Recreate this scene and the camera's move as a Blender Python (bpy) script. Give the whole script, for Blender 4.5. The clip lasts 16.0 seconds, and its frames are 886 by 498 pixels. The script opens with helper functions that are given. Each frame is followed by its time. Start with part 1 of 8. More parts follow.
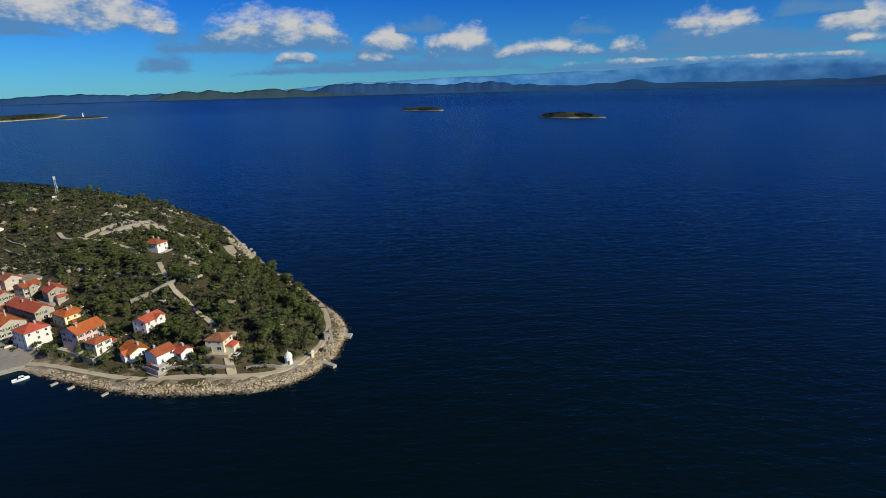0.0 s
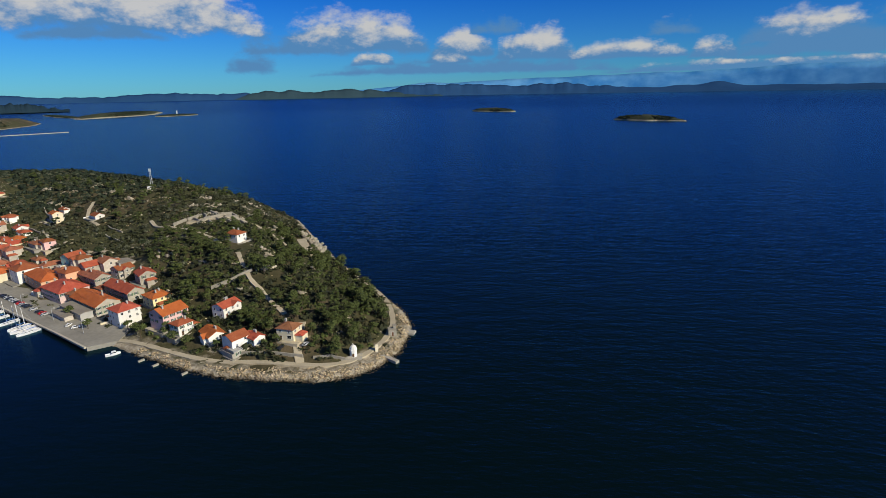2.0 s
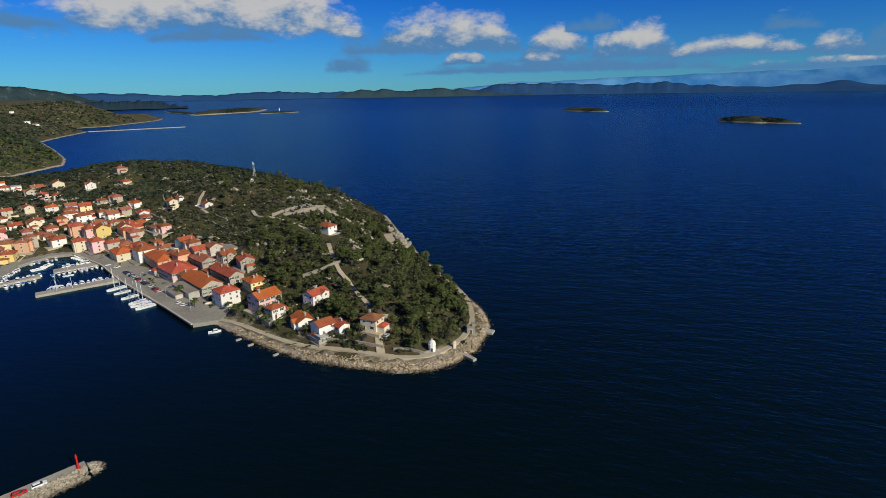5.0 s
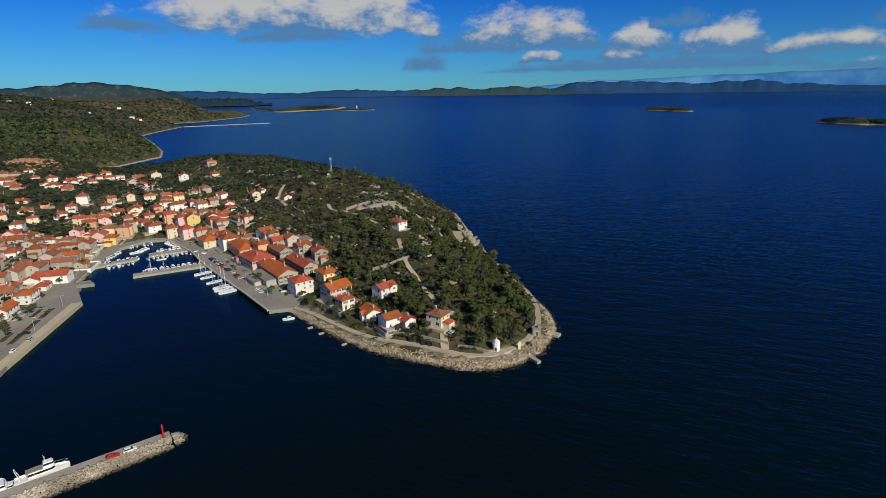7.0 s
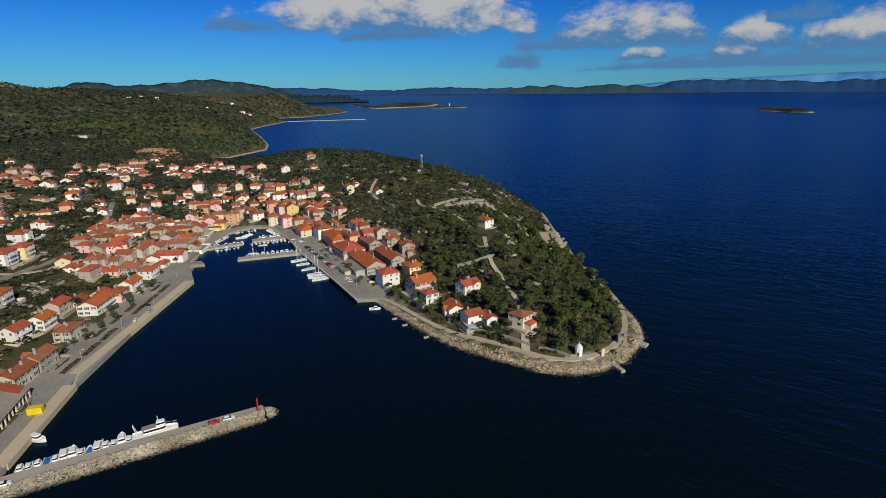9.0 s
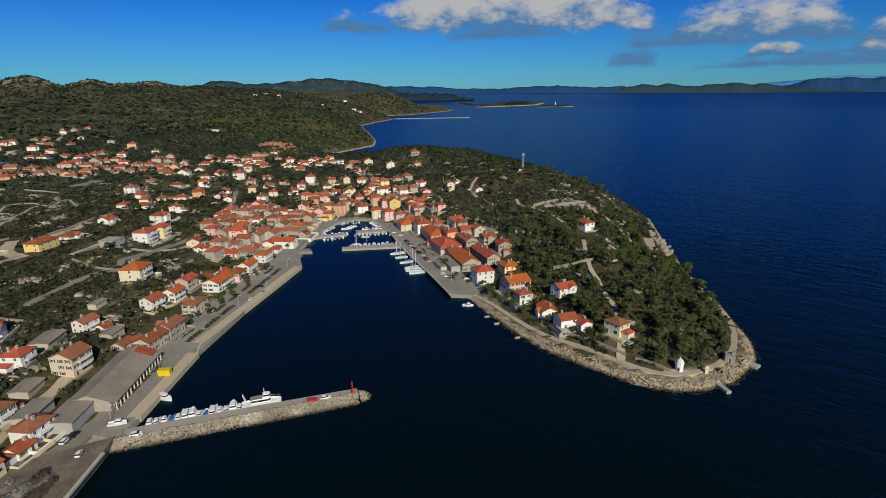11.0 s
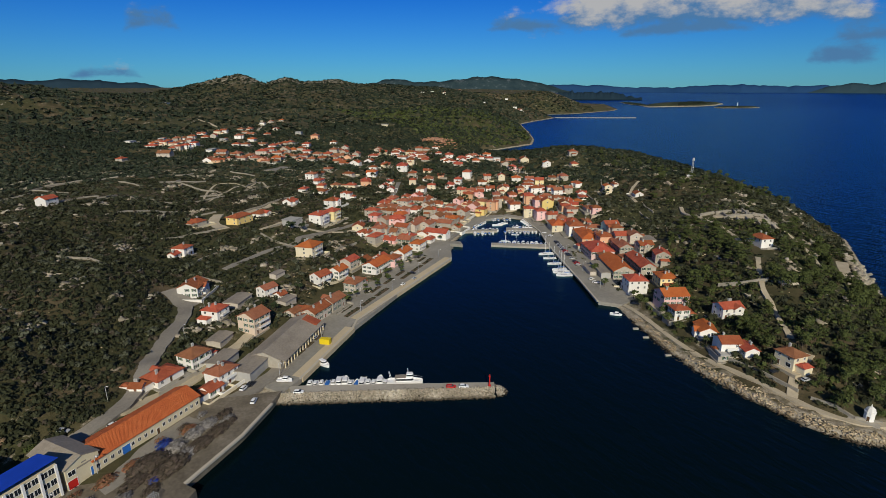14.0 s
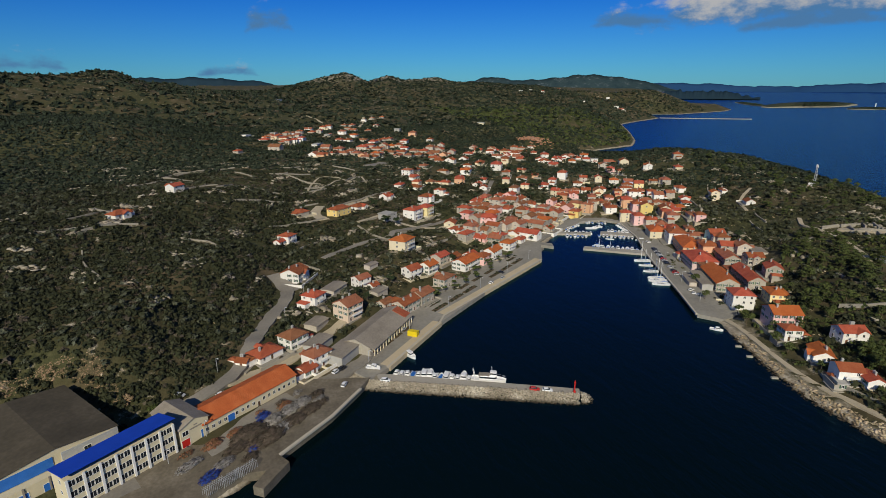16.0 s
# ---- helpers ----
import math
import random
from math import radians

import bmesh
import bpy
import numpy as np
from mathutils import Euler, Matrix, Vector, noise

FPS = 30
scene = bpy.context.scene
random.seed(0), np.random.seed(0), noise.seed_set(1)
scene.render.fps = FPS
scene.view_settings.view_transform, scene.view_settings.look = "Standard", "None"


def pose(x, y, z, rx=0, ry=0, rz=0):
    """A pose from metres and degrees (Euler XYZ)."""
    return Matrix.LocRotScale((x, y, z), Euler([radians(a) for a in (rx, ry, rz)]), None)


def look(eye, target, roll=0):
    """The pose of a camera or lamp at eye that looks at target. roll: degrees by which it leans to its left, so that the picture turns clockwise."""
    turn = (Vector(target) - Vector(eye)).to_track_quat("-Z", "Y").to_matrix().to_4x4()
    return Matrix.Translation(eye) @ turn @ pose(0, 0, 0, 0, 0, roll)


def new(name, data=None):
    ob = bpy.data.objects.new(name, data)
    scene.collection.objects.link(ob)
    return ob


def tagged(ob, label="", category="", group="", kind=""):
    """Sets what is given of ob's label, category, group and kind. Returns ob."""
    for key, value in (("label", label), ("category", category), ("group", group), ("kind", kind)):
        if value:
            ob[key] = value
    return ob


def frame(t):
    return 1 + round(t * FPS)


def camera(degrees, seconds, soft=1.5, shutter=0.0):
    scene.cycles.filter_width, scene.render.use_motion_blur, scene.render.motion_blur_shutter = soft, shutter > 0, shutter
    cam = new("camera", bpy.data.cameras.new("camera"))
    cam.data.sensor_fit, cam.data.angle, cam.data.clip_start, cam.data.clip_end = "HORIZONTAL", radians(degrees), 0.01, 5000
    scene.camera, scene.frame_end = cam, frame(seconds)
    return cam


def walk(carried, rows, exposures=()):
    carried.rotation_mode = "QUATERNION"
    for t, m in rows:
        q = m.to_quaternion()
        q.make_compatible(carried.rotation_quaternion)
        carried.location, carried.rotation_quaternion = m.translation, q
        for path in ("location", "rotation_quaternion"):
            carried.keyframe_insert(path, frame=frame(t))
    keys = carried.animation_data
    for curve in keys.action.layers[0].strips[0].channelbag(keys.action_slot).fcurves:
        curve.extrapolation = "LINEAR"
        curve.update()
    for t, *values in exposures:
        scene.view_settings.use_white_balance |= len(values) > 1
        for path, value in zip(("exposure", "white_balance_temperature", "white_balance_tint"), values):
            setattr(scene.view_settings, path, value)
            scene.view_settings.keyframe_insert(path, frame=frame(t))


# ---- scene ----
cam = camera(79.44, 16.0, soft=0.5)
PATH = [
    (0.0, 0.03, 0.37, 100.18, 73.195, 1.292, -0.895),
    (0.5, -0.02, 0.67, 99.84, 73.293, 1.237, 0.752),
    (1.0, -0.09, 0.74, 99.71, 73.363, 1.206, 2.504),
    (1.5, -0.05, 0.89, 99.78, 73.414, 1.117, 4.577),
    (2.0, -0.30, 1.03, 99.79, 73.437, 0.986, 6.550),
    (2.5, -0.37, 1.07, 99.78, 73.446, 0.986, 8.215),
    (3.0, -0.35, 0.77, 99.89, 73.465, 0.933, 9.698),
    (3.5, -0.23, 0.47, 100.08, 73.473, 0.900, 11.440),
    (4.0, -0.17, 0.29, 100.08, 73.482, 0.891, 13.060),
    (6.5, -0.07, 0.09, 100.06, 73.453, 0.746, 21.047),
    (7.0, 0.03, 0.03, 100.03, 73.426, 0.749, 23.501),
    (7.5, 0.18, -0.10, 100.05, 73.388, 0.741, 25.860),
    (8.0, 0.22, -0.36, 100.20, 73.362, 0.677, 28.465),
    (8.5, 0.22, -0.65, 100.30, 73.331, 0.582, 30.895),
    (9.0, 0.19, -0.95, 100.36, 73.301, 0.509, 33.043),
    (11.5, 1.09, -1.49, 100.45, 73.230, 0.346, 46.922),
    (12.0, 1.26, -1.65, 100.53, 73.219, 0.267, 49.938),
    (12.5, 1.50, -1.87, 100.47, 73.239, 0.282, 52.834),
    (13.0, 1.42, -2.05, 100.37, 73.223, 0.205, 55.466),
    (13.5, 1.58, -2.14, 100.47, 73.184, 0.192, 58.118),
    (14.0, 1.63, -2.32, 100.48, 73.147, 0.175, 60.472),
    (14.5, 1.71, -2.48, 100.48, 73.121, 0.129, 62.755),
    (15.0, 1.81, -2.61, 100.51, 73.095, 0.173, 65.210),
    (15.5, 2.14, -2.93, 100.92, 72.996, 0.014, 67.890),
    (16.0, 2.45, -3.17, 100.97, 72.979, 0.054, 70.501),
]
walk(cam, [(t, pose(*p)) for t, *p in PATH], [(0.0, 0.18), (4.0, 0.06), (8.0, -0.05), (12.0, -0.17), (16.0, -0.20)])

# ---- sky, sun ----
SUN_AZIMUTH = math.atan2(0.90, -0.436)
SUN_ELEVATION = radians(31)
world = bpy.data.worlds.new("world")
scene.world = world
world.use_nodes = True
wn, wl = world.node_tree.nodes, world.node_tree.links
wn.clear()


def wmath(op, a, b=None, c=None, clamp=False):
    n = wn.new("ShaderNodeMath")
    n.operation, n.use_clamp = op, clamp
    for i, v in enumerate((a, b, c)):
        if v is None:
            continue
        if isinstance(v, (int, float)):
            n.inputs[i].default_value = v
        else:
            wl.new(v, n.inputs[i])
    return n.outputs[0]


def wmix(fac, a, b, mode="MIX"):
    n = wn.new("ShaderNodeMix")
    n.data_type, n.blend_type = "RGBA", mode
    for i, v in zip((0, 6, 7), (fac, a, b)):
        if isinstance(v, (int, float, tuple)):
            n.inputs[i].default_value = v
        else:
            wl.new(v, n.inputs[i])
    return n.outputs[2]


sky = wn.new("ShaderNodeTexSky")
sky.sky_type, sky.sun_disc = "NISHITA", False
sky.sun_elevation, sky.sun_rotation = SUN_ELEVATION, SUN_AZIMUTH
sky.altitude, sky.air_density, sky.dust_density, sky.ozone_density = 100, 1.0, 0.1, 3.0
coord = wn.new("ShaderNodeTexCoord")
split = wn.new("ShaderNodeSeparateXYZ")
wl.new(coord.outputs["Generated"], split.inputs[0])
dx, dy, dz = split.outputs
azim = wmath("MULTIPLY", wmath("ARCTAN2", wmath("MULTIPLY", dx, -1.0), dy), 57.2958)
elev = wmath("MULTIPLY", wmath("ARCSINE", dz), 57.2958)
flat = wn.new("ShaderNodeCombineXYZ")
wl.new(azim, flat.inputs[0])
wl.new(wmath("MULTIPLY", elev, 1.7), flat.inputs[1])


def wnoise(scale, detail, rough):
    n = wn.new("ShaderNodeTexNoise")
    n.inputs["Scale"].default_value, n.inputs["Detail"].default_value, n.inputs["Roughness"].default_value = scale, detail, rough
    wl.new(flat.outputs[0], n.inputs["Vector"])
    return n.outputs["Fac"]


billow = wnoise(0.34, 7.0, 0.55)
wisp = wnoise(1.3, 6.0, 0.62)
ruffle = wmath("ADD", wmath("MULTIPLY", wmath("SUBTRACT", billow, 0.5), 1.9), wmath("MULTIPLY", wmath("SUBTRACT", wisp, 0.5), 0.55))
# Cumulus banks: azimuth to the left of north, foot, half width, height (degrees), thickness, share of sunlit top.
CLOUDS = [(37.1, 5.4, 13.0, 6.5, 1.0, 1.3), (37.5, 4.7, 5.5, 2.0, 0.6, 0.0), (15.5, 3.7, 8.0, 3.4, 1.0, 1.0), (21.7, 3.6, 4.0, 1.6, 0.6, 0.0), (4.5, 3.2, 3.5, 2.3, 1.0, 1.0), (-2.6, 2.8, 4.2, 2.7, 1.0, 1.0),
          (13.5, 2.5, 2.3, 1.35, 0.9, 1.0), (5.8, 2.55, 3.0, 1.25, 0.9, 1.0), (3.8, 1.65, 15.0, 1.3, 0.75, 0.0), (-11.6, 2.7, 5.6, 1.5, 0.95, 1.0), (-19.0, 2.5, 2.2, 1.6, 0.85, 0.9),
          (-26.1, 3.5, 5.0, 2.3, 1.0, 1.0), (-28.6, 2.4, 8.0, 2.3, 0.85, 0.0), (-25.5, 2.7, 3.0, 1.1, 0.9, 1.0), (-37.2, 3.4, 4.2, 2.0, 1.0, 1.0), (-34.0, 5.2, 3.3, 1.3, 0.6, 0.1),
          (-32.5, 2.7, 2.7, 1.1, 0.9, 1.0), (-38.3, 2.6, 3.2, 0.9, 0.8, 1.0), (-27.0, 1.35, 17.0, 1.05, 0.75, 0.75), (1.2, 5.3, 2.8, 1.4, 0.5, 0.0), (-15.5, 4.6, 2.3, 1.3, 0.5, 0.2),
          (25.1, 1.9, 2.4, 1.8, 0.45, 0.3), (51.9, 5.4, 4.2, 1.5, 0.5, 0.5), (87.2, 5.1, 2.0, 2.0, 0.4, 0.3), (-22.9, 3.5, 2.2, 1.6, 0.5, 0.0), (23.4, 3.6, 3.0, 1.9, 0.45, 0.1),
          (91.3, 1.0, 2.6, 0.8, 0.35, 0.4), (107.0, 1.4, 2.4, 1.0, 0.35, 0.2), (140.0, 12.0, 22.0, 5.0, 0.8, 0.8)]
cover, lit_sum, weights = None, None, None
for ca, ce, cw, ch, thick, lit in CLOUDS:
    u = wmath("DIVIDE", wmath("SUBTRACT", azim, ca), cw)
    v = wmath("DIVIDE", wmath("SUBTRACT", elev, ce), ch)
    crown = wmath("SUBTRACT", wmath("SUBTRACT", 1.0, wmath("POWER", wmath("ABSOLUTE", u), 3.0)), v)
    body = wmath("SUBTRACT", wmath("MULTIPLY", wmath("SMOOTH_MIN", crown, wmath("MULTIPLY", v, 3.2), 0.3), thick), (1.0 - thick) * 0.2)
    weight = wmath("POWER", wmath("MAXIMUM", wmath("ADD", body, 0.8), 0.0001), 5.0)
    bright = wmath("MULTIPLY", wmath("MULTIPLY_ADD", v, 1.0, -1.0 + lit), weight)
    if cover is None:
        cover, lit_sum, weights = body, bright, weight
    else:
        lit_sum, weights = wmath("ADD", lit_sum, bright), wmath("ADD", weights, weight)
        cover = wmath("SMOOTH_MAX", cover, body, 0.12)
height_in = wmath("DIVIDE", lit_sum, weights)
dense = wn.new("ShaderNodeMapRange")
dense.interpolation_type = "SMOOTHSTEP"
wl.new(wmath("ADD", cover, wmath("MULTIPLY", ruffle, 0.75)), dense.inputs[0])
dense.inputs[1].default_value, dense.inputs[2].default_value = -0.30, 0.30
# Sunlit tops and blue-grey undersides.
tops = wn.new("ShaderNodeMapRange")
tops.interpolation_type = "SMOOTHSTEP"
wl.new(wmath("ADD", height_in, wmath("ADD", wmath("MULTIPLY", wmath("SUBTRACT", billow, 0.5), 1.6), wmath("MULTIPLY", wmath("SUBTRACT", wisp, 0.5), 0.6))), tops.inputs[0])
tops.inputs[1].default_value, tops.inputs[2].default_value = 0.20, 0.80
rise = wn.new("ShaderNodeMapRange")
wl.new(elev, rise.inputs[0])
rise.inputs[1].default_value, rise.inputs[2].default_value = 0.0, 10.5
tinted = wmix(1.0, sky.outputs[0], wmix(rise.outputs[0], (0.27, 0.90, 1.60, 1), (0.03, 0.49, 1.60, 1)), "MULTIPLY")
zenith = wn.new("ShaderNodeMapRange")
wl.new(elev, zenith.inputs[0])
zenith.inputs[1].default_value, zenith.inputs[2].default_value = 14.0, 45.0
tinted = wmix(zenith.outputs[0], tinted, wmix(1.0, sky.outputs[0], (0.75, 0.95, 1.15, 1), "MULTIPLY"))
cloud_colour = wmix(tops.outputs[0], (1.55, 4.05, 7.9, 1), (10.0, 9.9, 9.5, 1))
final = wmix(wmath("MULTIPLY", dense.outputs[0], 0.93), tinted, cloud_colour)
background = wn.new("ShaderNodeBackground")
background.inputs[1].default_value = 0.052
wl.new(final, background.inputs[0])
wl.new(background.outputs[0], wn.new("ShaderNodeOutputWorld").inputs[0])

sun_data = bpy.data.lights.new("sun", "SUN")
sun_data.energy, sun_data.angle, sun_data.color = 4.5, radians(0.5), (1.0, 0.92, 0.73)
sun_at = Vector((math.sin(SUN_AZIMUTH) * math.cos(SUN_ELEVATION), math.cos(SUN_AZIMUTH) * math.cos(SUN_ELEVATION), math.sin(SUN_ELEVATION)))
new("sun", sun_data).matrix_world = look(sun_at * 900, (0, 0, 0))
scene.view_settings.exposure = 0.0


# ---- materials ----
def material(name, colours, scales=(0.6, 8.0), rough=0.85, bump=0.0, bump_scale=6.0, random_tint=0.0, island=0.0, metal=0.0, spread=0.5, sheen=0.25):
    """A surface that wanders between colours with coarse and fine noise; random_tint varies it from thing to thing."""
    m = bpy.data.materials.new(name)
    m.use_nodes = True
    n, l = m.node_tree.nodes, m.node_tree.links
    shader = n["Principled BSDF"]
    shader.inputs["Roughness"].default_value, shader.inputs["Metallic"].default_value = rough, metal
    shader.inputs["Specular IOR Level"].default_value = sheen
    where = n.new("ShaderNodeTexCoord").outputs["Object"]
    ramp = n.new("ShaderNodeValToRGB")
    ramp.color_ramp.elements[0].position, ramp.color_ramp.elements[1].position = 0.5 - spread / 2, 0.5 + spread / 2
    for i, c in enumerate(colours):
        if 0 < i < len(colours) - 1:
            e = ramp.color_ramp.elements.new(0.5 - spread / 2 + spread * i / (len(colours) - 1))
    for e, c in zip(ramp.color_ramp.elements, colours):
        e.color = (*c, 1)
    mixed = None
    for s, w in zip(scales, (0.6, 0.4)):
        t = n.new("ShaderNodeTexNoise")
        t.inputs["Scale"].default_value, t.inputs["Detail"].default_value = s, 5
        l.new(where, t.inputs["Vector"])
        k = n.new("ShaderNodeMath")
        k.operation, k.inputs[1].default_value = "MULTIPLY", w
        l.new(t.outputs["Fac"], k.inputs[0])
        if mixed is None:
            mixed = k.outputs[0]
        else:
            a = n.new("ShaderNodeMath")
            l.new(mixed, a.inputs[0]), l.new(k.outputs[0], a.inputs[1])
            mixed = a.outputs[0]
    l.new(mixed, ramp.inputs[0])
    colour = ramp.outputs[0]
    if random_tint or island:
        info = n.new("ShaderNodeObjectInfo").outputs["Random"] if random_tint else n.new("ShaderNodeNewGeometry").outputs["Random Per Island"]
        amount = random_tint or island
        hsv = n.new("ShaderNodeHueSaturation")
        r = n.new("ShaderNodeMapRange")
        r.inputs[3].default_value, r.inputs[4].default_value = 1 - amount, 1 + amount
        l.new(info, r.inputs[0]), l.new(r.outputs[0], hsv.inputs["Value"])
        r2 = n.new("ShaderNodeMapRange")
        r2.inputs[3].default_value, r2.inputs[4].default_value = 0.5 + amount * 0.045, 0.5 - amount * 0.045
        l.new(info, r2.inputs[0]), l.new(r2.outputs[0], hsv.inputs["Hue"])
        l.new(colour, hsv.inputs["Color"])
        colour = hsv.outputs[0]
    l.new(colour, shader.inputs["Base Color"])
    if bump:
        t = n.new("ShaderNodeTexNoise")
        t.inputs["Scale"].default_value, t.inputs["Detail"].default_value = bump_scale, 6
        l.new(where, t.inputs["Vector"])
        b = n.new("ShaderNodeBump")
        b.inputs["Strength"].default_value, b.inputs["Distance"].default_value = 0.8, bump
        l.new(t.outputs["Fac"], b.inputs["Height"]), l.new(b.outputs[0], shader.inputs["Normal"])
    return m


def tile_material(name, colours, tint):
    """Clay pantiles: courses of tiles as relief, colour from tile to tile."""
    m = material(name, colours, (0.35, 3.0), 0.85, random_tint=tint)
    n, l = m.node_tree.nodes, m.node_tree.links
    where = n.new("ShaderNodeTexCoord").outputs["Object"]
    wave = n.new("ShaderNodeTexWave")
    wave.inputs["Scale"].default_value, wave.inputs["Distortion"].default_value = 1.4, 0.6
    l.new(where, wave.inputs["Vector"])
    b = n.new("ShaderNodeBump")
    b.inputs["Strength"].default_value, b.inputs["Distance"].default_value = 0.6, 0.08
    l.new(wave.outputs["Fac"], b.inputs["Height"]), l.new(b.outputs[0], n["Principled BSDF"].inputs["Normal"])
    return m


WALLS = {"w": material("white_render", [(0.66, 0.64, 0.59), (0.84, 0.82, 0.77)], (0.3, 3), random_tint=0.10),
         "c": material("cream_render", [(0.62, 0.54, 0.38), (0.74, 0.66, 0.48)], (0.3, 3), random_tint=0.12),
         "p": material("pink_render", [(0.68, 0.42, 0.40), (0.78, 0.52, 0.49)], (0.3, 3), random_tint=0.10),
         "p2": material("pale_pink_render", [(0.56, 0.42, 0.40), (0.66, 0.50, 0.47)], (0.3, 3), random_tint=0.08),
         "pb": material("peach_render", [(0.62, 0.49, 0.38), (0.70, 0.57, 0.45)], (0.3, 3), random_tint=0.06),
         "y": material("yellow_render", [(0.70, 0.52, 0.18), (0.78, 0.60, 0.24)], (0.3, 3), random_tint=0.10),
         "y2": material("pale_yellow_render", [(0.74, 0.62, 0.31), (0.82, 0.71, 0.40)], (0.3, 3), random_tint=0.08),
         "o": material("ochre_render", [(0.58, 0.34, 0.20), (0.68, 0.42, 0.26)], (0.3, 3), random_tint=0.12),
         "s": material("stone_wall", [(0.33, 0.29, 0.235), (0.53, 0.485, 0.41)], (0.8, 7), bump=0.05, bump_scale=3, random_tint=0.22),
         "g": material("bare_concrete_wall", [(0.32, 0.31, 0.29), (0.44, 0.43, 0.40)], (0.4, 4), random_tint=0.08),
         "m": material("mint_render", [(0.42, 0.66, 0.52), (0.50, 0.74, 0.60)], (0.3, 3)),
         "l": material("lilac_render", [(0.48, 0.48, 0.68), (0.58, 0.58, 0.76)], (0.3, 3))}
ROOF = tile_material("clay_tiles", [(0.24, 0.056, 0.026), (0.345, 0.090, 0.040), (0.43, 0.138, 0.064)], 0.28)
ROOF_OLD = tile_material("weathered_clay_tiles", [(0.21, 0.074, 0.038), (0.31, 0.118, 0.060), (0.39, 0.172, 0.095)], 0.22)
ROOF_ORANGE = tile_material("bright_orange_tiles", [(0.35, 0.080, 0.022), (0.46, 0.12, 0.032), (0.53, 0.17, 0.055)], 0.08)
FRAME = material("white_joinery", [(0.66, 0.65, 0.62), (0.78, 0.77, 0.74)], (2, 12), 0.5)
SHUTTER = material("painted_shutters", [(0.05, 0.10, 0.06), (0.08, 0.14, 0.09)], (2, 12), 0.6, random_tint=0.5)
DOOR = material("wooden_door", [(0.10, 0.05, 0.025), (0.18, 0.09, 0.05)], (2, 12), 0.6, random_tint=0.4)
GLASS = material("window_glass", [(0.012, 0.016, 0.022), (0.02, 0.025, 0.03)], (1, 4), 0.08)
CONCRETE = material("pale_concrete", [(0.25, 0.225, 0.185), (0.36, 0.33, 0.275), (0.42, 0.385, 0.32)], (0.08, 0.9), bump=0.03)
PAVING = material("quay_paving", [(0.18, 0.168, 0.142), (0.26, 0.243, 0.207), (0.35, 0.328, 0.28)], (0.05, 0.7), bump=0.02)
ASPHALT = material("grey_asphalt", [(0.155, 0.14, 0.12), (0.23, 0.21, 0.178), (0.30, 0.273, 0.232)], (0.07, 1.2), bump=0.02)
PROMENADE = material("tan_promenade", [(0.44, 0.36, 0.235), (0.58, 0.48, 0.325)], (0.15, 1.5), bump=0.02)
TRACK = material("pale_gravel_track", [(0.35, 0.295, 0.205), (0.52, 0.45, 0.33)], (0.2, 2.0), bump=0.05)
ROCK = material("limestone", [(0.12, 0.10, 0.072), (0.31, 0.27, 0.205), (0.56, 0.51, 0.42)], (0.12, 1.2), 0.95, bump=0.25, bump_scale=1.2, island=0.25)
GARRIGUE_LEAF = material("pale_garrigue_leaves", [(0.052, 0.056, 0.028), (0.082, 0.088, 0.040), (0.13, 0.128, 0.068)], (0.03, 0.4), 0.85, island=0.3)
BROWN_LEAF = material("dry_brown_twigs", [(0.050, 0.040, 0.028), (0.075, 0.062, 0.045), (0.105, 0.092, 0.072)], (0.03, 0.4), 0.9, island=0.3)
SHORE_ROCK = material("brown_shore_rock", [(0.16, 0.112, 0.062), (0.40, 0.315, 0.195), (0.66, 0.565, 0.405)], (0.10, 0.9), 0.95, bump=0.25, bump_scale=1.2, island=0.25)
STONEWALL = material("dry_stone", [(0.20, 0.18, 0.145), (0.37, 0.34, 0.28)], (0.8, 5), 0.95, bump=0.08, bump_scale=3)
STEEL = material("galvanised_steel", [(0.42, 0.43, 0.44), (0.55, 0.56, 0.57)], (2, 10), 0.45, metal=0.3)
WHITE = material("white_gelcoat", [(0.72, 0.72, 0.72), (0.82, 0.82, 0.81)], (0.5, 4), 0.35)
RED = material("red_paint", [(0.45, 0.015, 0.012), (0.55, 0.03, 0.02)], (1, 6), 0.5)
BLUE_METAL = material("blue_sheet_roof", [(0.008, 0.045, 0.40), (0.015, 0.07, 0.52)], (0.2, 2), 0.5)
BLUE = material("blue_paint", [(0.02, 0.12, 0.42), (0.04, 0.18, 0.55)], (0.6, 4), 0.5)
YELLOW = material("yellow_paint", [(0.62, 0.46, 0.01), (0.74, 0.56, 0.02)], (0.8, 4), 0.5)
GREY_ROOF = material("grey_sheet_roof", [(0.16, 0.135, 0.105), (0.27, 0.235, 0.19), (0.37, 0.325, 0.265)], (0.12, 1.4), 0.7)
DARK_ROOF = material("dark_felt_roof", [(0.050, 0.043, 0.031), (0.074, 0.063, 0.045), (0.115, 0.097, 0.07)], (0.1, 0.8), 0.9)
YARD = material("dirty_yard", [(0.085, 0.07, 0.05), (0.16, 0.136, 0.10), (0.28, 0.242, 0.188)], (0.12, 1.0), bump=0.06)
CREAM = material("factory_render", [(0.54, 0.47, 0.31), (0.66, 0.58, 0.40)], (0.25, 3))
TYRE = material("rubber", [(0.015, 0.015, 0.015), (0.03, 0.03, 0.03)], (4, 20), 0.8)
WOOD = material("weathered_timber", [(0.14, 0.10, 0.07), (0.26, 0.20, 0.15)], (1, 8), 0.8, random_tint=0.2)
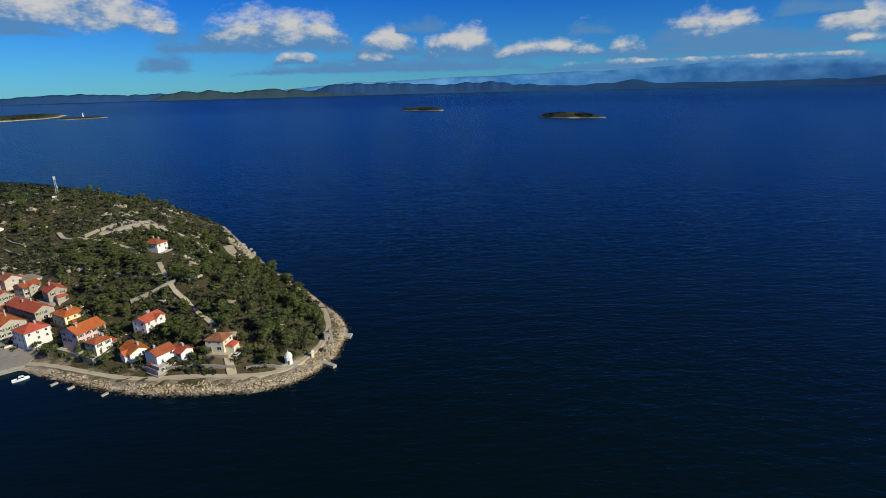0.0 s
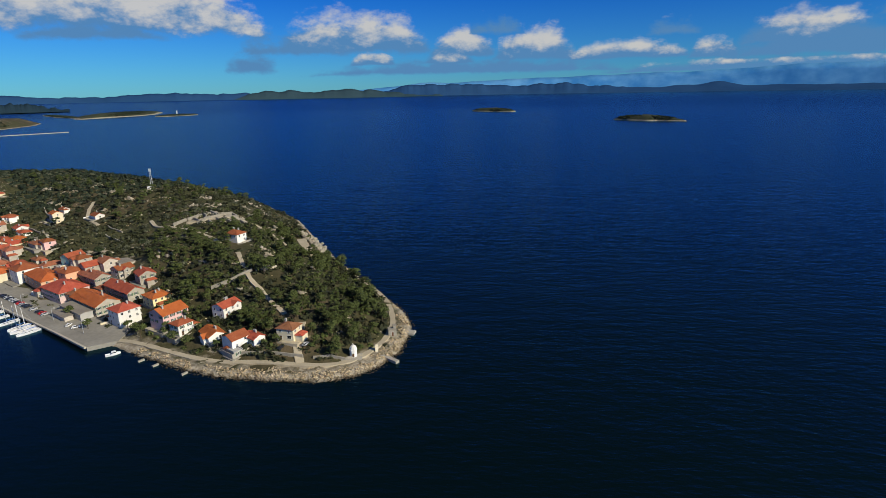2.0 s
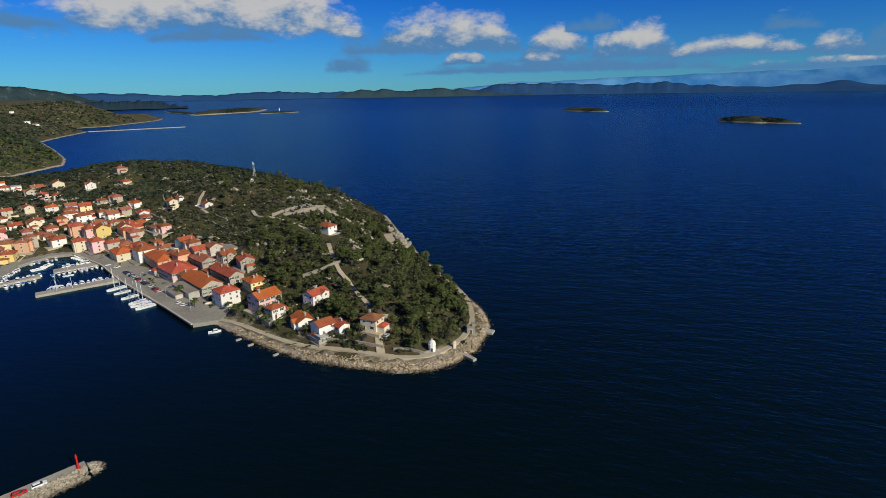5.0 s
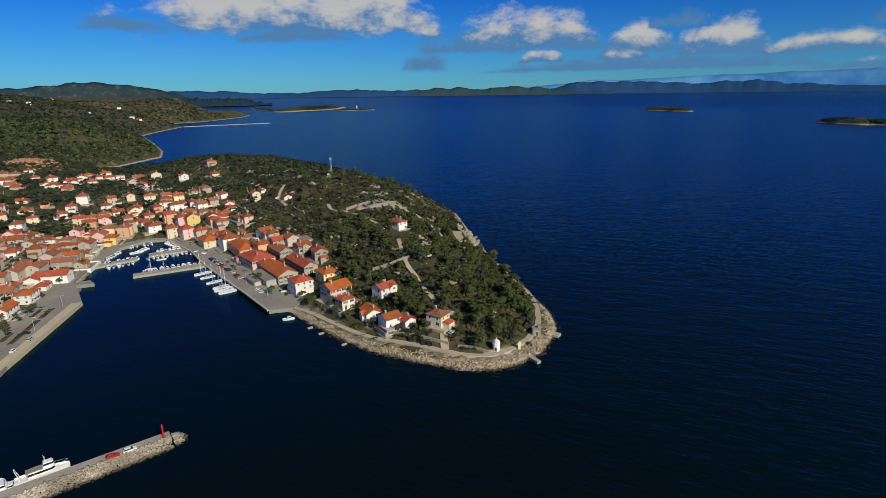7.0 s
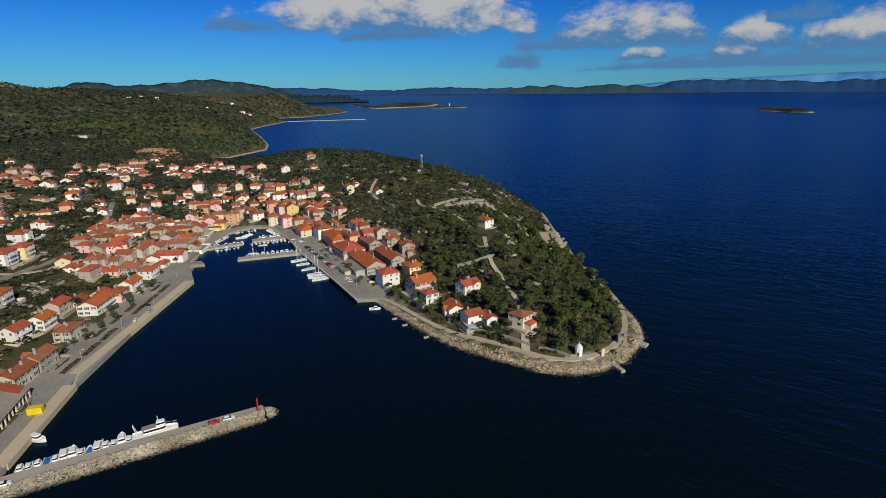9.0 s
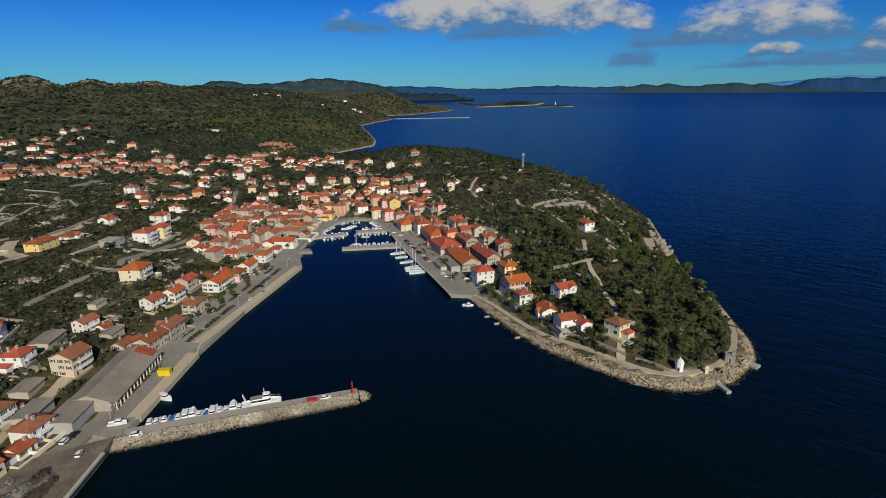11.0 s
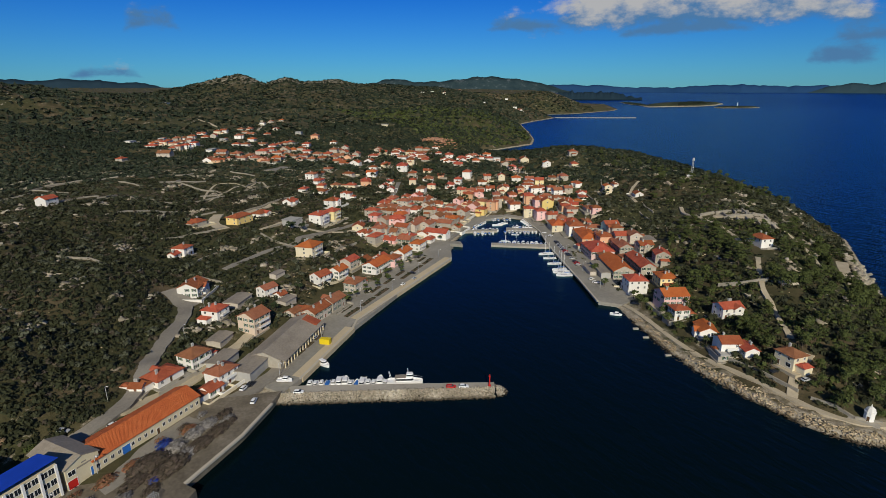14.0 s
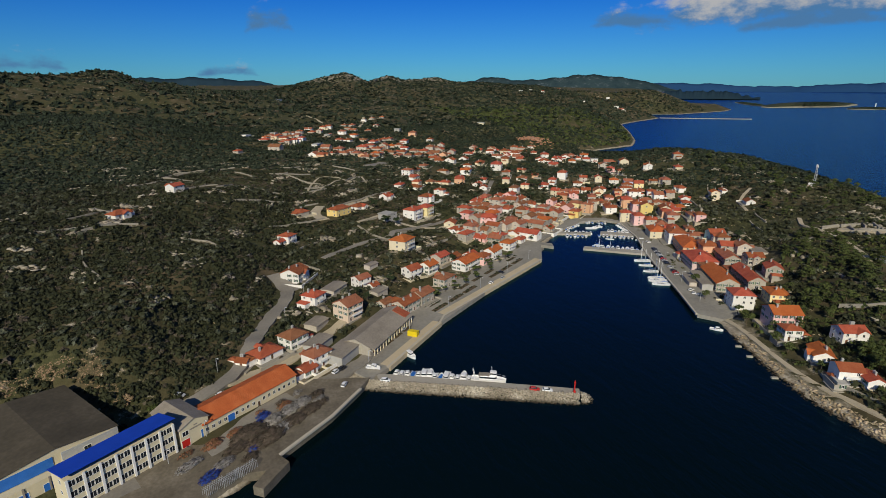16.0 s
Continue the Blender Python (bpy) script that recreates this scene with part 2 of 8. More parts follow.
BARK = material("bark", [(0.06, 0.045, 0.03), (0.13, 0.10, 0.07)], (2, 9), 0.95)
PINE_LEAF = material("pine_needles", [(0.036, 0.050, 0.014), (0.062, 0.079, 0.021), (0.092, 0.110, 0.033)], (0.06, 0.5), 0.8, island=0.22)
SHRUB_LEAF = material("maquis_leaves", [(0.041, 0.034, 0.020), (0.024, 0.028, 0.013), (0.034, 0.039, 0.017), (0.056, 0.054, 0.028)], (0.022, 0.16), 0.8, island=0.3)
# Haze of distance is mixed into this scrub colour, bluer than nearby leaves.
FAR_LEAF = material("haze_blued_leaves", [(0.014, 0.020, 0.012), (0.018, 0.027, 0.015), (0.027, 0.038, 0.022), (0.044, 0.053, 0.034)], (0.006, 0.05), 0.85, island=0.35)
OLIVE_LEAF = material("olive_leaves", [(0.055, 0.062, 0.038), (0.095, 0.102, 0.066)], (0.05, 0.8), 0.75, island=0.35)
CAR_PAINT = {"white": WHITE, "dark": material("dark_car_paint", [(0.02, 0.022, 0.026), (0.03, 0.03, 0.035)], (1, 4), 0.3),
             "silver": material("silver_car_paint", [(0.40, 0.41, 0.42), (0.48, 0.49, 0.50)], (1, 4), 0.3), "red": RED}


def ground_material():
    """Stony soil with dry grass, bare limestone in patches and rock along the shore."""
    m = bpy.data.materials.new("stony_ground")
    m.use_nodes = True
    n, l = m.node_tree.nodes, m.node_tree.links
    shader = n["Principled BSDF"]
    shader.inputs["Roughness"].default_value, shader.inputs["Specular IOR Level"].default_value = 0.95, 0.15
    where = n.new("ShaderNodeTexCoord").outputs["Object"]

    def noise_at(scale, detail=6, rough=0.6):
        t = n.new("ShaderNodeTexNoise")
        t.inputs["Scale"].default_value, t.inputs["Detail"].default_value, t.inputs["Roughness"].default_value = scale, detail, rough
        l.new(where, t.inputs["Vector"])
        return t.outputs["Fac"]

    def ramp(fac, stops):
        r = n.new("ShaderNodeValToRGB")
        while len(r.color_ramp.elements) < len(stops):
            r.color_ramp.elements.new(0.5)
        for e, (p, c) in zip(r.color_ramp.elements, stops):
            e.position, e.color = p, (*c, 1)
        l.new(fac, r.inputs[0])
        return r.outputs[0]

    def mix(fac, a, b):
        x = n.new("ShaderNodeMix")
        x.data_type = "RGBA"
        l.new(fac, x.inputs[0]), l.new(a, x.inputs[6]), l.new(b, x.inputs[7])
        return x.outputs[2]

    soil = ramp(noise_at(0.035), [(0.35, (0.046, 0.045, 0.021)), (0.5, (0.064, 0.055, 0.028)), (0.65, (0.125, 0.095, 0.057))])
    grass = ramp(noise_at(0.5), [(0.35, (0.040, 0.044, 0.018)), (0.65, (0.080, 0.078, 0.036))])
    stone = ramp(noise_at(0.9), [(0.35, (0.22, 0.18, 0.125)), (0.65, (0.48, 0.425, 0.335))])
    base = mix(ramp(noise_at(0.018), [(0.42, (0, 0, 0)), (0.58, (1, 1, 1))]), grass, soil)
    base = mix(ramp(noise_at(0.11, 8, 0.72), [(0.585, (0, 0, 0)), (0.66, (1, 1, 1))]), base, stone)
    height = n.new("ShaderNodeSeparateXYZ")
    l.new(where, height.inputs[0])
    bare = n.new("ShaderNodeMapRange")
    bare.inputs[1].default_value, bare.inputs[2].default_value = 108, 124
    l.new(height.outputs[2], bare.inputs[0])
    patchy = n.new("ShaderNodeMath")
    patchy.operation = "MULTIPLY"
    inland = n.new("ShaderNodeMapRange")
    inland.inputs[1].default_value, inland.inputs[2].default_value = -1700, -1950
    l.new(height.outputs[0], inland.inputs[0])
    upland = n.new("ShaderNodeMath")
    upland.operation = "MULTIPLY"
    l.new(bare.outputs[0], upland.inputs[0]), l.new(inland.outputs[0], upland.inputs[1])
    l.new(upland.outputs[0], patchy.inputs[0]), l.new(ramp(noise_at(0.045, 9, 0.75), [(0.47, (0, 0, 0)), (0.54, (1, 1, 1))]), patchy.inputs[1])
    base = mix(patchy.outputs[0], base, stone)
    add = n.new("ShaderNodeMath")
    l.new(height.outputs[2], add.inputs[0])
    shift = n.new("ShaderNodeMath")
    shift.operation, shift.inputs[1].default_value = "MULTIPLY", 3.0
    l.new(noise_at(0.12), shift.inputs[0])
    l.new(shift.outputs[0], add.inputs[1])
    low = n.new("ShaderNodeMapRange")
    low.inputs[1].default_value, low.inputs[2].default_value, low.inputs[3].default_value, low.inputs[4].default_value = 2.6, 3.6, 1, 0
    l.new(add.outputs[0], low.inputs[0])
    base = mix(low.outputs[0], base, stone)
    wet = n.new("ShaderNodeMapRange")
    wet.inputs[1].default_value, wet.inputs[2].default_value, wet.inputs[3].default_value, wet.inputs[4].default_value = 1.3, 2.1, 1, 0
    l.new(add.outputs[0], wet.inputs[0])
    weed = n.new("ShaderNodeRGB")
    weed.outputs[0].default_value = (0.045, 0.036, 0.024, 1)
    base = mix(wet.outputs[0], base, weed.outputs[0])
    l.new(base, shader.inputs["Base Color"])
    b = n.new("ShaderNodeBump")
    b.inputs["Strength"].default_value, b.inputs["Distance"].default_value = 0.9, 0.5
    l.new(noise_at(0.7, 8), b.inputs["Height"]), l.new(b.outputs[0], shader.inputs["Normal"])
    return m


def sea_material():
    """Deep clear water: a dark body, and a ruffled surface that mirrors the blue of the sky."""
    m = bpy.data.materials.new("sea_water")
    m.use_nodes = True
    n, l = m.node_tree.nodes, m.node_tree.links
    n.remove(n["Principled BSDF"])
    where = n.new("ShaderNodeTexCoord").outputs["Object"]
    patch = n.new("ShaderNodeTexNoise")
    patch.inputs["Scale"].default_value, patch.inputs["Detail"].default_value = 0.004, 5
    l.new(where, patch.inputs["Vector"])
    r = n.new("ShaderNodeValToRGB")
    r.color_ramp.elements[0].position, r.color_ramp.elements[1].position = 0.35, 0.65
    r.color_ramp.elements[0].color, r.color_ramp.elements[1].color = (0.0014, 0.0056, 0.0066, 1), (0.0016, 0.0066, 0.0092, 1)
    l.new(patch.outputs["Fac"], r.inputs[0])
    total = None
    for turn, sx, sy, w in ((-20, 0.020, 0.060, 0.55), (-14, 0.07, 0.20, 0.75), (-8, 0.22, 0.55, 0.45)):
        stretch = n.new("ShaderNodeMapping")
        stretch.inputs["Rotation"].default_value[2] = radians(turn)
        stretch.inputs["Scale"].default_value = (sx, sy, 0.1)
        l.new(where, stretch.inputs["Vector"])
        t = n.new("ShaderNodeTexNoise")
        t.inputs["Scale"].default_value, t.inputs["Detail"].default_value = 1.0, 3
        l.new(stretch.outputs[0], t.inputs["Vector"])
        k = n.new("ShaderNodeMath")
        k.operation, k.inputs[1].default_value = "MULTIPLY", w
        l.new(t.outputs["Fac"], k.inputs[0])
        if total is None:
            total = k.outputs[0]
        else:
            s = n.new("ShaderNodeMath")
            l.new(total, s.inputs[0]), l.new(k.outputs[0], s.inputs[1])
            total = s.outputs[0]
    b = n.new("ShaderNodeBump")
    b.inputs["Strength"].default_value, b.inputs["Distance"].default_value = 1.0, 0.95
    away = n.new("ShaderNodeVectorMath")
    away.operation = "DISTANCE"
    away.inputs[1].default_value = (-215, 130, 0)
    l.new(where, away.inputs[0])
    calm = n.new("ShaderNodeMapRange")
    calm.inputs[1].default_value, calm.inputs[2].default_value, calm.inputs[3].default_value, calm.inputs[4].default_value = 80, 280, 0.22, 1.0
    l.new(away.outputs["Value"], calm.inputs[0])
    swell = n.new("ShaderNodeMath")
    swell.operation = "MULTIPLY"
    l.new(total, swell.inputs[0]), l.new(calm.outputs[0], swell.inputs[1])
    l.new(swell.outputs[0], b.inputs["Height"])
    body = n.new("ShaderNodeBsdfDiffuse")
    # Harbour body colour is darkened to stand for vignetting and the sun's angle.
    harbour_dark = n.new("ShaderNodeMix")
    harbour_dark.data_type = "RGBA"
    harbour_dark.inputs[6].default_value = (0.0011, 0.0046, 0.0056, 1)
    l.new(calm.outputs[0], harbour_dark.inputs[0]), l.new(r.outputs[0], harbour_dark.inputs[7])
    l.new(harbour_dark.outputs[2], body.inputs["Color"])
    gloss = n.new("ShaderNodeBsdfGlossy")
    gloss.inputs["Color"].default_value, gloss.inputs["Roughness"].default_value = (0.21, 0.51, 0.74, 1), 0.26
    l.new(b.outputs[0], gloss.inputs["Normal"])
    rim = n.new("ShaderNodeFresnel")
    rim.inputs["IOR"].default_value = 1.33
    l.new(b.outputs[0], rim.inputs["Normal"])
    share = n.new("ShaderNodeMapRange")
    share.inputs[1].default_value, share.inputs[2].default_value, share.inputs[3].default_value, share.inputs[4].default_value = 0.02, 0.75, 0.008, 0.74
    l.new(rim.outputs[0], share.inputs[0])
    mixed = n.new("ShaderNodeMixShader")
    l.new(share.outputs[0], mixed.inputs[0]), l.new(body.outputs[0], mixed.inputs[1]), l.new(gloss.outputs[0], mixed.inputs[2])
    l.new(mixed.outputs[0], n["Material Output"].inputs["Surface"])
    return m


def weed_line(m, top):
    """Dark weed on rock up to the reach of the waves."""
    n, l = m.node_tree.nodes, m.node_tree.links
    shader = n["Principled BSDF"]
    before = shader.inputs["Base Color"].links[0].from_socket
    geo = n.new("ShaderNodeNewGeometry")
    split_ = n.new("ShaderNodeSeparateXYZ")
    l.new(geo.outputs["Position"], split_.inputs[0])
    r = n.new("ShaderNodeMapRange")
    r.inputs[1].default_value, r.inputs[2].default_value, r.inputs[3].default_value, r.inputs[4].default_value = top - 0.35, top + 0.3, 1, 0
    l.new(split_.outputs[2], r.inputs[0])
    x = n.new("ShaderNodeMix")
    x.data_type = "RGBA"
    l.new(r.outputs[0], x.inputs[0]), l.new(before, x.inputs[6])
    x.inputs[7].default_value = (0.05, 0.038, 0.025, 1)
    l.new(x.outputs[2], shader.inputs["Base Color"])


weed_line(ROCK, 0.45), weed_line(SHORE_ROCK, 0.7)
GROUND, SEA = ground_material(), sea_material()


# ---- mesh helpers ----
class Build:
    """Collects points and faces of one mesh."""

    def __init__(self):
        self.v, self.f, self.m = [], [], []

    def face(self, pts, mat=0):
        k = len(self.v)
        self.v += [tuple(p) for p in pts]
        self.f.append(tuple(range(k, k + len(pts))))
        self.m.append(mat)

    def solid(self, pts, faces, mat=0):
        k = len(self.v)
        self.v += [tuple(p) for p in pts]
        self.f += [tuple(k + i for i in f) for f in faces]
        self.m += [mat] * len(faces)

    def box(self, x0, x1, y0, y1, z0, z1, mat=0):
        pts = [(x, y, z) for z in (z0, z1) for x, y in ((x0, y0), (x1, y0), (x1, y1), (x0, y1))]
        self.solid(pts, [(3, 2, 1, 0), (4, 5, 6, 7), (0, 1, 5, 4), (1, 2, 6, 5), (2, 3, 7, 6), (3, 0, 4, 7)], mat)

    def prism(self, outline, z0, z1, mat=0):
        n = len(outline)
        pts = [(x, y, z0) for x, y in outline] + [(x, y, z1) for x, y in outline]
        self.solid(pts, [tuple(range(n - 1, -1, -1)), tuple(range(n, 2 * n))] + [(i, (i + 1) % n, n + (i + 1) % n, n + i) for i in range(n)], mat)

    def tube(self, a, b, r0, r1, sides=8, mat=0):
        a, b = Vector(a), Vector(b)
        d = (b - a).normalized()
        u = d.orthogonal().normalized()
        w = d.cross(u)
        ring = [(math.cos(6.28319 * i / sides), math.sin(6.28319 * i / sides)) for i in range(sides)]
        pts = [a + (u * c + w * s) * r0 for c, s in ring] + [b + (u * c + w * s) * r1 for c, s in ring]
        self.solid(pts, [tuple(range(sides - 1, -1, -1)), tuple(range(sides, 2 * sides))] + [(i, (i + 1) % sides, sides + (i + 1) % sides, sides + i) for i in range(sides)], mat)

    def loft(self, rings, mat=0, cap=True):
        """Joins rings of equal length, first to last."""
        n, k = len(rings[0]), len(self.v)
        for r in rings:
            self.v += [tuple(p) for p in r]
        for j in range(len(rings) - 1):
            for i in range(n):
                self.f.append((k + j * n + i, k + j * n + (i + 1) % n, k + (j + 1) * n + (i + 1) % n, k + (j + 1) * n + i))
                self.m.append(mat)
        if cap:
            self.f += [tuple(k + i for i in range(n - 1, -1, -1)), tuple(k + (len(rings) - 1) * n + i for i in range(n))]
            self.m += [mat, mat]

    def mesh(self, name, mats):
        me = bpy.data.meshes.new(name)
        me.from_pydata(self.v, [], self.f)
        for mt in mats if isinstance(mats, (list, tuple)) else [mats]:
            me.materials.append(mt)
        me.polygons.foreach_set("material_index", self.m)
        me.update()
        return me


def part(name, data, mats, parent, label=""):
    """One mesh under a thing; data is a Build or a mesh that alike parts share."""
    ob = new(name, data.mesh(name, mats) if isinstance(data, Build) else data)
    ob.parent = parent
    return tagged(ob, label)


def thing(name, data, mats, m, label, category, group="", kind=""):
    ob = new(name, data.mesh(name, mats) if isinstance(data, Build) else data)
    ob.matrix_world = m
    return tagged(ob, label, category, group, kind)


def turned(x, y, z, deg):
    return pose(x, y, z, 0, 0, deg)


def raw_mesh(name, verts, faces, mats, slots=None):
    """A mesh from numpy arrays; every face has the same number of corners."""
    me = bpy.data.meshes.new(name)
    k = faces.shape[1]
    me.vertices.add(len(verts)), me.loops.add(faces.size), me.polygons.add(len(faces))
    me.vertices.foreach_set("co", np.ascontiguousarray(verts, np.float32).ravel())
    me.loops.foreach_set("vertex_index", np.ascontiguousarray(faces, np.int32).ravel())
    me.polygons.foreach_set("loop_start", np.arange(0, faces.size, k, dtype=np.int32))
    me.polygons.foreach_set("loop_total", np.full(len(faces), k, dtype=np.int32))
    for mt in mats:
        me.materials.append(mt)
    if slots is not None:
        me.polygons.foreach_set("material_index", np.ascontiguousarray(slots, np.int32))
    me.update(calc_edges=True)
    return me


# ---- land and sea ----
# Coastline of the mainland and the peninsula, harbour and bays (metres).
COAST = [(-60, -300), (-95, -120), (-112, -40), (-124, -14), (-160, 25), (-169, 36), (-206, 71), (-266, 151), (-290, 167),
         (-316, 197), (-336, 228), (-334, 246), (-324, 254), (-285, 239), (-251, 220), (-195, 194), (-166, 187), (-149, 180),
         (-123, 170), (-104, 165), (-78, 164), (-63, 165), (-53, 170), (-46, 178), (-41, 190), (-40, 212), (-46, 228),
         (-70, 261), (-105, 307), (-127, 343), (-165, 405), (-230, 475), (-330, 535), (-430, 575), (-520, 580), (-610, 535)]
BAYS = [(-690, 478), (-752, 471), (-738, 522), (-778, 625), (-855, 692), (-1010, 800), (-1232, 945), (-1330, 1080), (-1436, 1249),
        (-1600, 1235), (-1800, 1292), (-1660, 1303), (-1605, 1480), (-1735, 1830), (-1850, 1990), (-2400, 2150), (-3300, 2800),
        (-4900, 3700), (-9000, 3700), (-9000, -5000), (0, -5000), (-20, -900)]
# Ground heights at landmarks: the peninsula's ridge and slopes, the town, the inland hills.
HEIGHTS_NEAR = [(-60, 187, 5), (-68, 215, 12), (-83, 248, 15), (-108, 240, 19), (-108, 198, 11), (-130, 194, 7), (-135, 258, 20),
                (-180, 275, 20), (-150, 308, 22), (-190, 345, 24), (-225, 372, 23.5), (-287, 404, 24.5), (-366, 432, 26),
                (-440, 450, 28), (-497, 461, 28), (-230, 262, 13), (-215, 222, 1.6), (-250, 238, 1.6), (-180, 207, 1.6), (-280, 252, 1.8), (-280, 310, 14), (-340, 300, 7),
                (-380, 370, 17), (-450, 370, 14), (-420, 280, 6), (-350, 242, 3), (-560, 400, 11), (-650, 405, 9), (-520, 270, 12),
                (-600, 250, 18), (-740, 400, 24)]
HEIGHTS_WEST = [(-300, 150, 3), (-330, 130, 8), (-380, 170, 11), (-420, 120, 16), (-460, 60, 19), (-360, 60, 15), (-280, 62, 11),
                (-252, 100, 2.2), (-237, 90, 1.6), (-216, 64, 1.6), (-270, 126, 1.8), (-228, 30, 8), (-195, 30, 3), (-175, -5, 2.5), (-150, -40, 2.5), (-165, -75, 3), (-192, -20, 8),
                (-205, -58, 22), (-260, -50, 25), (-320, -100, 31), (-400, -40, 30), (-500, 0, 26), (-720, 88, 26), (-560, 150, 20),
                (-250, -200, 40), (-800, -250, 60), (-900, 200, 32), (-190, -110, 20)]
# Hill crests far inland: distance, depth of the front and back slope, then azimuth and rise over the eye's level (degrees).
CRESTS = [(2250, 620, 300, [(94, -0.9), (88, -0.35), (86.3, -0.05), (84.4, 0.42), (82.4, 0.85), (80.4, 1.32), (79.6, 1.05), (78.3, 0.45), (76.2, 1.0), (74.8, 0.58), (73.0, 0.62), (71.3, 0.84), (69.6, 0.40), (66.7, 0.28), (63.8, 0.11), (61, 0.05), (58.1, -0.11), (55.4, -0.4), (53.8, -0.8), (51, -1.6)]),
          (1650, 420, 300, [(116, 1.3), (108.8, 0.99), (107.8, 0.57), (105.2, 0.36), (103.9, 0.59), (102.7, 0.88), (101, 1.03), (99.9, 0.71), (98.8, 0.5), (94.2, 0.0), (90.3, -0.5), (87, -1.1), (84, -1.7)]),
          (2330, 230, 200, [(60, -1.3), (58.1, -0.8), (55.4, -0.65), (52.7, -0.54), (50.6, -0.38), (49.6, -0.32), (48.6, -0.43), (47.6, -0.79), (45.5, -1.7), (43.3, -2.2)])]
HEIGHTS_FAR = [(-840, 585, 22), (-950, 560, 46), (-850, 379, 36), (-1100, 620, 52), (-1300, 500, 56), (-1450, 900, 34), (-1600, 1050, 30), (-1250, 150, 48),
               (-2173, 344, 143), (-2333, 560, 130), (-2270, 780, 124), (-2333, 1148, 126), (-3355, 2178, 118), (-3490, -244, 62),
               (-1467, -312, 110), (-1420, -483, 110), (-2000, 119, 72), (-1720, 1400, 52), (-1680, 1590, 30), (-2100, 1500, 80),
               (-1750, 250, 70), (-1700, 900, 75), (-2250, 450, 108), (-2300, 670, 104), (-2300, 960, 100), (-2900, 1500, 112), (-2700, -600, 105), (-1000, -900, 120), (-3000, 200, 70)]


def coast_distance(x, y):
    """Distance to the shore, positive on land."""
    pts = np.array(COAST + BAYS, float)
    best = np.full(x.shape, 1e18)
    inside = np.zeros(x.shape, bool)
    for (ax, ay), (bx, by) in zip(pts, np.roll(pts, -1, axis=0)):
        dx, dy = bx - ax, by - ay
        s = np.clip(((x - ax) * dx + (y - ay) * dy) / (dx * dx + dy * dy), 0, 1)
        best = np.minimum(best, (x - ax - s * dx) ** 2 + (y - ay - s * dy) ** 2)
        if dy:
            inside ^= ((ay > y) != (by > y)) & (x < (y - ay) / dy * dx + ax)
    return np.where(inside, 1, -1) * np.sqrt(best)


def waves(x, y, size, seed):
    """Cheap smooth noise between -1 and 1."""
    r = np.random.RandomState(seed)
    total = np.zeros(x.shape)
    for k in range(7):
        a, p, s = r.uniform(0, 6.28), r.uniform(0, 6.28), size * r.uniform(0.7, 1.5)
        total += np.sin((x * np.cos(a) + y * np.sin(a)) * 6.283 / s + p + 1.3 * np.sin((y * np.cos(a) - x * np.sin(a)) * 4.1 / s + p * 2))
    return total / 4.0


def ground_height(x, y):
    """Height of the land at arrays x, y; below zero under the sea."""
    x, y = np.asarray(x, float), np.asarray(y, float)
    sd = coast_distance(x, y)
    top, weight = np.zeros(x.shape), np.zeros(x.shape)
    for cx, cy, ch in HEIGHTS_NEAR + HEIGHTS_WEST + HEIGHTS_FAR:
        far = max(0.0, (-600 - cx) / 20)
        w = 1.0 / ((x - cx) ** 2 + (y - cy) ** 2 + 150 + far * far) ** 1.8
        top += w * ch
        weight += w
    top /= weight
    d = np.hypot(x, y)
    az = np.degrees(np.arctan2(-x, y))
    inland = np.clip((az - 52) / 14, 0, 1) * 22 + 22
    far_top = inland
    for dist, front, back, crest in CRESTS:
        line = sorted(crest)
        rise = 100 + dist * np.tan(np.radians(np.interp(az, [p[0] for p in line], [p[1] for p in line]))) + 0.8 * waves(x, y, 90, 15) - 0.7
        off = d - dist - 60 * waves(az * 100, az * 0, 900, 16)
        bell = np.exp(-(off / np.where(off < 0, front, back)) ** 2)
        far_top = np.maximum(far_top, inland + (rise - inland) * bell)
    blend = np.clip((d - 1100) / 350, 0, 1)
    top = top + (far_top - top) * blend * blend * (3 - 2 * blend)
    rough = np.clip((d - 350) / 900, 0, 1)
    calm = 1 - 0.75 * np.clip((d - 1500) / 500, 0, 1)
    top = top * (1 + 0.12 * rough * calm * waves(x, y, 420, 5)) + rough * (5 * calm * waves(x, y, 170, 6) + 2.5 * waves(x, y, 60, 7)) + 0.5 * waves(x, y, 23, 8)
    shelf = 9 - 6.5 * np.clip((y - 225) / 25, 0, 1)
    shore = 1.6 + np.maximum(sd - shelf, 0) * 0.42 + np.clip(sd, 0, shelf) * 0.06
    up = np.minimum(top, shore) - 0.25 * np.maximum(0, 6 - np.abs(top - shore))
    land = np.clip(sd / 2.0, 0, 1) * np.maximum(up, 1.2)
    return np.where(sd > 0, land, np.maximum(sd * 0.35, -6) - 0.2)


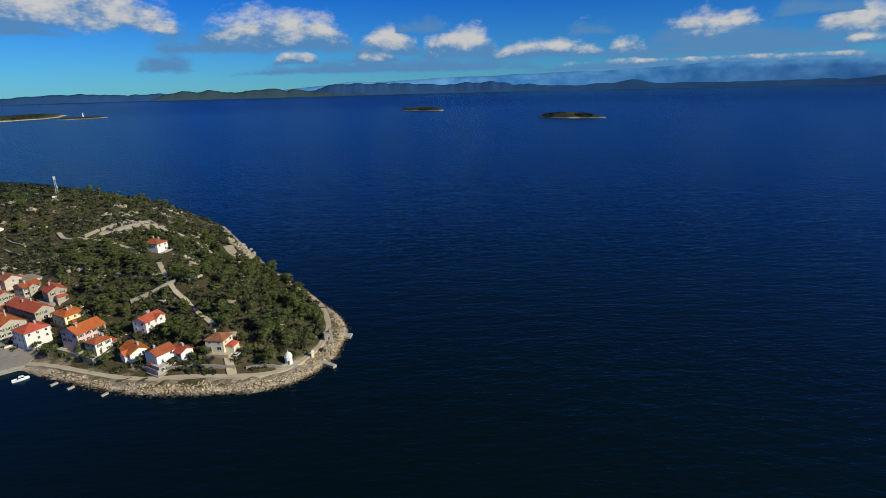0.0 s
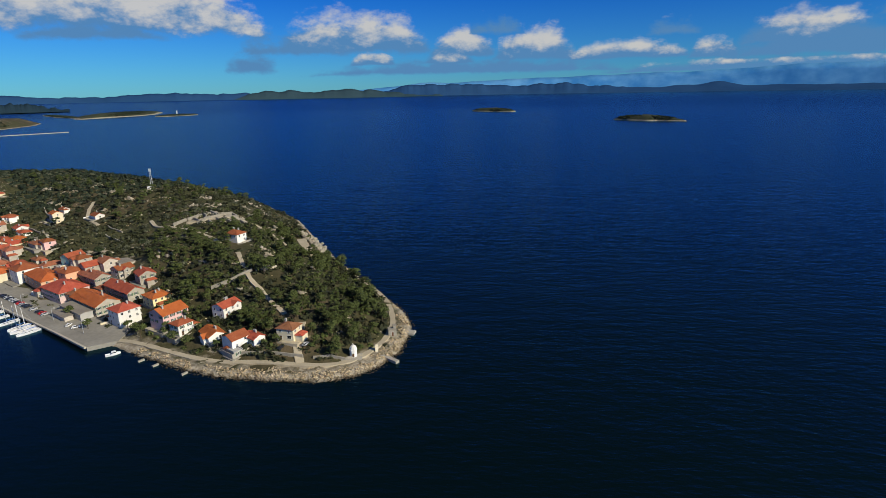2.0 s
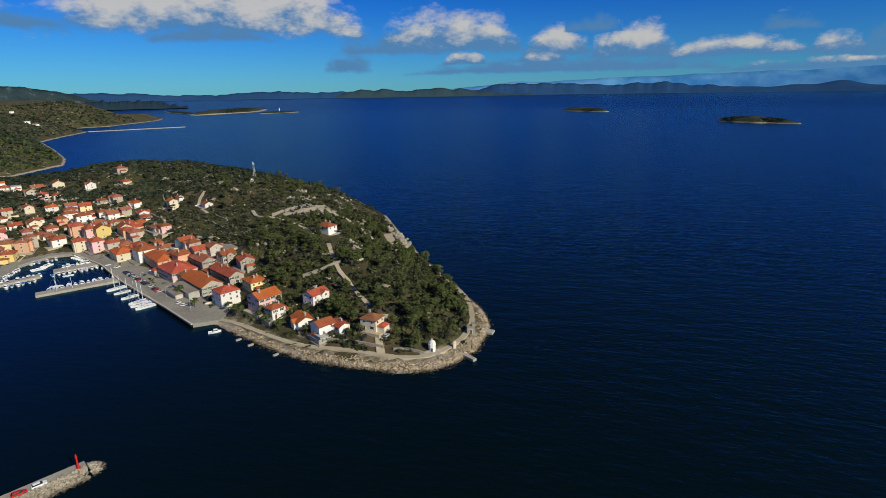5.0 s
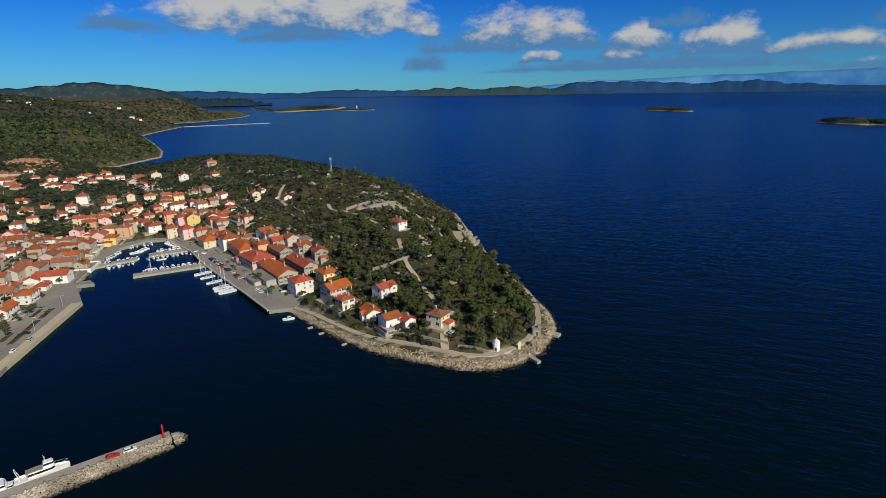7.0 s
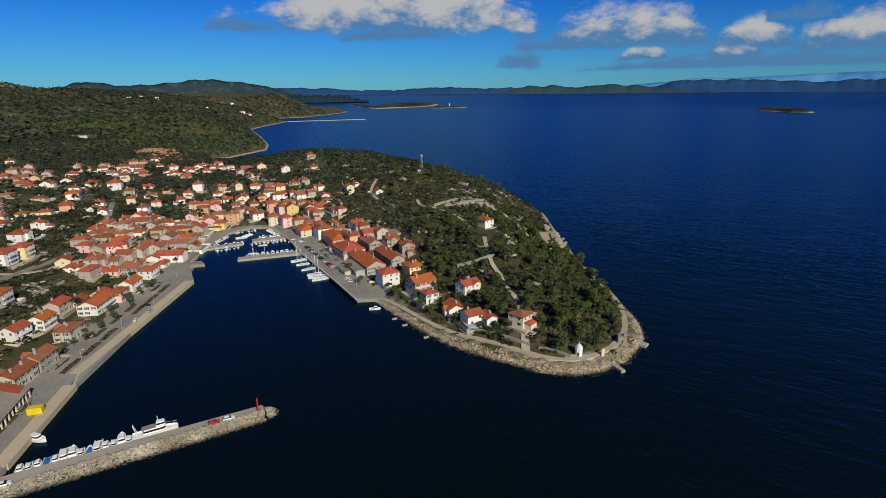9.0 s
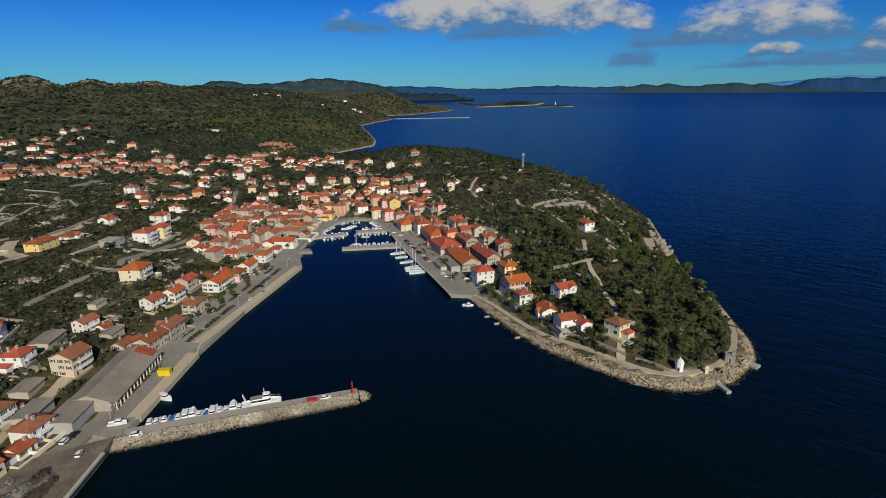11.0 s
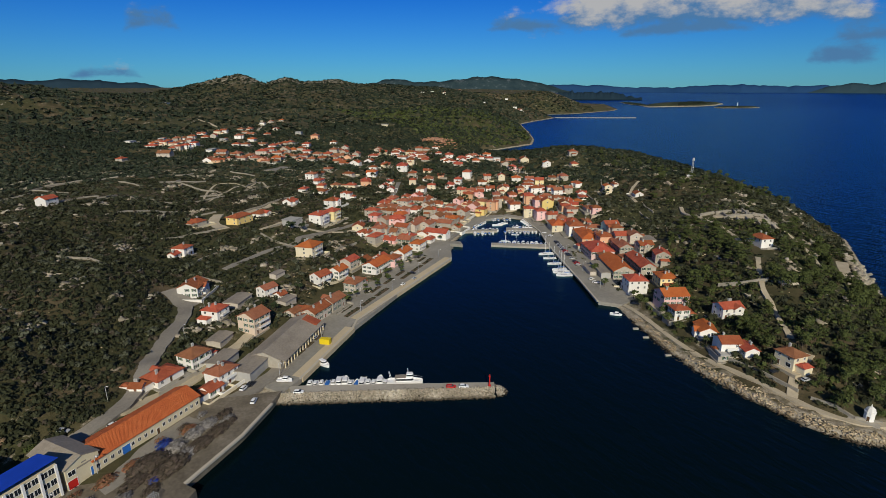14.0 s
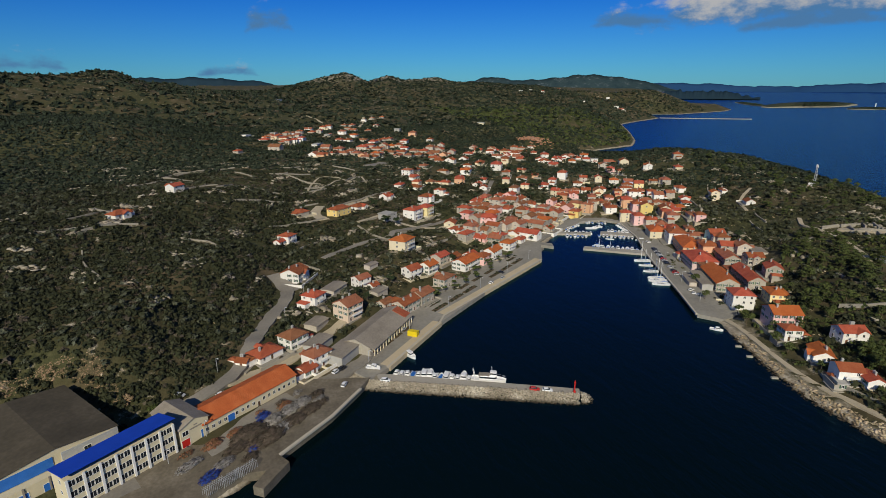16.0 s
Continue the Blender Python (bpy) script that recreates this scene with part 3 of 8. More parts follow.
class Sheet:
    """A quantity of the land on two regular grids, fine near the harbour and coarse far off, read between the knots."""

    def __init__(self, rule):
        self.grids = []
        for x0, y0, x1, y1, step in ((-800.0, -330.0, 40.0, 660.0, 2.5), (-4950.0, -1700.0, 100.0, 4400.0, 20.0)):
            gx_, gy_ = np.meshgrid(np.arange(x0, x1 + step, step), np.arange(y0, y1 + step, step))
            self.grids.append((x0, y0, x1, y1, step, rule(gx_, gy_)))

    def __call__(self, x, y):
        x, y = np.asarray(x, float), np.asarray(y, float)
        out = None
        for x0, y0, x1, y1, step, table in self.grids[::-1]:
            u, v = np.clip((x - x0) / step, 0, table.shape[1] - 1.001), np.clip((y - y0) / step, 0, table.shape[0] - 1.001)
            i, j = u.astype(int), v.astype(int)
            u, v = u - i, v - j
            got = (table[j, i] * (1 - u) + table[j, i + 1] * u) * (1 - v) + (table[j + 1, i] * (1 - u) + table[j + 1, i + 1] * u) * v
            out = got if out is None else np.where((x > x0) & (x < x1) & (y > y0) & (y < y1), got, out)
        return out


exact_height, exact_coast = ground_height, coast_distance
ground_height, coast_distance = Sheet(exact_height), Sheet(exact_coast)


def height_at(x, y):
    return float(ground_height(x, y))


def sea_level(d):
    """The sea's sheet, lifted far out, so that its rim stands where the horizon is seen."""
    return 100.0 * (1 - d / np.maximum(d + np.maximum(d - 3000, 0) ** 2 / 440.0, 1.0)) * (d > 3000)


def steps(stops):
    """Positions whose spacing changes from stretch to stretch: (start, end, spacing)."""
    out = []
    for a, b, s in stops:
        out += list(np.linspace(a, b, max(2, int(abs(b - a) / s)), endpoint=False))
    return np.array(out + [stops[-1][1]])


gx = steps([(-4900, -2600, 60), (-2600, -1000, 28), (-1000, -620, 11), (-620, -430, 5), (-430, -25, 2.4), (-25, 40, 12)])
gy = steps([(-1600, -300, 60), (-300, -100, 9), (-100, 360, 2.4), (360, 620, 5), (620, 1100, 13), (1100, 2300, 32), (2300, 4300, 90)])
mx, my = np.meshgrid(gx, gy)
mz = exact_height(mx, my)
near_shore = np.clip(1 - np.abs(exact_coast(mx, my) - 5) / 7, 0, 1) * (np.hypot(mx, my) < 700) * (my > 160)
mz = mz + near_shore * (0.7 * waves(mx, my, 7, 11) + 0.5 * waves(mx, my, 3.6, 12)) + np.where(mz > 0, sea_level(np.hypot(mx, my)), 0)
nx, ny = len(gx), len(gy)
ids = np.arange(nx * ny).reshape(ny, nx)
quads = np.stack([ids[:-1, :-1], ids[:-1, 1:], ids[1:, 1:], ids[1:, :-1]], -1).reshape(-1, 4)
above = (mz > -5.9).ravel()
quads = quads[above[quads].any(1)]
ground = new("ground", raw_mesh("ground", np.stack([mx.ravel(), my.ravel(), mz.ravel()], 1), quads, [GROUND]))
tagged(ground, "stony mediterranean ground rising from a rocky shore to hills", "ground", kind="structure")
ground.data.shade_smooth()

sr = np.concatenate([np.linspace(0, 3000, 40), np.linspace(3060, 4960, 34)])
sa = np.linspace(0, 2 * math.pi, 145)[:-1]
rr, aa = np.meshgrid(sr, sa, indexing="ij")
sv = np.stack([(rr * np.cos(aa)).ravel(), (rr * np.sin(aa)).ravel(), sea_level(rr).ravel()], 1)
si = np.arange(sv.shape[0]).reshape(rr.shape)
sf = np.stack([si[:-1], si[1:], np.roll(si[1:], -1, 1), np.roll(si[:-1], -1, 1)], -1).reshape(-1, 4)
sea = new("water", raw_mesh("water", sv, sf, [SEA]))
tagged(sea, "deep blue sea with small wind ripples", "sea", kind="structure")
sea.data.shade_smooth()

ISLET_SCRUB = material("islet_scrub", [(0.024, 0.032, 0.016), (0.040, 0.046, 0.024)], (0.03, 0.15), 0.95, bump=1.0, bump_scale=0.15)


def island(x, y, long, wide, high, deg, seed, label, lift=0.0, mat=None):
    """An islet: a low dome with a ragged outline and a pale rocky rim."""
    ring, around = np.linspace(0, 1, 16), np.linspace(0, 2 * math.pi, 73)[:-1]
    q, a = np.meshgrid(ring, around, indexing="ij")
    ragged = 1 + 0.12 * np.sin(3 * a + seed) + 0.08 * np.sin(5 * a + 2.1 * seed) + 0.05 * np.sin(11 * a + seed * 3)
    px, py = q * ragged * np.cos(a) * long / 2, q * ragged * np.sin(a) * wide / 2
    pz = 0.8 * high * (1 - q ** 3.4) * (0.8 + 0.2 * np.sin(px / long * 9 + seed)) + 0.4 * high * waves(px, py, long / 5, seed) * (1 - q) * 0.3 - 2.0 * (q > 0.97) + 1.4 * (q <= 0.97)
    c, s = math.cos(radians(deg)), math.sin(radians(deg))
    pz = pz + sea_level(np.hypot(x + px * c - py * s, y + px * s + py * c))
    pts = np.stack([px.ravel(), py.ravel(), pz.ravel()], 1)
    i = np.arange(len(pts)).reshape(q.shape)
    f = np.stack([i[:-1], i[1:], np.roll(i[1:], -1, 1), np.roll(i[:-1], -1, 1)], -1).reshape(-1, 4)
    far_rim = (np.arange(len(f)) // q.shape[1]) >= 13.5
    ob = new("island", raw_mesh("island", pts, f, [ISLET_SCRUB, ROCK], far_rim.astype(int)))
    ob.matrix_world = turned(x, y, 0, deg)
    ob.data.shade_smooth()
    return tagged(ob, label, "island", kind="structure")


ISLETS = [(430, 1770, 225, 95, 19, -40, 1), (-62, 2640, 265, 110, 19, -42, 2), (-1645, 2585, 225, 80, 8, 61, 3), (-1940, 2570, 500, 190, 24, 81, 4), (-2170, 2470, 330, 55, 5, 156, 6)]
for ix, iy, iw, id_, ih, ideg, iseed in ISLETS:
    island(ix, iy, iw, id_, ih, ideg, iseed, "low scrub-covered islet with a pale rocky shore")

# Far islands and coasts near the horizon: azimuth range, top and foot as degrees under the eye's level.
# The blue haze of distance is put into these base colours.
FAR_LAND = material("haze_blued_scrub", [(0.026, 0.054, 0.072), (0.042, 0.076, 0.094)], (0.002, 0.02), 0.95, sheen=0.0)
FAR_BLUE = material("haze_blue_hills", [(0.015, 0.050, 0.130), (0.028, 0.078, 0.180)], (0.002, 0.009), 1.0, sheen=0.0)

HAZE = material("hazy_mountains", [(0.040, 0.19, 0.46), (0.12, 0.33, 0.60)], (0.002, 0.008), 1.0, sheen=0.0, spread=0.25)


def ridge(name, az0, az1, dist, foot, tops, seed, mat, label):
    """A long hill seen from far off, with a foot, a crest and a back slope."""
    n = 320
    az = np.radians(np.linspace(az0, az1, n))
    s = np.linspace(0, 1, n)
    top = np.interp(s, np.linspace(0, 1, len(tops)), tops)
    top = top + (0.12 * waves(s * 100, s * 0, 11, seed) + 0.04 * waves(s * 100, s * 0, 4, seed + 1) + 0.014 * waves(s * 100, s * 0, 1.7, seed + 2)) * np.clip(np.minimum(s, 1 - s) * 12, 0, 1)
    rows = []
    for k, (dd, share) in enumerate(((0, 0.0), (60, 0.35), (130, 0.75), (190, 1.0), (300, 0.0))):
        d = dist + dd + 9 * waves(s * 100, s * 0 + k, 11, seed + 5 + k)
        z = 100 + d * np.tan(np.radians(foot + (top - foot) * share)) - (6 if share == 0 else 0)
        rows.append(np.stack([-np.sin(az) * d, np.cos(az) * d, z], 1))
    pts = np.concatenate(rows)
    i = np.arange(len(pts)).reshape(len(rows), n)
    f = np.stack([i[:-1, :-1], i[:-1, 1:], i[1:, 1:], i[1:, :-1]], -1).reshape(-1, 4)
    ob = new(name, raw_mesh(name, pts, f, [mat]))
    ob.data.shade_smooth()
    return tagged(ob, label, "island", kind="structure")


# Cloud shadow and distance haze are painted into the first colour, haze into the second.
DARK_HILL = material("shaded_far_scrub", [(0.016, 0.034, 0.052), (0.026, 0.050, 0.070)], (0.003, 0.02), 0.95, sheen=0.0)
FAR_ROCKY = material("haze_blued_rocky_hills", [(0.016, 0.032, 0.040), (0.026, 0.046, 0.054), (0.034, 0.056, 0.062), (0.16, 0.18, 0.20)], (0.012, 0.05), 0.95, sheen=0.0, spread=0.42)
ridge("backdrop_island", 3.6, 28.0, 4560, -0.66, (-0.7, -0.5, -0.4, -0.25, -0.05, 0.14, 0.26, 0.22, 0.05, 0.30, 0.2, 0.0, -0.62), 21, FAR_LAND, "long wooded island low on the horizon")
ridge("backdrop_island", -13.0, 13.5, 4680, -0.52, (-0.05, 0.12, 0.36, 0.58, 0.5, 0.3, 0.44, 0.62, 0.55, 0.70, 0.42, -0.2), 23, FAR_BLUE, "haze-blue hilly island on the horizon")
ridge("backdrop_island", -62.0, -11.0, 4680, -0.47, (0.0, 0.05, 0.0, 0.0, 0.15, 0.22, 0.18, 0.10, 0.06, 0.08, 0.30, 0.10, 0.04), 25, FAR_BLUE, "low haze-blue coast on the horizon")
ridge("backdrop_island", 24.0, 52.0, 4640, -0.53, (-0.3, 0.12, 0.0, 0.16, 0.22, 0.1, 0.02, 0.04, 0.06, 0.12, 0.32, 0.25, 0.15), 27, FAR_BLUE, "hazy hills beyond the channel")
ridge("backdrop_island", 40.7, 48.8, 3640, -1.10, (-1.0, -0.9, -0.60, -0.52, -0.48, -0.48, -0.50, -0.46), 35, DARK_HILL, "low headland across the bay, coloured as in cloud shadow")
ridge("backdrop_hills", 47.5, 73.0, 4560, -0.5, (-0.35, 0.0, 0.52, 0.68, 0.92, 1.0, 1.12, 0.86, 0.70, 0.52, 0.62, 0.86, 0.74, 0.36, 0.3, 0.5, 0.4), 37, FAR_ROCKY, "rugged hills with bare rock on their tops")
ridge("backdrop_hills", 83.0, 113.0, 4640, -0.5, (-0.3, 0.05, 0.40, 0.72, 0.76, 0.70, 0.64, 0.6, 0.5, 0.4, 0.3), 33, DARK_HILL, "dark haze-blue hills far inland")
ridge("backdrop_mountains", -64.0, 16.0, 4790, -0.45, (1.1, 1.3, 1.4, 1.5, 1.6, 1.72, 1.4, 1.25, 1.15, 0.95, 0.7, 0.1), 29, HAZE, "pale haze-blue mountain range far beyond the sea")


# ---- quays, moles and roads ----
def slab(name, outline, z0, z1, mat, label, category="quay"):
    b = Build()
    b.prism(outline, z0, z1)
    return thing(name, b, mat, Matrix.Identity(4), label, category, kind="structure")


slab("pavement", [(-163, 28), (-169, 36), (-206, 71), (-199.5, 67), (-266, 150.5), (-263, 153.5), (-290, 168), (-284, 174), (-291, 176.5), (-296, 170),
                  (-317, 196), (-335, 226), (-345, 225), (-325, 186), (-303, 158), (-286, 143), (-226, 63), (-196, 40), (-176, 20)][::-1], -3, 1.9, PAVING,
     "pale paved waterfront along the western quay")
slab("pavement", [(-335, 226), (-335, 246), (-324, 255), (-285, 240), (-251, 220.5), (-195, 193.5), (-169, 180), (-160, 187), (-163, 200), (-187, 213),
                  (-247, 241), (-287, 259), (-320, 268), (-346, 250), (-345, 225)], -3, 1.85, PAVING, "pale paved waterfront along the northern quay")
for edge_line in ([(-169.4, 37), (-199.3, 67.6)], [(-206.2, 72), (-262.8, 153.0)]):
    (ax, ay), (bx, by) = edge_line
    run_ = math.hypot(bx - ax, by - ay)
    ix, iy = -(by - ay) / run_ * 4.4, (bx - ax) / run_ * 4.4
    slab("pavement", [(ax, ay), (bx, by), (bx + ix, by + iy), (ax + ix, ay + iy)], -1, 1.94, PROMENADE, "warm tan stone promenade along the quay edge")
slab("pavement", [(-163, 28), (-157, 23), (-145, 12), (-131, -4.5), (-127, -2), (-118.5, -9), (-120.5, -11.5), (-125.5, -8), (-126, -14), (-121, -22), (-112, -46), (-116, -82), (-160, -62), (-150, -28), (-170, 4)], -3, 2.75, YARD,
     "worn concrete yard beside the factory quay")
slab("pavement", [(-252, 221), (-275.5, 190.5), (-280, 194), (-257, 226)], -3, 1.3, CONCRETE, "stone-faced marina pier")
slab("pavement", [(-303, 215), (-313, 193), (-318, 196), (-308, 218)], -3, 1.3, CONCRETE, "stone-faced inner pier of the marina")
slab("pavement", [(-288, 242), (-302, 222), (-308, 226.5), (-294, 246.5)], -3, 1.25, CONCRETE, "broad stone-faced inner jetty of the marina")

# Breakwater: quay deck on the harbour side, boulder slope on the sea side.
bw = Build()
bw.prism([(-166, 31), (-160.5, 31), (-160, 34.5), (-130.1, 92.5), (-133.2, 94.2), (-164.2, 35.5)], -3, 1.9)
breakwater = thing("breakwater", bw, CONCRETE, Matrix.Identity(4), "concrete-decked breakwater with a boulder slope towards the sea", "breakwater", kind="structure")


def rock_templates(count, seed):
    r = np.random.RandomState(seed)
    out = []
    for _ in range(count):
        bm = bmesh.new()
        bmesh.ops.create_icosphere(bm, subdivisions=1, radius=1)
        pts = np.array([v.co[:] for v in bm.verts])
        pts *= r.uniform(0.55, 1.3, (len(pts), 1)) * np.array([r.uniform(1.0, 1.7), r.uniform(0.6, 1.0), r.uniform(0.4, 0.75)])
        tip = np.array(Euler((r.uniform(-0.6, 0.6), r.uniform(-0.6, 0.6), 0)).to_matrix())
        pts = pts @ tip.T
        out.append((pts, np.array([[v.index for v in f.verts] for f in bm.faces])))
        bm.free()
    return out


def scatter(name, templates, places, mats, seed, tilt=0.25, slots=None):
    """One mesh out of many turned copies of the templates: places are x, y, z, size, squash."""
    r = np.random.RandomState(seed)
    vs, fs, ss, base = [], [], [], 0
    which = r.randint(0, len(templates), len(places))
    turn = r.uniform(0, 2 * math.pi, len(places))
    for k, (tv, tf) in enumerate(templates):
        sel = np.where(which == k)[0]
        if not len(sel):
            continue
        c, s = np.cos(turn[sel]), np.sin(turn[sel])
        p = places[sel]
        x = (tv[None, :, 0] * c[:, None] - tv[None, :, 1] * s[:, None]) * p[:, 3:4] + p[:, 0:1]
        y = (tv[None, :, 0] * s[:, None] + tv[None, :, 1] * c[:, None]) * p[:, 3:4] + p[:, 1:2]
        z = tv[None, :, 2] * p[:, 3:4] * p[:, 4:5] + p[:, 2:3]
        vs.append(np.stack([x, y, z], -1).reshape(-1, 3))
        fs.append((tf[None] + (np.arange(len(sel)) * len(tv))[:, None, None]).reshape(-1, tf.shape[1]) + base)
        base += len(sel) * len(tv)
    return raw_mesh(name, np.concatenate(vs), np.concatenate(fs), mats)


ROCKS = rock_templates(10, 3)
rng = np.random.RandomState(17)
# Boulders of the breakwater.
N_BOULDERS = 5200
s = rng.uniform(-0.12, 1.05, N_BOULDERS)
off = rng.uniform(0, 1, N_BOULDERS)
ox = -160.4 + 30.3 * s + off * 4.3 * 0.90
oy = 32.5 + 60.5 * s - off * 4.3 * 0.44
end = s > 0.985
swing, reach = rng.uniform(-0.5, 2.6, N_BOULDERS), rng.uniform(0.5, 4.2, N_BOULDERS)
ox = np.where(end, -130.6 + reach * np.cos(swing), ox)
oy = np.where(end, 93.3 + reach * np.sin(swing), oy)
off = np.where(end, reach / 4.2, off)
oz = 2.0 - off * 2.5 + rng.uniform(-0.2, 0.25, N_BOULDERS)
boulders = np.stack([ox, oy, oz, rng.uniform(0.22, 0.52, N_BOULDERS), np.ones(N_BOULDERS)], 1)
tagged(part("boulder_slope", scatter("boulder_slope", ROCKS, boulders[300:], [ROCK], 5), None, breakwater, "pale limestone boulders"), kind="stuff")


def ribbon(name, line, width, mat, label, lift=0.22, category="road", smooth=True):
    """A road or path draped over the ground."""
    pts = [Vector(p) for p in line]
    fine = []
    for i in range(len(pts) - 1):
        p0, p1, p2, p3 = pts[max(i - 1, 0)], pts[i], pts[i + 1], pts[min(i + 2, len(pts) - 1)]
        n = max(2, int((p2 - p1).length / 2.0))
        for k in range(n):
            t = k / n
            fine.append(0.5 * (2 * p1 + (p2 - p0) * t + (2 * p0 - 5 * p1 + 4 * p2 - p3) * t * t + (3 * p1 - p0 - 3 * p2 + p3) * t ** 3) if smooth else p1.lerp(p2, t))
    fine.append(pts[-1])
    rows = []
    for i, p in enumerate(fine):
        d = (fine[min(i + 1, len(fine) - 1)] - fine[max(i - 1, 0)]).normalized()
        side = Vector((-d.y, d.x))
        w = width / 2 * (1 + 0.08 * math.sin(i * 1.7) + 0.06 * math.sin(i * 0.6))
        zs = [height_at(*(p + side * o)) for o in (-w, 0, w)]
        z = max(zs) * 0.5 + zs[1] * 0.5 + lift
        a, b = p - side * w, p + side * w
        rows.append([(a.x, a.y, z - 1.2), (a.x, a.y, z), (b.x, b.y, z), (b.x, b.y, z - 1.2)])
    bd = Build()
    bd.loft(rows)
    ROADS.append(([(p.x, p.y) for p in fine], width))
    return thing(name, bd, mat, Matrix.Identity(4), label, category, kind="structure")


ROADS = []
ribbon("road", [(-122, -60), (-133, -38), (-141, -20), (-153, -9), (-163, 6), (-172, 22), (-182, 34), (-197, 52), (-212, 68), (-232, 92), (-252, 122), (-270, 148), (-288, 166)], 6.0, ASPHALT, "grey service road along the western waterfront", 0.3)
ribbon("road", [(-160, -38), (-165, -29), (-173, -20), (-185, -13.5), (-203, -8), (-218, -2), (-232, 4), (-246, 6)], 5.8, ASPHALT, "grey asphalt road climbing the slope")
ribbon("road", [(-243, 9), (-250, 4), (-258, 0)], 9.0, ASPHALT, "grey turning place at the top of the road", 0.26)
ribbon("road", [(-172, -20), (-178, -9), (-181, 0), (-189, 8), (-198, 16), (-214, 32)], 4.2, TRACK, "narrow lane behind the warehouses")
ribbon("road", [(-283, 28), (-300, 49), (-315, 73), (-323, 78), (-330, 91), (-341, 111), (-357, 138), (-369, 157), (-420, 186), (-470, 215)], 4.0, ASPHALT, "narrow road through the upper houses")
ribbon("path", [(-560, 112), (-570, 122), (-578, 134)], 14.0, ASPHALT, "bare grey levelled ground among the scrub", 0.3)
ribbon("path", [(-340, 58), (-352, 75), (-345, 80), (-333, 101), (-334, 131), (-320, 146)], 3.0, TRACK, "pale lane between the terraced gardens")
ribbon("path", [(-352, 38), (-372, 34), (-392, 40)], 7.0, TRACK, "bare pale stony terrace above the houses", 0.2)
ribbon("path", [(-392, 60), (-402, 74), (-412, 84)], 5.0, TRACK, "bare pale stony terrace among old walls", 0.2)
ribbon("path", [(-437, 36), (-476, 44), (-500, 55), (-499, 69), (-481, 77), (-506, 91)], 1.7, TRACK, "pale stony track winding up the scrub hill")
ribbon("path", [(-429, 39), (-461, 54), (-489, 70)], 1.5, TRACK, "pale stony track across the scrub slope")
ribbon("path", [(-504, 93), (-453, 89)], 1.5, TRACK, "pale stony track along the scrub slope")
ribbon("road", [(-1117, 219), (-1040, 202), (-959, 179)], 5.0, TRACK, "pale distant road cut in the hillside")
ribbon("road", [(-1164, 93), (-1102, 116), (-1052, 129)], 5.0, TRACK, "pale distant road cut in the hillside")
ribbon("path", [(-166, 189), (-149, 185), (-122, 175.5), (-106, 172.5), (-91, 173), (-76, 173), (-64, 174.5), (-55, 181), (-49, 195), (-48, 207), (-50, 219), (-57, 238), (-68, 255), (-82, 271)], 2.4, TRACK, "pale waterside footpath round the headland", 0.35)
ribbon("path", [(-92, 200), (-99, 207), (-110, 218), (-119, 226), (-130, 241), (-140, 256)], 2.2, TRACK, "stony footpath up the wooded hill")
ribbon("path", [(-160, 274), (-178, 290), (-196, 303), (-214, 312), (-226, 316), (-240, 330)], 2.4, TRACK, "stony footpath round the ruins")
ribbon("path", [(-205, 317), (-192, 321), (-178, 329)], 8.0, TRACK, "bare pale stony ground among the ruins", 0.12)
ribbon("path", [(-178, 329), (-160, 322), (-143, 308), (-126, 290)], 1.8, TRACK, "stony footpath along the ridge")
ribbon("path", [(-118, 300), (-126, 312), (-134, 326)], 7.0, TRACK, "bare pale rock shelf above the back shore", 0.1)
ribbon("path", [(-280, 330), (-300, 346), (-312, 362), (-322, 380)], 2.4, TRACK, "stony track between the upper gardens")
ribbon("path", [(-76, 174), (-80, 182), (-83, 196)], 3.0, TRACK, "gravel drive up to a house")
slab("breakwater", [(-1436, 1249), (-1430, 1246), (-1279, 1466), (-1286, 1470)], -3, 1.8, CONCRETE, "long pale mole across the far bay", "breakwater")


# ---- houses ----
def panel_mesh(name, w, h, f, mats, bar=True):
    """A frame with a recessed filling in one piece, standing against a wall that faces -y."""
    b = Build()
    rings = []
    for ww, lo, hi, y in ((w / 2, 0, h, 0.03), (w / 2, 0, h, -0.07), (w / 2 - f, f, h - f, -0.07), (w / 2 - f, f, h - f, -0.02)):
        rings.append([(-ww, y, lo), (ww, y, lo), (ww, y, hi), (-ww, y, hi)])
    b.loft(rings, 0, False)
    inner = [12, 13, 14, 15]
    if bar:
        k = len(b.v)
        b.v += [(-0.04, -0.02, f), (0.04, -0.02, f), (0.04, -0.02, h - f), (-0.04, -0.02, h - f)]
        b.f += [(12, k, k + 3, 15), (k, k + 1, k + 2, k + 3), (k + 1, 13, 14, k + 2)]
        b.m += [1, 0, 1]
    else:
        b.f.append(tuple(inner))
        b.m.append(1)
    return b.mesh(name, mats)


WINDOW, WINDOW_WIDE = panel_mesh("window", 1.05, 1.25, 0.09, [FRAME, GLASS]), panel_mesh("window", 1.9, 1.5, 0.09, [FRAME, GLASS])
DOOR_MESH = panel_mesh("door", 1.1, 2.05, 0.09, [FRAME, DOOR], False)
FACTORY_WINDOW = panel_mesh("window", 1.5, 1.7, 0.08, [FRAME, GLASS])
GATE_BLUE, GATE_RED = panel_mesh("gate", 2.6, 3.0, 0.12, [FRAME, BLUE], False), panel_mesh("gate", 2.6, 2.6, 0.12, [FRAME, RED], False)
sh = Build()
sh.box(-0.26, 0.26, -0.05, 0.0, 0, 1.25)
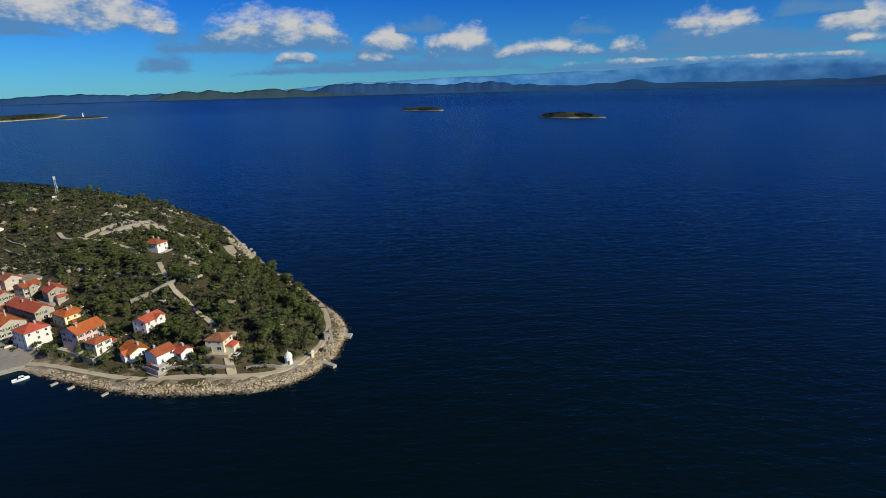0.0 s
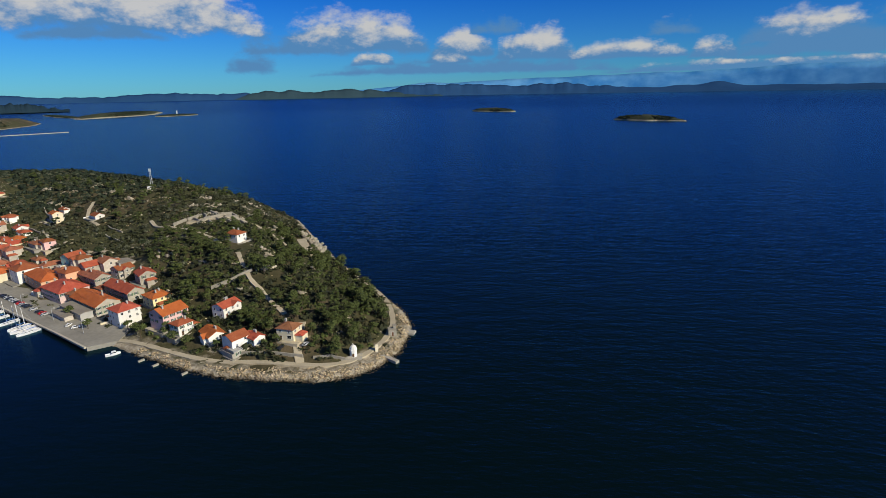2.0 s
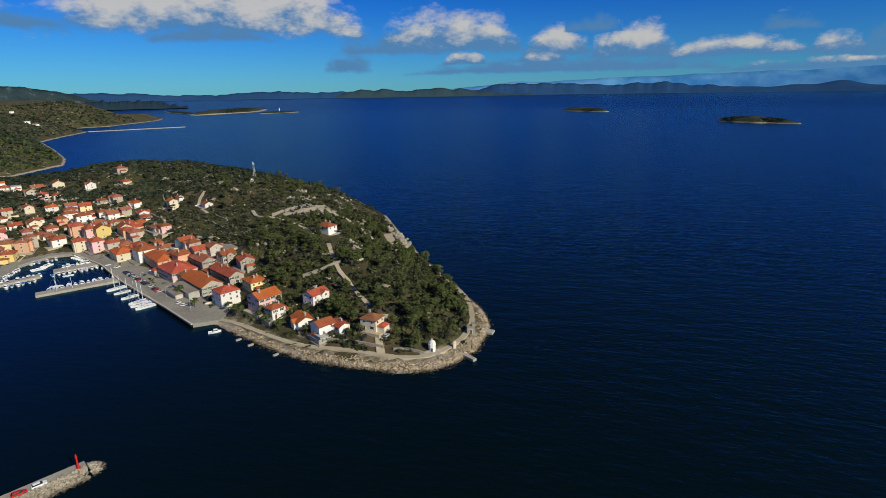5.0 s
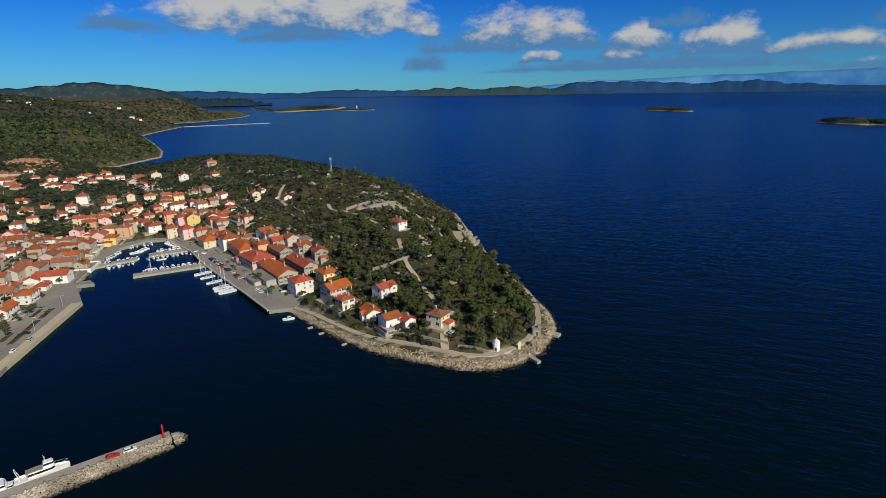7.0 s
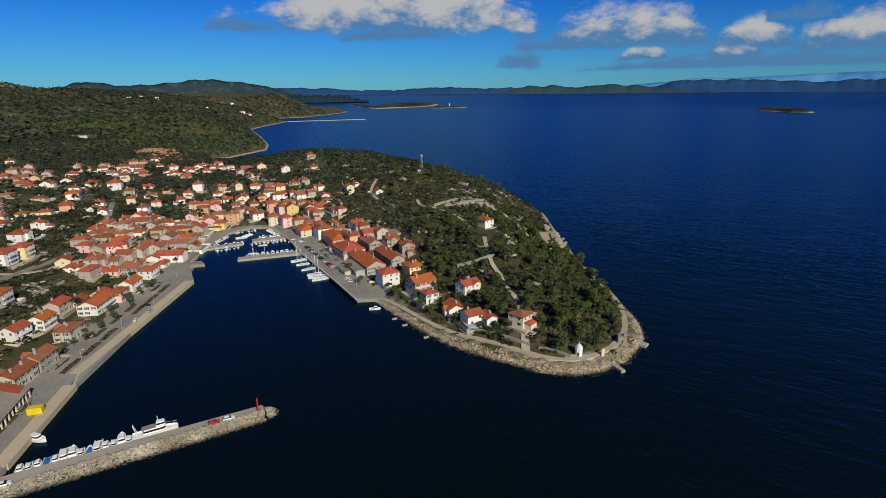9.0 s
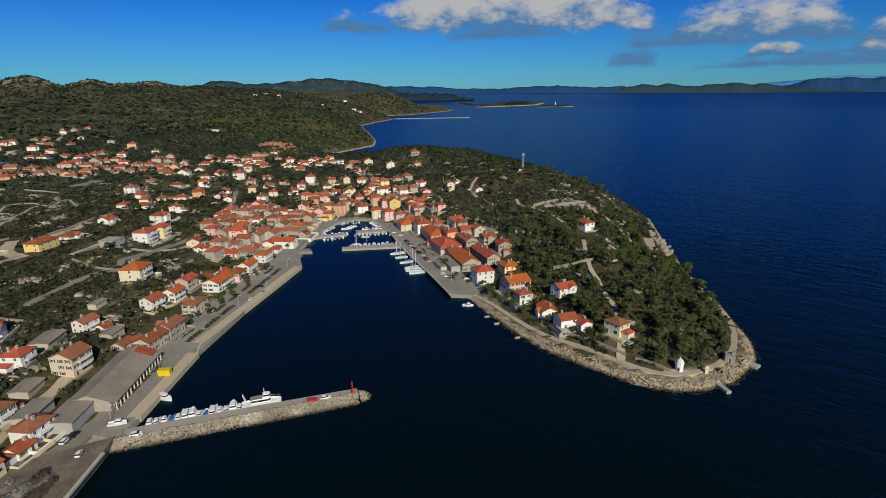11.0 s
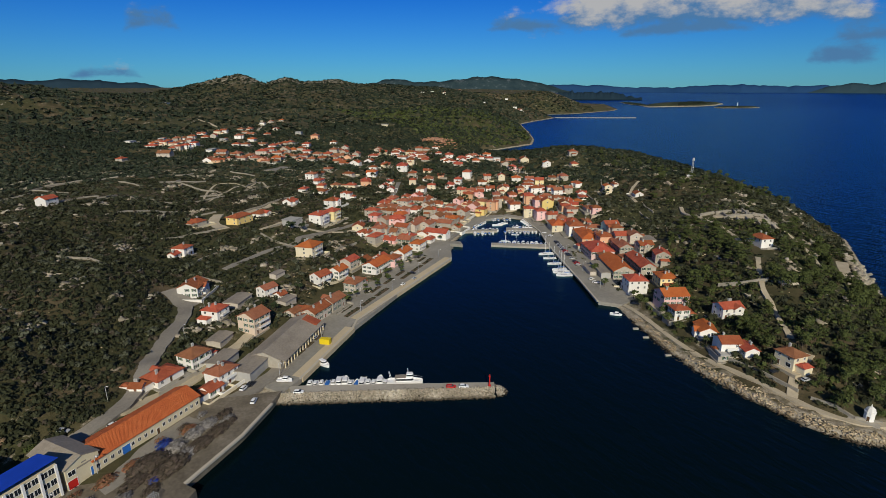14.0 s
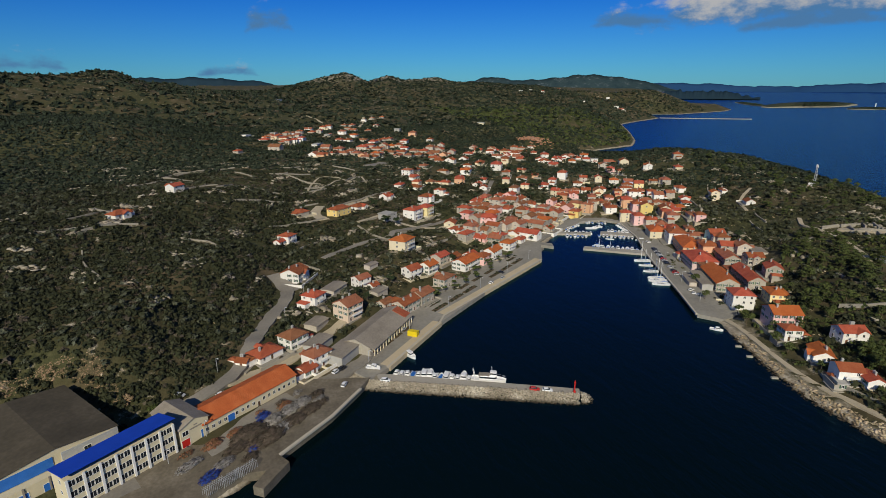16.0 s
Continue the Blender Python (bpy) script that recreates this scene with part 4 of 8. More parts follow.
SHUTTER_MESH = sh.mesh("shutter", [SHUTTER])
chim = Build()
chim.loft([[(-p, -q, z), (p, -q, z), (p, q, z), (-p, q, z)] for p, q, z in ((0.35, 0.3, -0.9), (0.35, 0.3, 1.0), (0.46, 0.4, 1.0), (0.46, 0.4, 1.16), (0.3, 0.25, 1.16), (0.26, 0.2, 1.4))])
CHIMNEY = chim.mesh("chimney", [WALLS["g"]])


def gable_roof(w, d, eave, rise, over=0.45, thick=0.2, off=0.0):
    b = Build()
    k = rise / (d / 2)
    x, y1, z1 = w / 2 + over * 0.7, d / 2 + over, eave - over * k
    section = [(-y1, z1), (0, eave + rise), (y1, z1), (y1, z1 + thick), (0, eave + rise + thick), (-y1, z1 + thick)]
    b.loft([[(sx, y, z) for y, z in section] for sx in (x, -x)])
    return b


def hip_roof(w, d, eave, rise, over=0.45, thick=0.16):
    b = Build()
    x, y, r = w / 2 + over, d / 2 + over, max(0.15, (w - d) / 2)
    pts = [(-x, -y, eave), (x, -y, eave), (x, y, eave), (-x, y, eave)]
    pts += [(px, py, eave + thick) for px, py, _ in pts] + [(-r, 0, eave + rise + thick), (r, 0, eave + rise + thick)]
    b.solid(pts, [(3, 2, 1, 0), (0, 1, 5, 4), (1, 2, 6, 5), (2, 3, 7, 6), (3, 0, 4, 7), (4, 5, 9, 8), (5, 6, 9), (6, 7, 8, 9), (7, 4, 8)])
    return b


COLOUR_WORDS = {"w": "white rendered", "c": "cream rendered", "p": "pink rendered", "p2": "pale pink rendered", "pb": "peach rendered", "y": "yellow rendered",
                "y2": "pale yellow rendered", "o": "ochre rendered", "s": "weathered stone", "g": "bare concrete", "m": "mint green rendered", "l": "lilac rendered"}
FOOTPRINTS = []
STOREY = 2.35
house_random = random.Random(4)


def house(x, y, w, d, storeys, look_code, deg, where="town slope"):
    """A town house: walls on a plinth, roof with chimney, door, and rows of windows on the sides not turned away from
    the camera.
    """
    kind, colour = look_code.split()
    bright, kind = kind.endswith("b"), kind[0]
    r = house_random
    if storeys == 2 and colour in "wcs" and math.hypot(x, y) > 330 and r.random() < 0.4:
        storeys = 1
    if w <= 14:
        k = 0.86 if math.hypot(x, y) < 330 else (0.93 if math.hypot(x, y) < 600 else 1.22)
        w, d = w * k, d * k
    cells = [(x + math.cos(radians(deg)) * a * w / 2 - math.sin(radians(deg)) * b * d / 2, y + math.sin(radians(deg)) * a * w / 2 + math.cos(radians(deg)) * b * d / 2) for a in (-1, 1) for b in (-1, 1)]
    zs = [height_at(*c) for c in cells]
    z = max(0.4 * height_at(x, y) + 0.1 * max(zs) + 0.5 * min(zs), 1.9)
    FOOTPRINTS.append((x, y, max(w, d) / 2 + 1.0))
    near = math.hypot(x, y) < 330
    top = storeys * STOREY + 0.1
    rise = min(w, d) / 2 * r.uniform(0.44, 0.56)
    root = new("house")
    root.matrix_world = turned(x, y, z, deg)
    storey_word = {1: "single-storey", 2: "two-storey", 3: "three-storey", 4: "four-storey"}[storeys]
    roof_word = {"h": "hipped red tile roof", "g": "gabled red tile roof", "f": "flat roof"}[kind]
    tagged(root, f"{storey_word} {COLOUR_WORDS[colour]} house, {roof_word}, {where}", "house", "houses of the town")
    walls = Build()
    hx, hy = w / 2, d / 2
    walls.box(-hx, hx, -hy, hy, -2.8, top)
    if kind == "g":
        for sx in (-1, 1):
            a = [(sx * hx, -hy, top), (sx * hx, hy, top), (sx * hx, 0, top + rise)]
            c = [(sx * (hx - 0.3), p[1], p[2]) for p in a]
            walls.solid(a + c, [(0, 1, 2), (5, 4, 3), (0, 3, 4, 1), (1, 4, 5, 2), (2, 5, 3, 0)])
    part("wall", walls, WALLS[colour], root)
    yard = Build()
    e = 1.3 if near else 2.2
    ex, ey = r.uniform(-1.5, 1.5), r.uniform(-1.5, 1.5)
    yard.loft([[(ex - hx - e, ey - hy - e, q), (ex + hx + e, ey - hy - e, q), (ex + hx + e, ey + hy + e, q), (ex - hx - e, ey + hy + e, q)] for q in (-3.0, r.uniform(-0.12, -0.02))])
    floor_mat = r.choice((CONCRETE, TRACK, STONEWALL, PAVING))
    if w < 15 and (where != "scrub slope" or y > 0):
        part("terrace", yard, floor_mat, root, "pale paved terrace")
    if r.random() < 0.55 and w < 15:
        ax, ay, ah = r.choice((-1, 1)) * (hx + 1.7), r.uniform(-0.2, 0.2) * d, STOREY
        ann = Build()
        ann.box(ax - 1.7, ax + 1.7, ay - d * 0.3, ay + d * 0.3, -2.5, ah)
        part("annex", ann, WALLS[colour], root, "low side annex")
        lean = Build()
        lean.solid([(ax - 2.0, ay - d * 0.3 - 0.3, ah), (ax + 2.0, ay - d * 0.3 - 0.3, ah), (ax + 2.0, ay + d * 0.3 + 0.3, ah), (ax - 2.0, ay + d * 0.3 + 0.3, ah), (ax, ay - d * 0.3 + 0.6, ah + 0.95), (ax, ay + d * 0.3 - 0.6, ah + 0.95)],
                   [(3, 2, 1, 0), (0, 1, 4), (1, 2, 5, 4), (2, 3, 5), (3, 0, 4, 5)])
        part("annex_roof", lean, ROOF, root, "clay tile annex roof")
    tiles = ROOF_OLD if r.random() < (0.55 if colour == "s" else 0.15) else (ROOF_ORANGE if r.random() < 0.12 else ROOF)
    if bright:
        tiles = ROOF_ORANGE
    if kind == "f":
        roof = Build()
        roof.box(-hx - 0.25, hx + 0.25, -hy - 0.25, hy + 0.25, top, top + 0.22), roof.box(-hx - 0.2, hx + 0.2, -hy - 0.2, -hy, top + 0.22, top + 0.6)
        roof.box(-hx - 0.2, hx + 0.2, hy, hy + 0.2, top + 0.22, top + 0.6)
        roof = part("roof", roof, WALLS["g"], root, "flat concrete roof with a low parapet")
    else:
        roof = part("roof", (gable_roof if kind == "g" else hip_roof)(w, d, top, rise), tiles, root, "clay tile roof")
        for _ in range(2 if near and r.random() < 0.45 else 1):
            c = part("chimney", CHIMNEY, None, roof, "rendered chimney stack")
            c.location = (r.uniform(-0.3, 0.3) * w, r.choice((-1, 1)) * d * 0.13, top + rise * 0.82)
    q = random.Random(int(abs(x) * 31 + abs(y) * 17))
    if kind != "f" and 7.5 < w < 15 and q.random() < 0.5:
        side, wx, half, out = q.choice((-1, 1)), q.uniform(-0.22, 0.22) * w, w * q.uniform(0.17, 0.24), d * q.uniform(0.12, 0.25)
        face, high, up = side * (hy + out), top * q.choice((1.0, 1.0, 0.8)), half * 0.55
        wing = Build()
        wing.loft([[(wx - half, yy, -2.8), (wx + half, yy, -2.8), (wx + half, yy, high), (wx, yy, high + up), (wx - half, yy, high)] for yy in (0.0, face)])
        part("wing", wing, WALLS[colour], root, "projecting gabled wing")
        cap = Build()
        section = [(wx - half - 0.35, high - 0.19), (wx, high + up), (wx + half + 0.35, high - 0.19), (wx + half + 0.35, high), (wx, high + up + 0.2), (wx - half - 0.35, high)]
        cap.loft([[(xx, yy, zz) for xx, zz in section] for yy in (0.0, face + side * 0.35)])
        part("wing_roof", cap, tiles, root, "clay tile roof of the wing")
        for level in range(int(high / STOREY)):
            o = part("window", WINDOW, None, root)
            o.matrix_basis = Matrix.Translation((wx, face, level * STOREY + 0.85)) @ Matrix.Rotation(0.0 if side < 0 else math.pi, 4, "Z")
    if w < 15 and (where != "scrub slope" or y > 0) and q.random() < 0.6:
        gw = Build()
        ux, uy = hx + e + q.uniform(0.3, 2.5), hy + e + q.uniform(0.3, 2.5)
        line = [(-ux, uy * q.choice((-1, 0.2))), (-ux, -uy), (ux, -uy), (ux, uy * q.choice((1, 0.1)))]
        gw.loft([[(px_ * m_, py_ * m_, zz) for zz, m_ in ((-3.0, 1.0), (0.75, 1.0), (0.75, 0.965), (-3.0, 0.965))] for px_, py_ in line])
        part("garden_wall", gw, q.choice((STONEWALL, CONCRETE, WALLS["c"], WALLS["w"])), root, "low pale garden wall")
    shape = WINDOW
    shutters = near and (colour in ("s", "o", "p", "p2", "y") or r.random() < 0.3)
    gap = 2.6 if near else (4.4 if math.hypot(x, y) < 600 else 5.5)
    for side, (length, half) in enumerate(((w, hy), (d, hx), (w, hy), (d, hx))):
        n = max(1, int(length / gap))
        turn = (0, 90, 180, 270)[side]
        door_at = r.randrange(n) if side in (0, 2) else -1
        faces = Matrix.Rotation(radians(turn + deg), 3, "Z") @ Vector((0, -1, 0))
        # Sides turned away from the camera stay without doors or windows.
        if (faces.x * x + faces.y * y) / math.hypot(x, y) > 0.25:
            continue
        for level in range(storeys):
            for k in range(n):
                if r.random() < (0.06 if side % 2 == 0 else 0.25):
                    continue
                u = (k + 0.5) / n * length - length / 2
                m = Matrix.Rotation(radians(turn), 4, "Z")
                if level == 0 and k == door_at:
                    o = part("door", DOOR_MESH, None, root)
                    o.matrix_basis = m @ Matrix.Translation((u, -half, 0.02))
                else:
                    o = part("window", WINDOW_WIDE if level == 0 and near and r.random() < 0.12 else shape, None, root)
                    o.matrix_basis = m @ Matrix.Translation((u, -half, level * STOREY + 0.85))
                    if shutters and o.data == WINDOW:
                        for sx in (-0.8, 0.8):
                            part("shutter", SHUTTER_MESH, None, o).location = (sx, -0.02, 0)
    if colour in ("w", "pb", "c", "y") and storeys >= 2 and near or storeys >= 3 and colour in ("w", "y2", "c", "pb"):
        for level in range(1, storeys):
            bal = Build()
            bw_, z0 = w * 0.55, level * STOREY + 0.1
            bal.loft([[(-bw_ / 2, y, z0), (bw_ / 2, y, z0), (bw_ / 2, y, z0 + h), (-bw_ / 2, y, z0 + h)] for y, h in ((-hy, 0.14), (-hy - 1.15, 0.14), (-hy - 1.15, 0.95), (-hy - 1.25, 0.95))])
            part("balcony", bal, FRAME, root, "white balcony with a solid parapet")
    return root


# x, y, length, depth, storeys, roof and wall code, turn
NORTH_QUAY = [
    (-169.5, 204.8, 11, 11, 3, "h w", 152), (-143.6, 198.6, 13.5, 11.5, 3, "gb p", 66), (-134.3, 192.3, 8, 7, 2, "h w", 66),
    (-195.9, 219.7, 26, 11, 2, "gb s", 152), (-223, 232.8, 20, 14, 2, "h p2", 154), (-247, 246.5, 25, 11, 2, "hb o", 150),
    (-265.5, 254, 12.5, 12, 3, "h w", 152), (-283, 253.5, 15, 11, 2, "hb c", 152), (-164.6, 221, 12, 10, 2, "hb y2", 150),
    (-183.1, 240.3, 11, 9, 2, "g s", 140), (-214.4, 253.7, 10, 8, 2, "g s", 150), (-221.1, 249.1, 8, 8, 2, "g s", 60),
    (-240.1, 260.4, 10, 8, 2, "g m", 70), (-236.2, 247.6, 6, 6, 2, "h s", 156), (-188.8, 230.8, 24, 8, 2, "g s", 152),
    (-215.7, 244, 22, 8, 2, "g s", 152),
]
NORTH_QUAY_B = [
    (-119.7, 203.5, 11, 8, 2, "g w", 70), (-118.0, 187.6, 11, 8, 1, "g w", 140),
    (-104.8, 181.6, 9, 8, 2, "g w", 60), (-98.4, 184.2, 8, 6, 1, "g w", 150), (-103.0, 176.6, 5, 4, 1, "f s", 150), (-85.0, 187.3, 8.6, 7.6, 2, "h c", 170),
    (-152.6, 279.1, 11, 8, 2, "h w", 160),
]
PENINSULA_SLOPE = [
    (-462.9, 394.3, 7, 6, 2, "g w", 150), (-432.3, 406, 12, 8, 2, "h c", 150), (-457.4, 426, 7, 7, 2, "h s", 150),
    (-498.8, 390, 10, 8, 2, "g c", 150), (-408.6, 326.7, 9, 8, 2, "g l", 60), (-392.7, 325.6, 9, 8, 2, "g y2", 60),
    (-391.7, 342.2, 9, 7, 2, "h s", 150), (-381.7, 345.9, 12, 8, 2, "h s", 150), (-361.9, 345.1, 9, 8, 2, "h w", 150),
    (-334.9, 364.5, 6, 6, 1, "g w", 150), (-324.9, 345.2, 8, 7, 3, "g c", 150), (-293.8, 347.4, 9, 7, 1, "g w", 150),
    (-359, 318.7, 9, 8, 2, "g w", 70), (-357.3, 329.5, 8, 7, 2, "g s", 70), (-343.9, 333.5, 9, 8, 2, "g w", 150),
    (-330.5, 322.9, 8, 7, 1, "h w", 150),
]
PENINSULA_SLOPE_B = [
    (-323.6, 298.2, 10, 8, 2, "g w", 60), (-280.6, 287.9, 8, 7, 2, "h p", 150),
]
HEAD_OF_HARBOUR = [
    (-325.8, 279.1, 9, 9, 3, "g y", 150), (-334.2, 277.1, 9, 8, 3, "h p", 156), (-349.2, 279.2, 12, 8, 3, "h o", 156),
    (-325.4, 260.9, 9, 8, 3, "h c", 156), (-312.2, 261.3, 10, 8, 3, "h p", 156), (-349.2, 263, 14, 8, 2, "h w", 156),
    (-363.5, 257, 9, 7, 3, "h s", 156), (-357.7, 247.9, 9, 8, 3, "h o", 127), (-351, 232.9, 9, 8, 2, "h y", 127),
    (-370.8, 246.4, 9, 8, 2, "h y2", 127), (-362.7, 233.3, 10, 8, 2, "g p", 127), (-373.7, 271.9, 8, 7, 2, "h c", 156),
    (-303.9, 265.2, 9, 8, 2, "h s", 156), (-296.8, 269.4, 10, 8, 2, "h s", 150), (-299.3, 280.3, 10, 8, 2, "h s", 150),
    (-282, 266.5, 11, 8, 2, "h p", 150),
]
HEAD_OF_HARBOUR_B = [
    (-277.2, 275.8, 9, 6, 1, "h s", 150), (-308.1, 282.6, 9, 7, 2, "h o", 150), (-394.6, 248.3, 9, 8, 2, "h o", 140),
    (-395.6, 259.7, 9, 8, 2, "g p", 60), (-415.6, 285.5, 9, 8, 2, "g w", 60), (-405.9, 295.6, 10, 8, 2, "h w", 150),
    (-425.8, 324.2, 9, 8, 2, "h w", 150), (-443.8, 318.4, 9, 7, 2, "g c", 150), (-463.6, 347.1, 10, 8, 2, "h p", 150),
    (-447.9, 347.9, 9, 7, 2, "h c", 150), (-493.9, 360, 8, 7, 2, "g s", 150), (-544.8, 403.9, 9, 7, 2, "g s", 60),
    (-446.8, 296.4, 10, 8, 2, "h w", 150), (-452.8, 307.2, 8, 7, 2, "g s", 60),
]
OLD_TOWN = [
    (-366.9, 219, 10, 8, 2, "h s", 127), (-349.5, 214.9, 12, 8, 2, "g s", 127), (-362.4, 210.9, 9, 7, 2, "h s", 127),
    (-352.5, 196, 9, 8, 2, "h s", 127), (-332.3, 194.9, 9, 8, 2, "h s", 127), (-335.4, 183.6, 11, 8, 2, "g s", 127),
    (-324.6, 184.3, 12, 8, 2, "g s", 37), (-319.8, 190.5, 9, 7, 2, "g s", 127), (-323.9, 169, 12, 8, 2, "g s", 127),
    (-324.5, 159, 14, 8, 2, "g s", 127), (-321.6, 148.8, 10, 8, 2, "g s", 37), (-312.4, 160.8, 9, 8, 2, "g w", 127),
    (-306.6, 167.4, 16, 8, 2, "g w", 37), (-380.8, 228.9, 9, 7, 2, "g p", 127), (-376.7, 235.4, 9, 8, 2, "g c", 127),
    (-405.1, 257.9, 9, 8, 2, "h o", 127),
]
OLD_TOWN_B = [
    (-411.5, 251.5, 8, 8, 2, "g c", 37), (-336.4, 150.9, 13, 9, 2, "h p", 60), (-338.4, 142.5, 9, 8, 2, "g s", 127),
    (-327.4, 133.2, 12, 7, 1, "g w", 140), (-336.1, 122, 10, 8, 2, "g c", 150), (-335.4, 168.5, 12, 8, 1, "h w", 140),
    (-358, 177.1, 10, 8, 1, "h w", 140), (-373.3, 203.9, 11, 8, 1, "h w", 140), (-400.7, 189.9, 10, 7, 1, "h w", 140),
    (-386.3, 163.4, 13, 9, 2, "h w", 140),
]
UPPER_TOWN = [
    (-613.6, 277.4, 10, 8, 2, "h w", 150), (-616.8, 298.7, 9, 8, 2, "h c", 150), (-567.7, 276.2, 12, 7, 2, "h c", 150),
    (-576.1, 299.5, 11, 7, 2, "h s", 150), (-559.9, 240.8, 12, 8, 2, "h c", 150), (-528.7, 246.7, 17, 11, 3, "h w", 150),
    (-501, 200.1, 14, 9, 2, "h w", 150), (-461.7, 177.1, 10, 8, 2, "h o", 150), (-468.6, 205, 8, 7, 1, "h w", 150),
    (-435.5, 190.8, 9, 7, 1, "g w", 150), (-487.6, 237.5, 9, 7, 2, "h s", 150), (-459.3, 224.8, 9, 7, 2, "h c", 150),
    (-473.8, 249.2, 13, 9, 2, "h w", 140), (-503.8, 265.1, 11, 8, 2, "h c", 140), (-479.7, 267.6, 9, 7, 1, "h o", 150),
    (-425.4, 216.6, 12, 8, 2, "h w", 140),
]
UPPER_TOWN_B = [
    (-439, 254.2, 11, 8, 2, "h w", 140), (-456.2, 274.1, 9, 8, 2, "h w", 140), (-469.3, 292.9, 12, 9, 3, "h w", 140),
    (-572.4, 325.1, 9, 7, 1, "g w", 150), (-595.3, 345.5, 10, 7, 2, "h w", 150), (-539.8, 323.4, 11, 7, 1, "h s", 150),
    (-566.2, 347.3, 10, 7, 1, "g w", 150), (-591.8, 372.4, 11, 7, 2, "g w", 150), (-560.1, 362.5, 10, 7, 1, "h w", 150),
    (-575.9, 378.7, 9, 7, 1, "h w", 150), (-567, 388.3, 9, 7, 1, "h w", 150), (-556.3, 391.4, 8, 7, 2, "f w", 150),
    (-648.8, 358.6, 9, 7, 1, "h w", 150), (-688.5, 285.9, 9, 8, 2, "g s", 150), (-720.5, 249.7, 9, 7, 1, "g s", 150),
    (-691.4, 376.5, 8, 7, 1, "h w", 150),
]
WEST_QUAY = [
    (-288.7, 143.5, 11, 8, 2, "h w", 127), (-300.5, 157.7, 7, 6, 1, "h w", 127), (-277.5, 127.7, 13, 8, 2, "g w", 127),
    (-269, 117.2, 10, 8, 2, "h p", 127), (-264.4, 105.1, 16, 9, 2, "g w", 127), (-277.3, 102, 10, 8, 1, "g w", 127),
    (-279.2, 113.6, 9, 7, 1, "g w", 127), (-272.3, 92.3, 11, 8, 2, "g s", 127), (-260.1, 81.3, 10, 8, 2, "g w", 127),
    (-254.1, 69.9, 10, 8, 2, "g w", 120),
]
WEST_ROW = [
    (-242.5, 84.1, 12, 8, 2, "h s", 127), (-225.1, 66.7, 12, 8, 2, "g s", 127), (-217.6, 56.7, 14, 8, 2, "g s", 127),
    (-215.2, 49.7, 8, 6, 1, "g s", 127), (-220.9, 47.2, 7, 6, 1, "g s", 127),
]
WEST_SLOPE = [
    (-257.2, 10.6, 13, 11, 2, "g w", 150), (-226.7, 16.3, 9, 9, 2, "h w", 135), (-212.1, 29.2, 11, 10, 3, "g pb", 127),
    (-187.5, -6.1, 12, 9, 1, "h w", 127), (-194.4, 4.6, 10, 9, 2, "h w", 127), (-242.7, 40.9, 9, 7, 2, "g w", 120),
    (-239.5, 46.2, 5, 5, 1, "g w", 120), (-179.4, 11.7, 10, 8, 2, "h w", 127), (-173.7, 7.4, 7, 6, 1, "g w", 127),
    (-182.3, -13.6, 5, 4, 1, "g w", 60), (-285.5, 73.6, 14, 12, 3, "h c", 135),
]
WEST_OUTER = [
    (-312.3, 11, 9, 9, 2, "h w", 140), (-306.9, 6.3, 6, 5, 1, "g w", 140), (-369.3, 24.3, 9, 8, 2, "h s", 130),
    (-364.6, 49.7, 15, 9, 2, "h y", 130), (-378.2, 65.9, 12, 9, 2, "h w", 130), (-404.2, 93, 9, 8, 1, "g w", 130),
    (-344.7, 79.4, 11, 9, 2, "f g", 130), (-353.8, 100.2, 12, 10, 3, "h w", 130), (-362.6, 112.5, 10, 9, 3, "h y2", 130),
    (-390.1, 121.8, 12, 9, 2, "h w", 130),
]
WEST_OUTER_B = [
    (-335.5, -77.5, 12, 8, 1, "h w", 140), (-414, -57.4, 10, 8, 2, "g w", 140),
]
VILLAGE = [
    (-689.1, -19.6, 9, 6, 1, "h s", 150), (-719.8, 25.4, 13, 9, 2, "g s", 60), (-827, 17.5, 9, 7, 1, "h w", 150),
    (-880.8, 26.6, 9, 7, 1, "h s", 150), (-828.4, 35.4, 10, 7, 2, "h w", 150), (-872.8, 49.3, 10, 7, 2, "h s", 150),
    (-877.1, 59.3, 10, 7, 2, "h w", 150), (-873.4, 69.1, 10, 7, 2, "h s", 150), (-767.4, 52.1, 10, 7, 2, "h w", 150),
    (-789.4, 64.7, 9, 7, 2, "h w", 150), (-759.9, 43.9, 9, 7, 2, "h s", 150), (-752.6, 81.5, 20, 8, 2, "f w", 150),
    (-760.3, 36.8, 8, 7, 2, "h s", 150), (-638.8, 64.6, 11, 8, 1, "g w", 150), (-633.8, 73, 11, 8, 1, "h o", 150),
    (-645.7, 90, 10, 8, 1, "h s", 150),
]
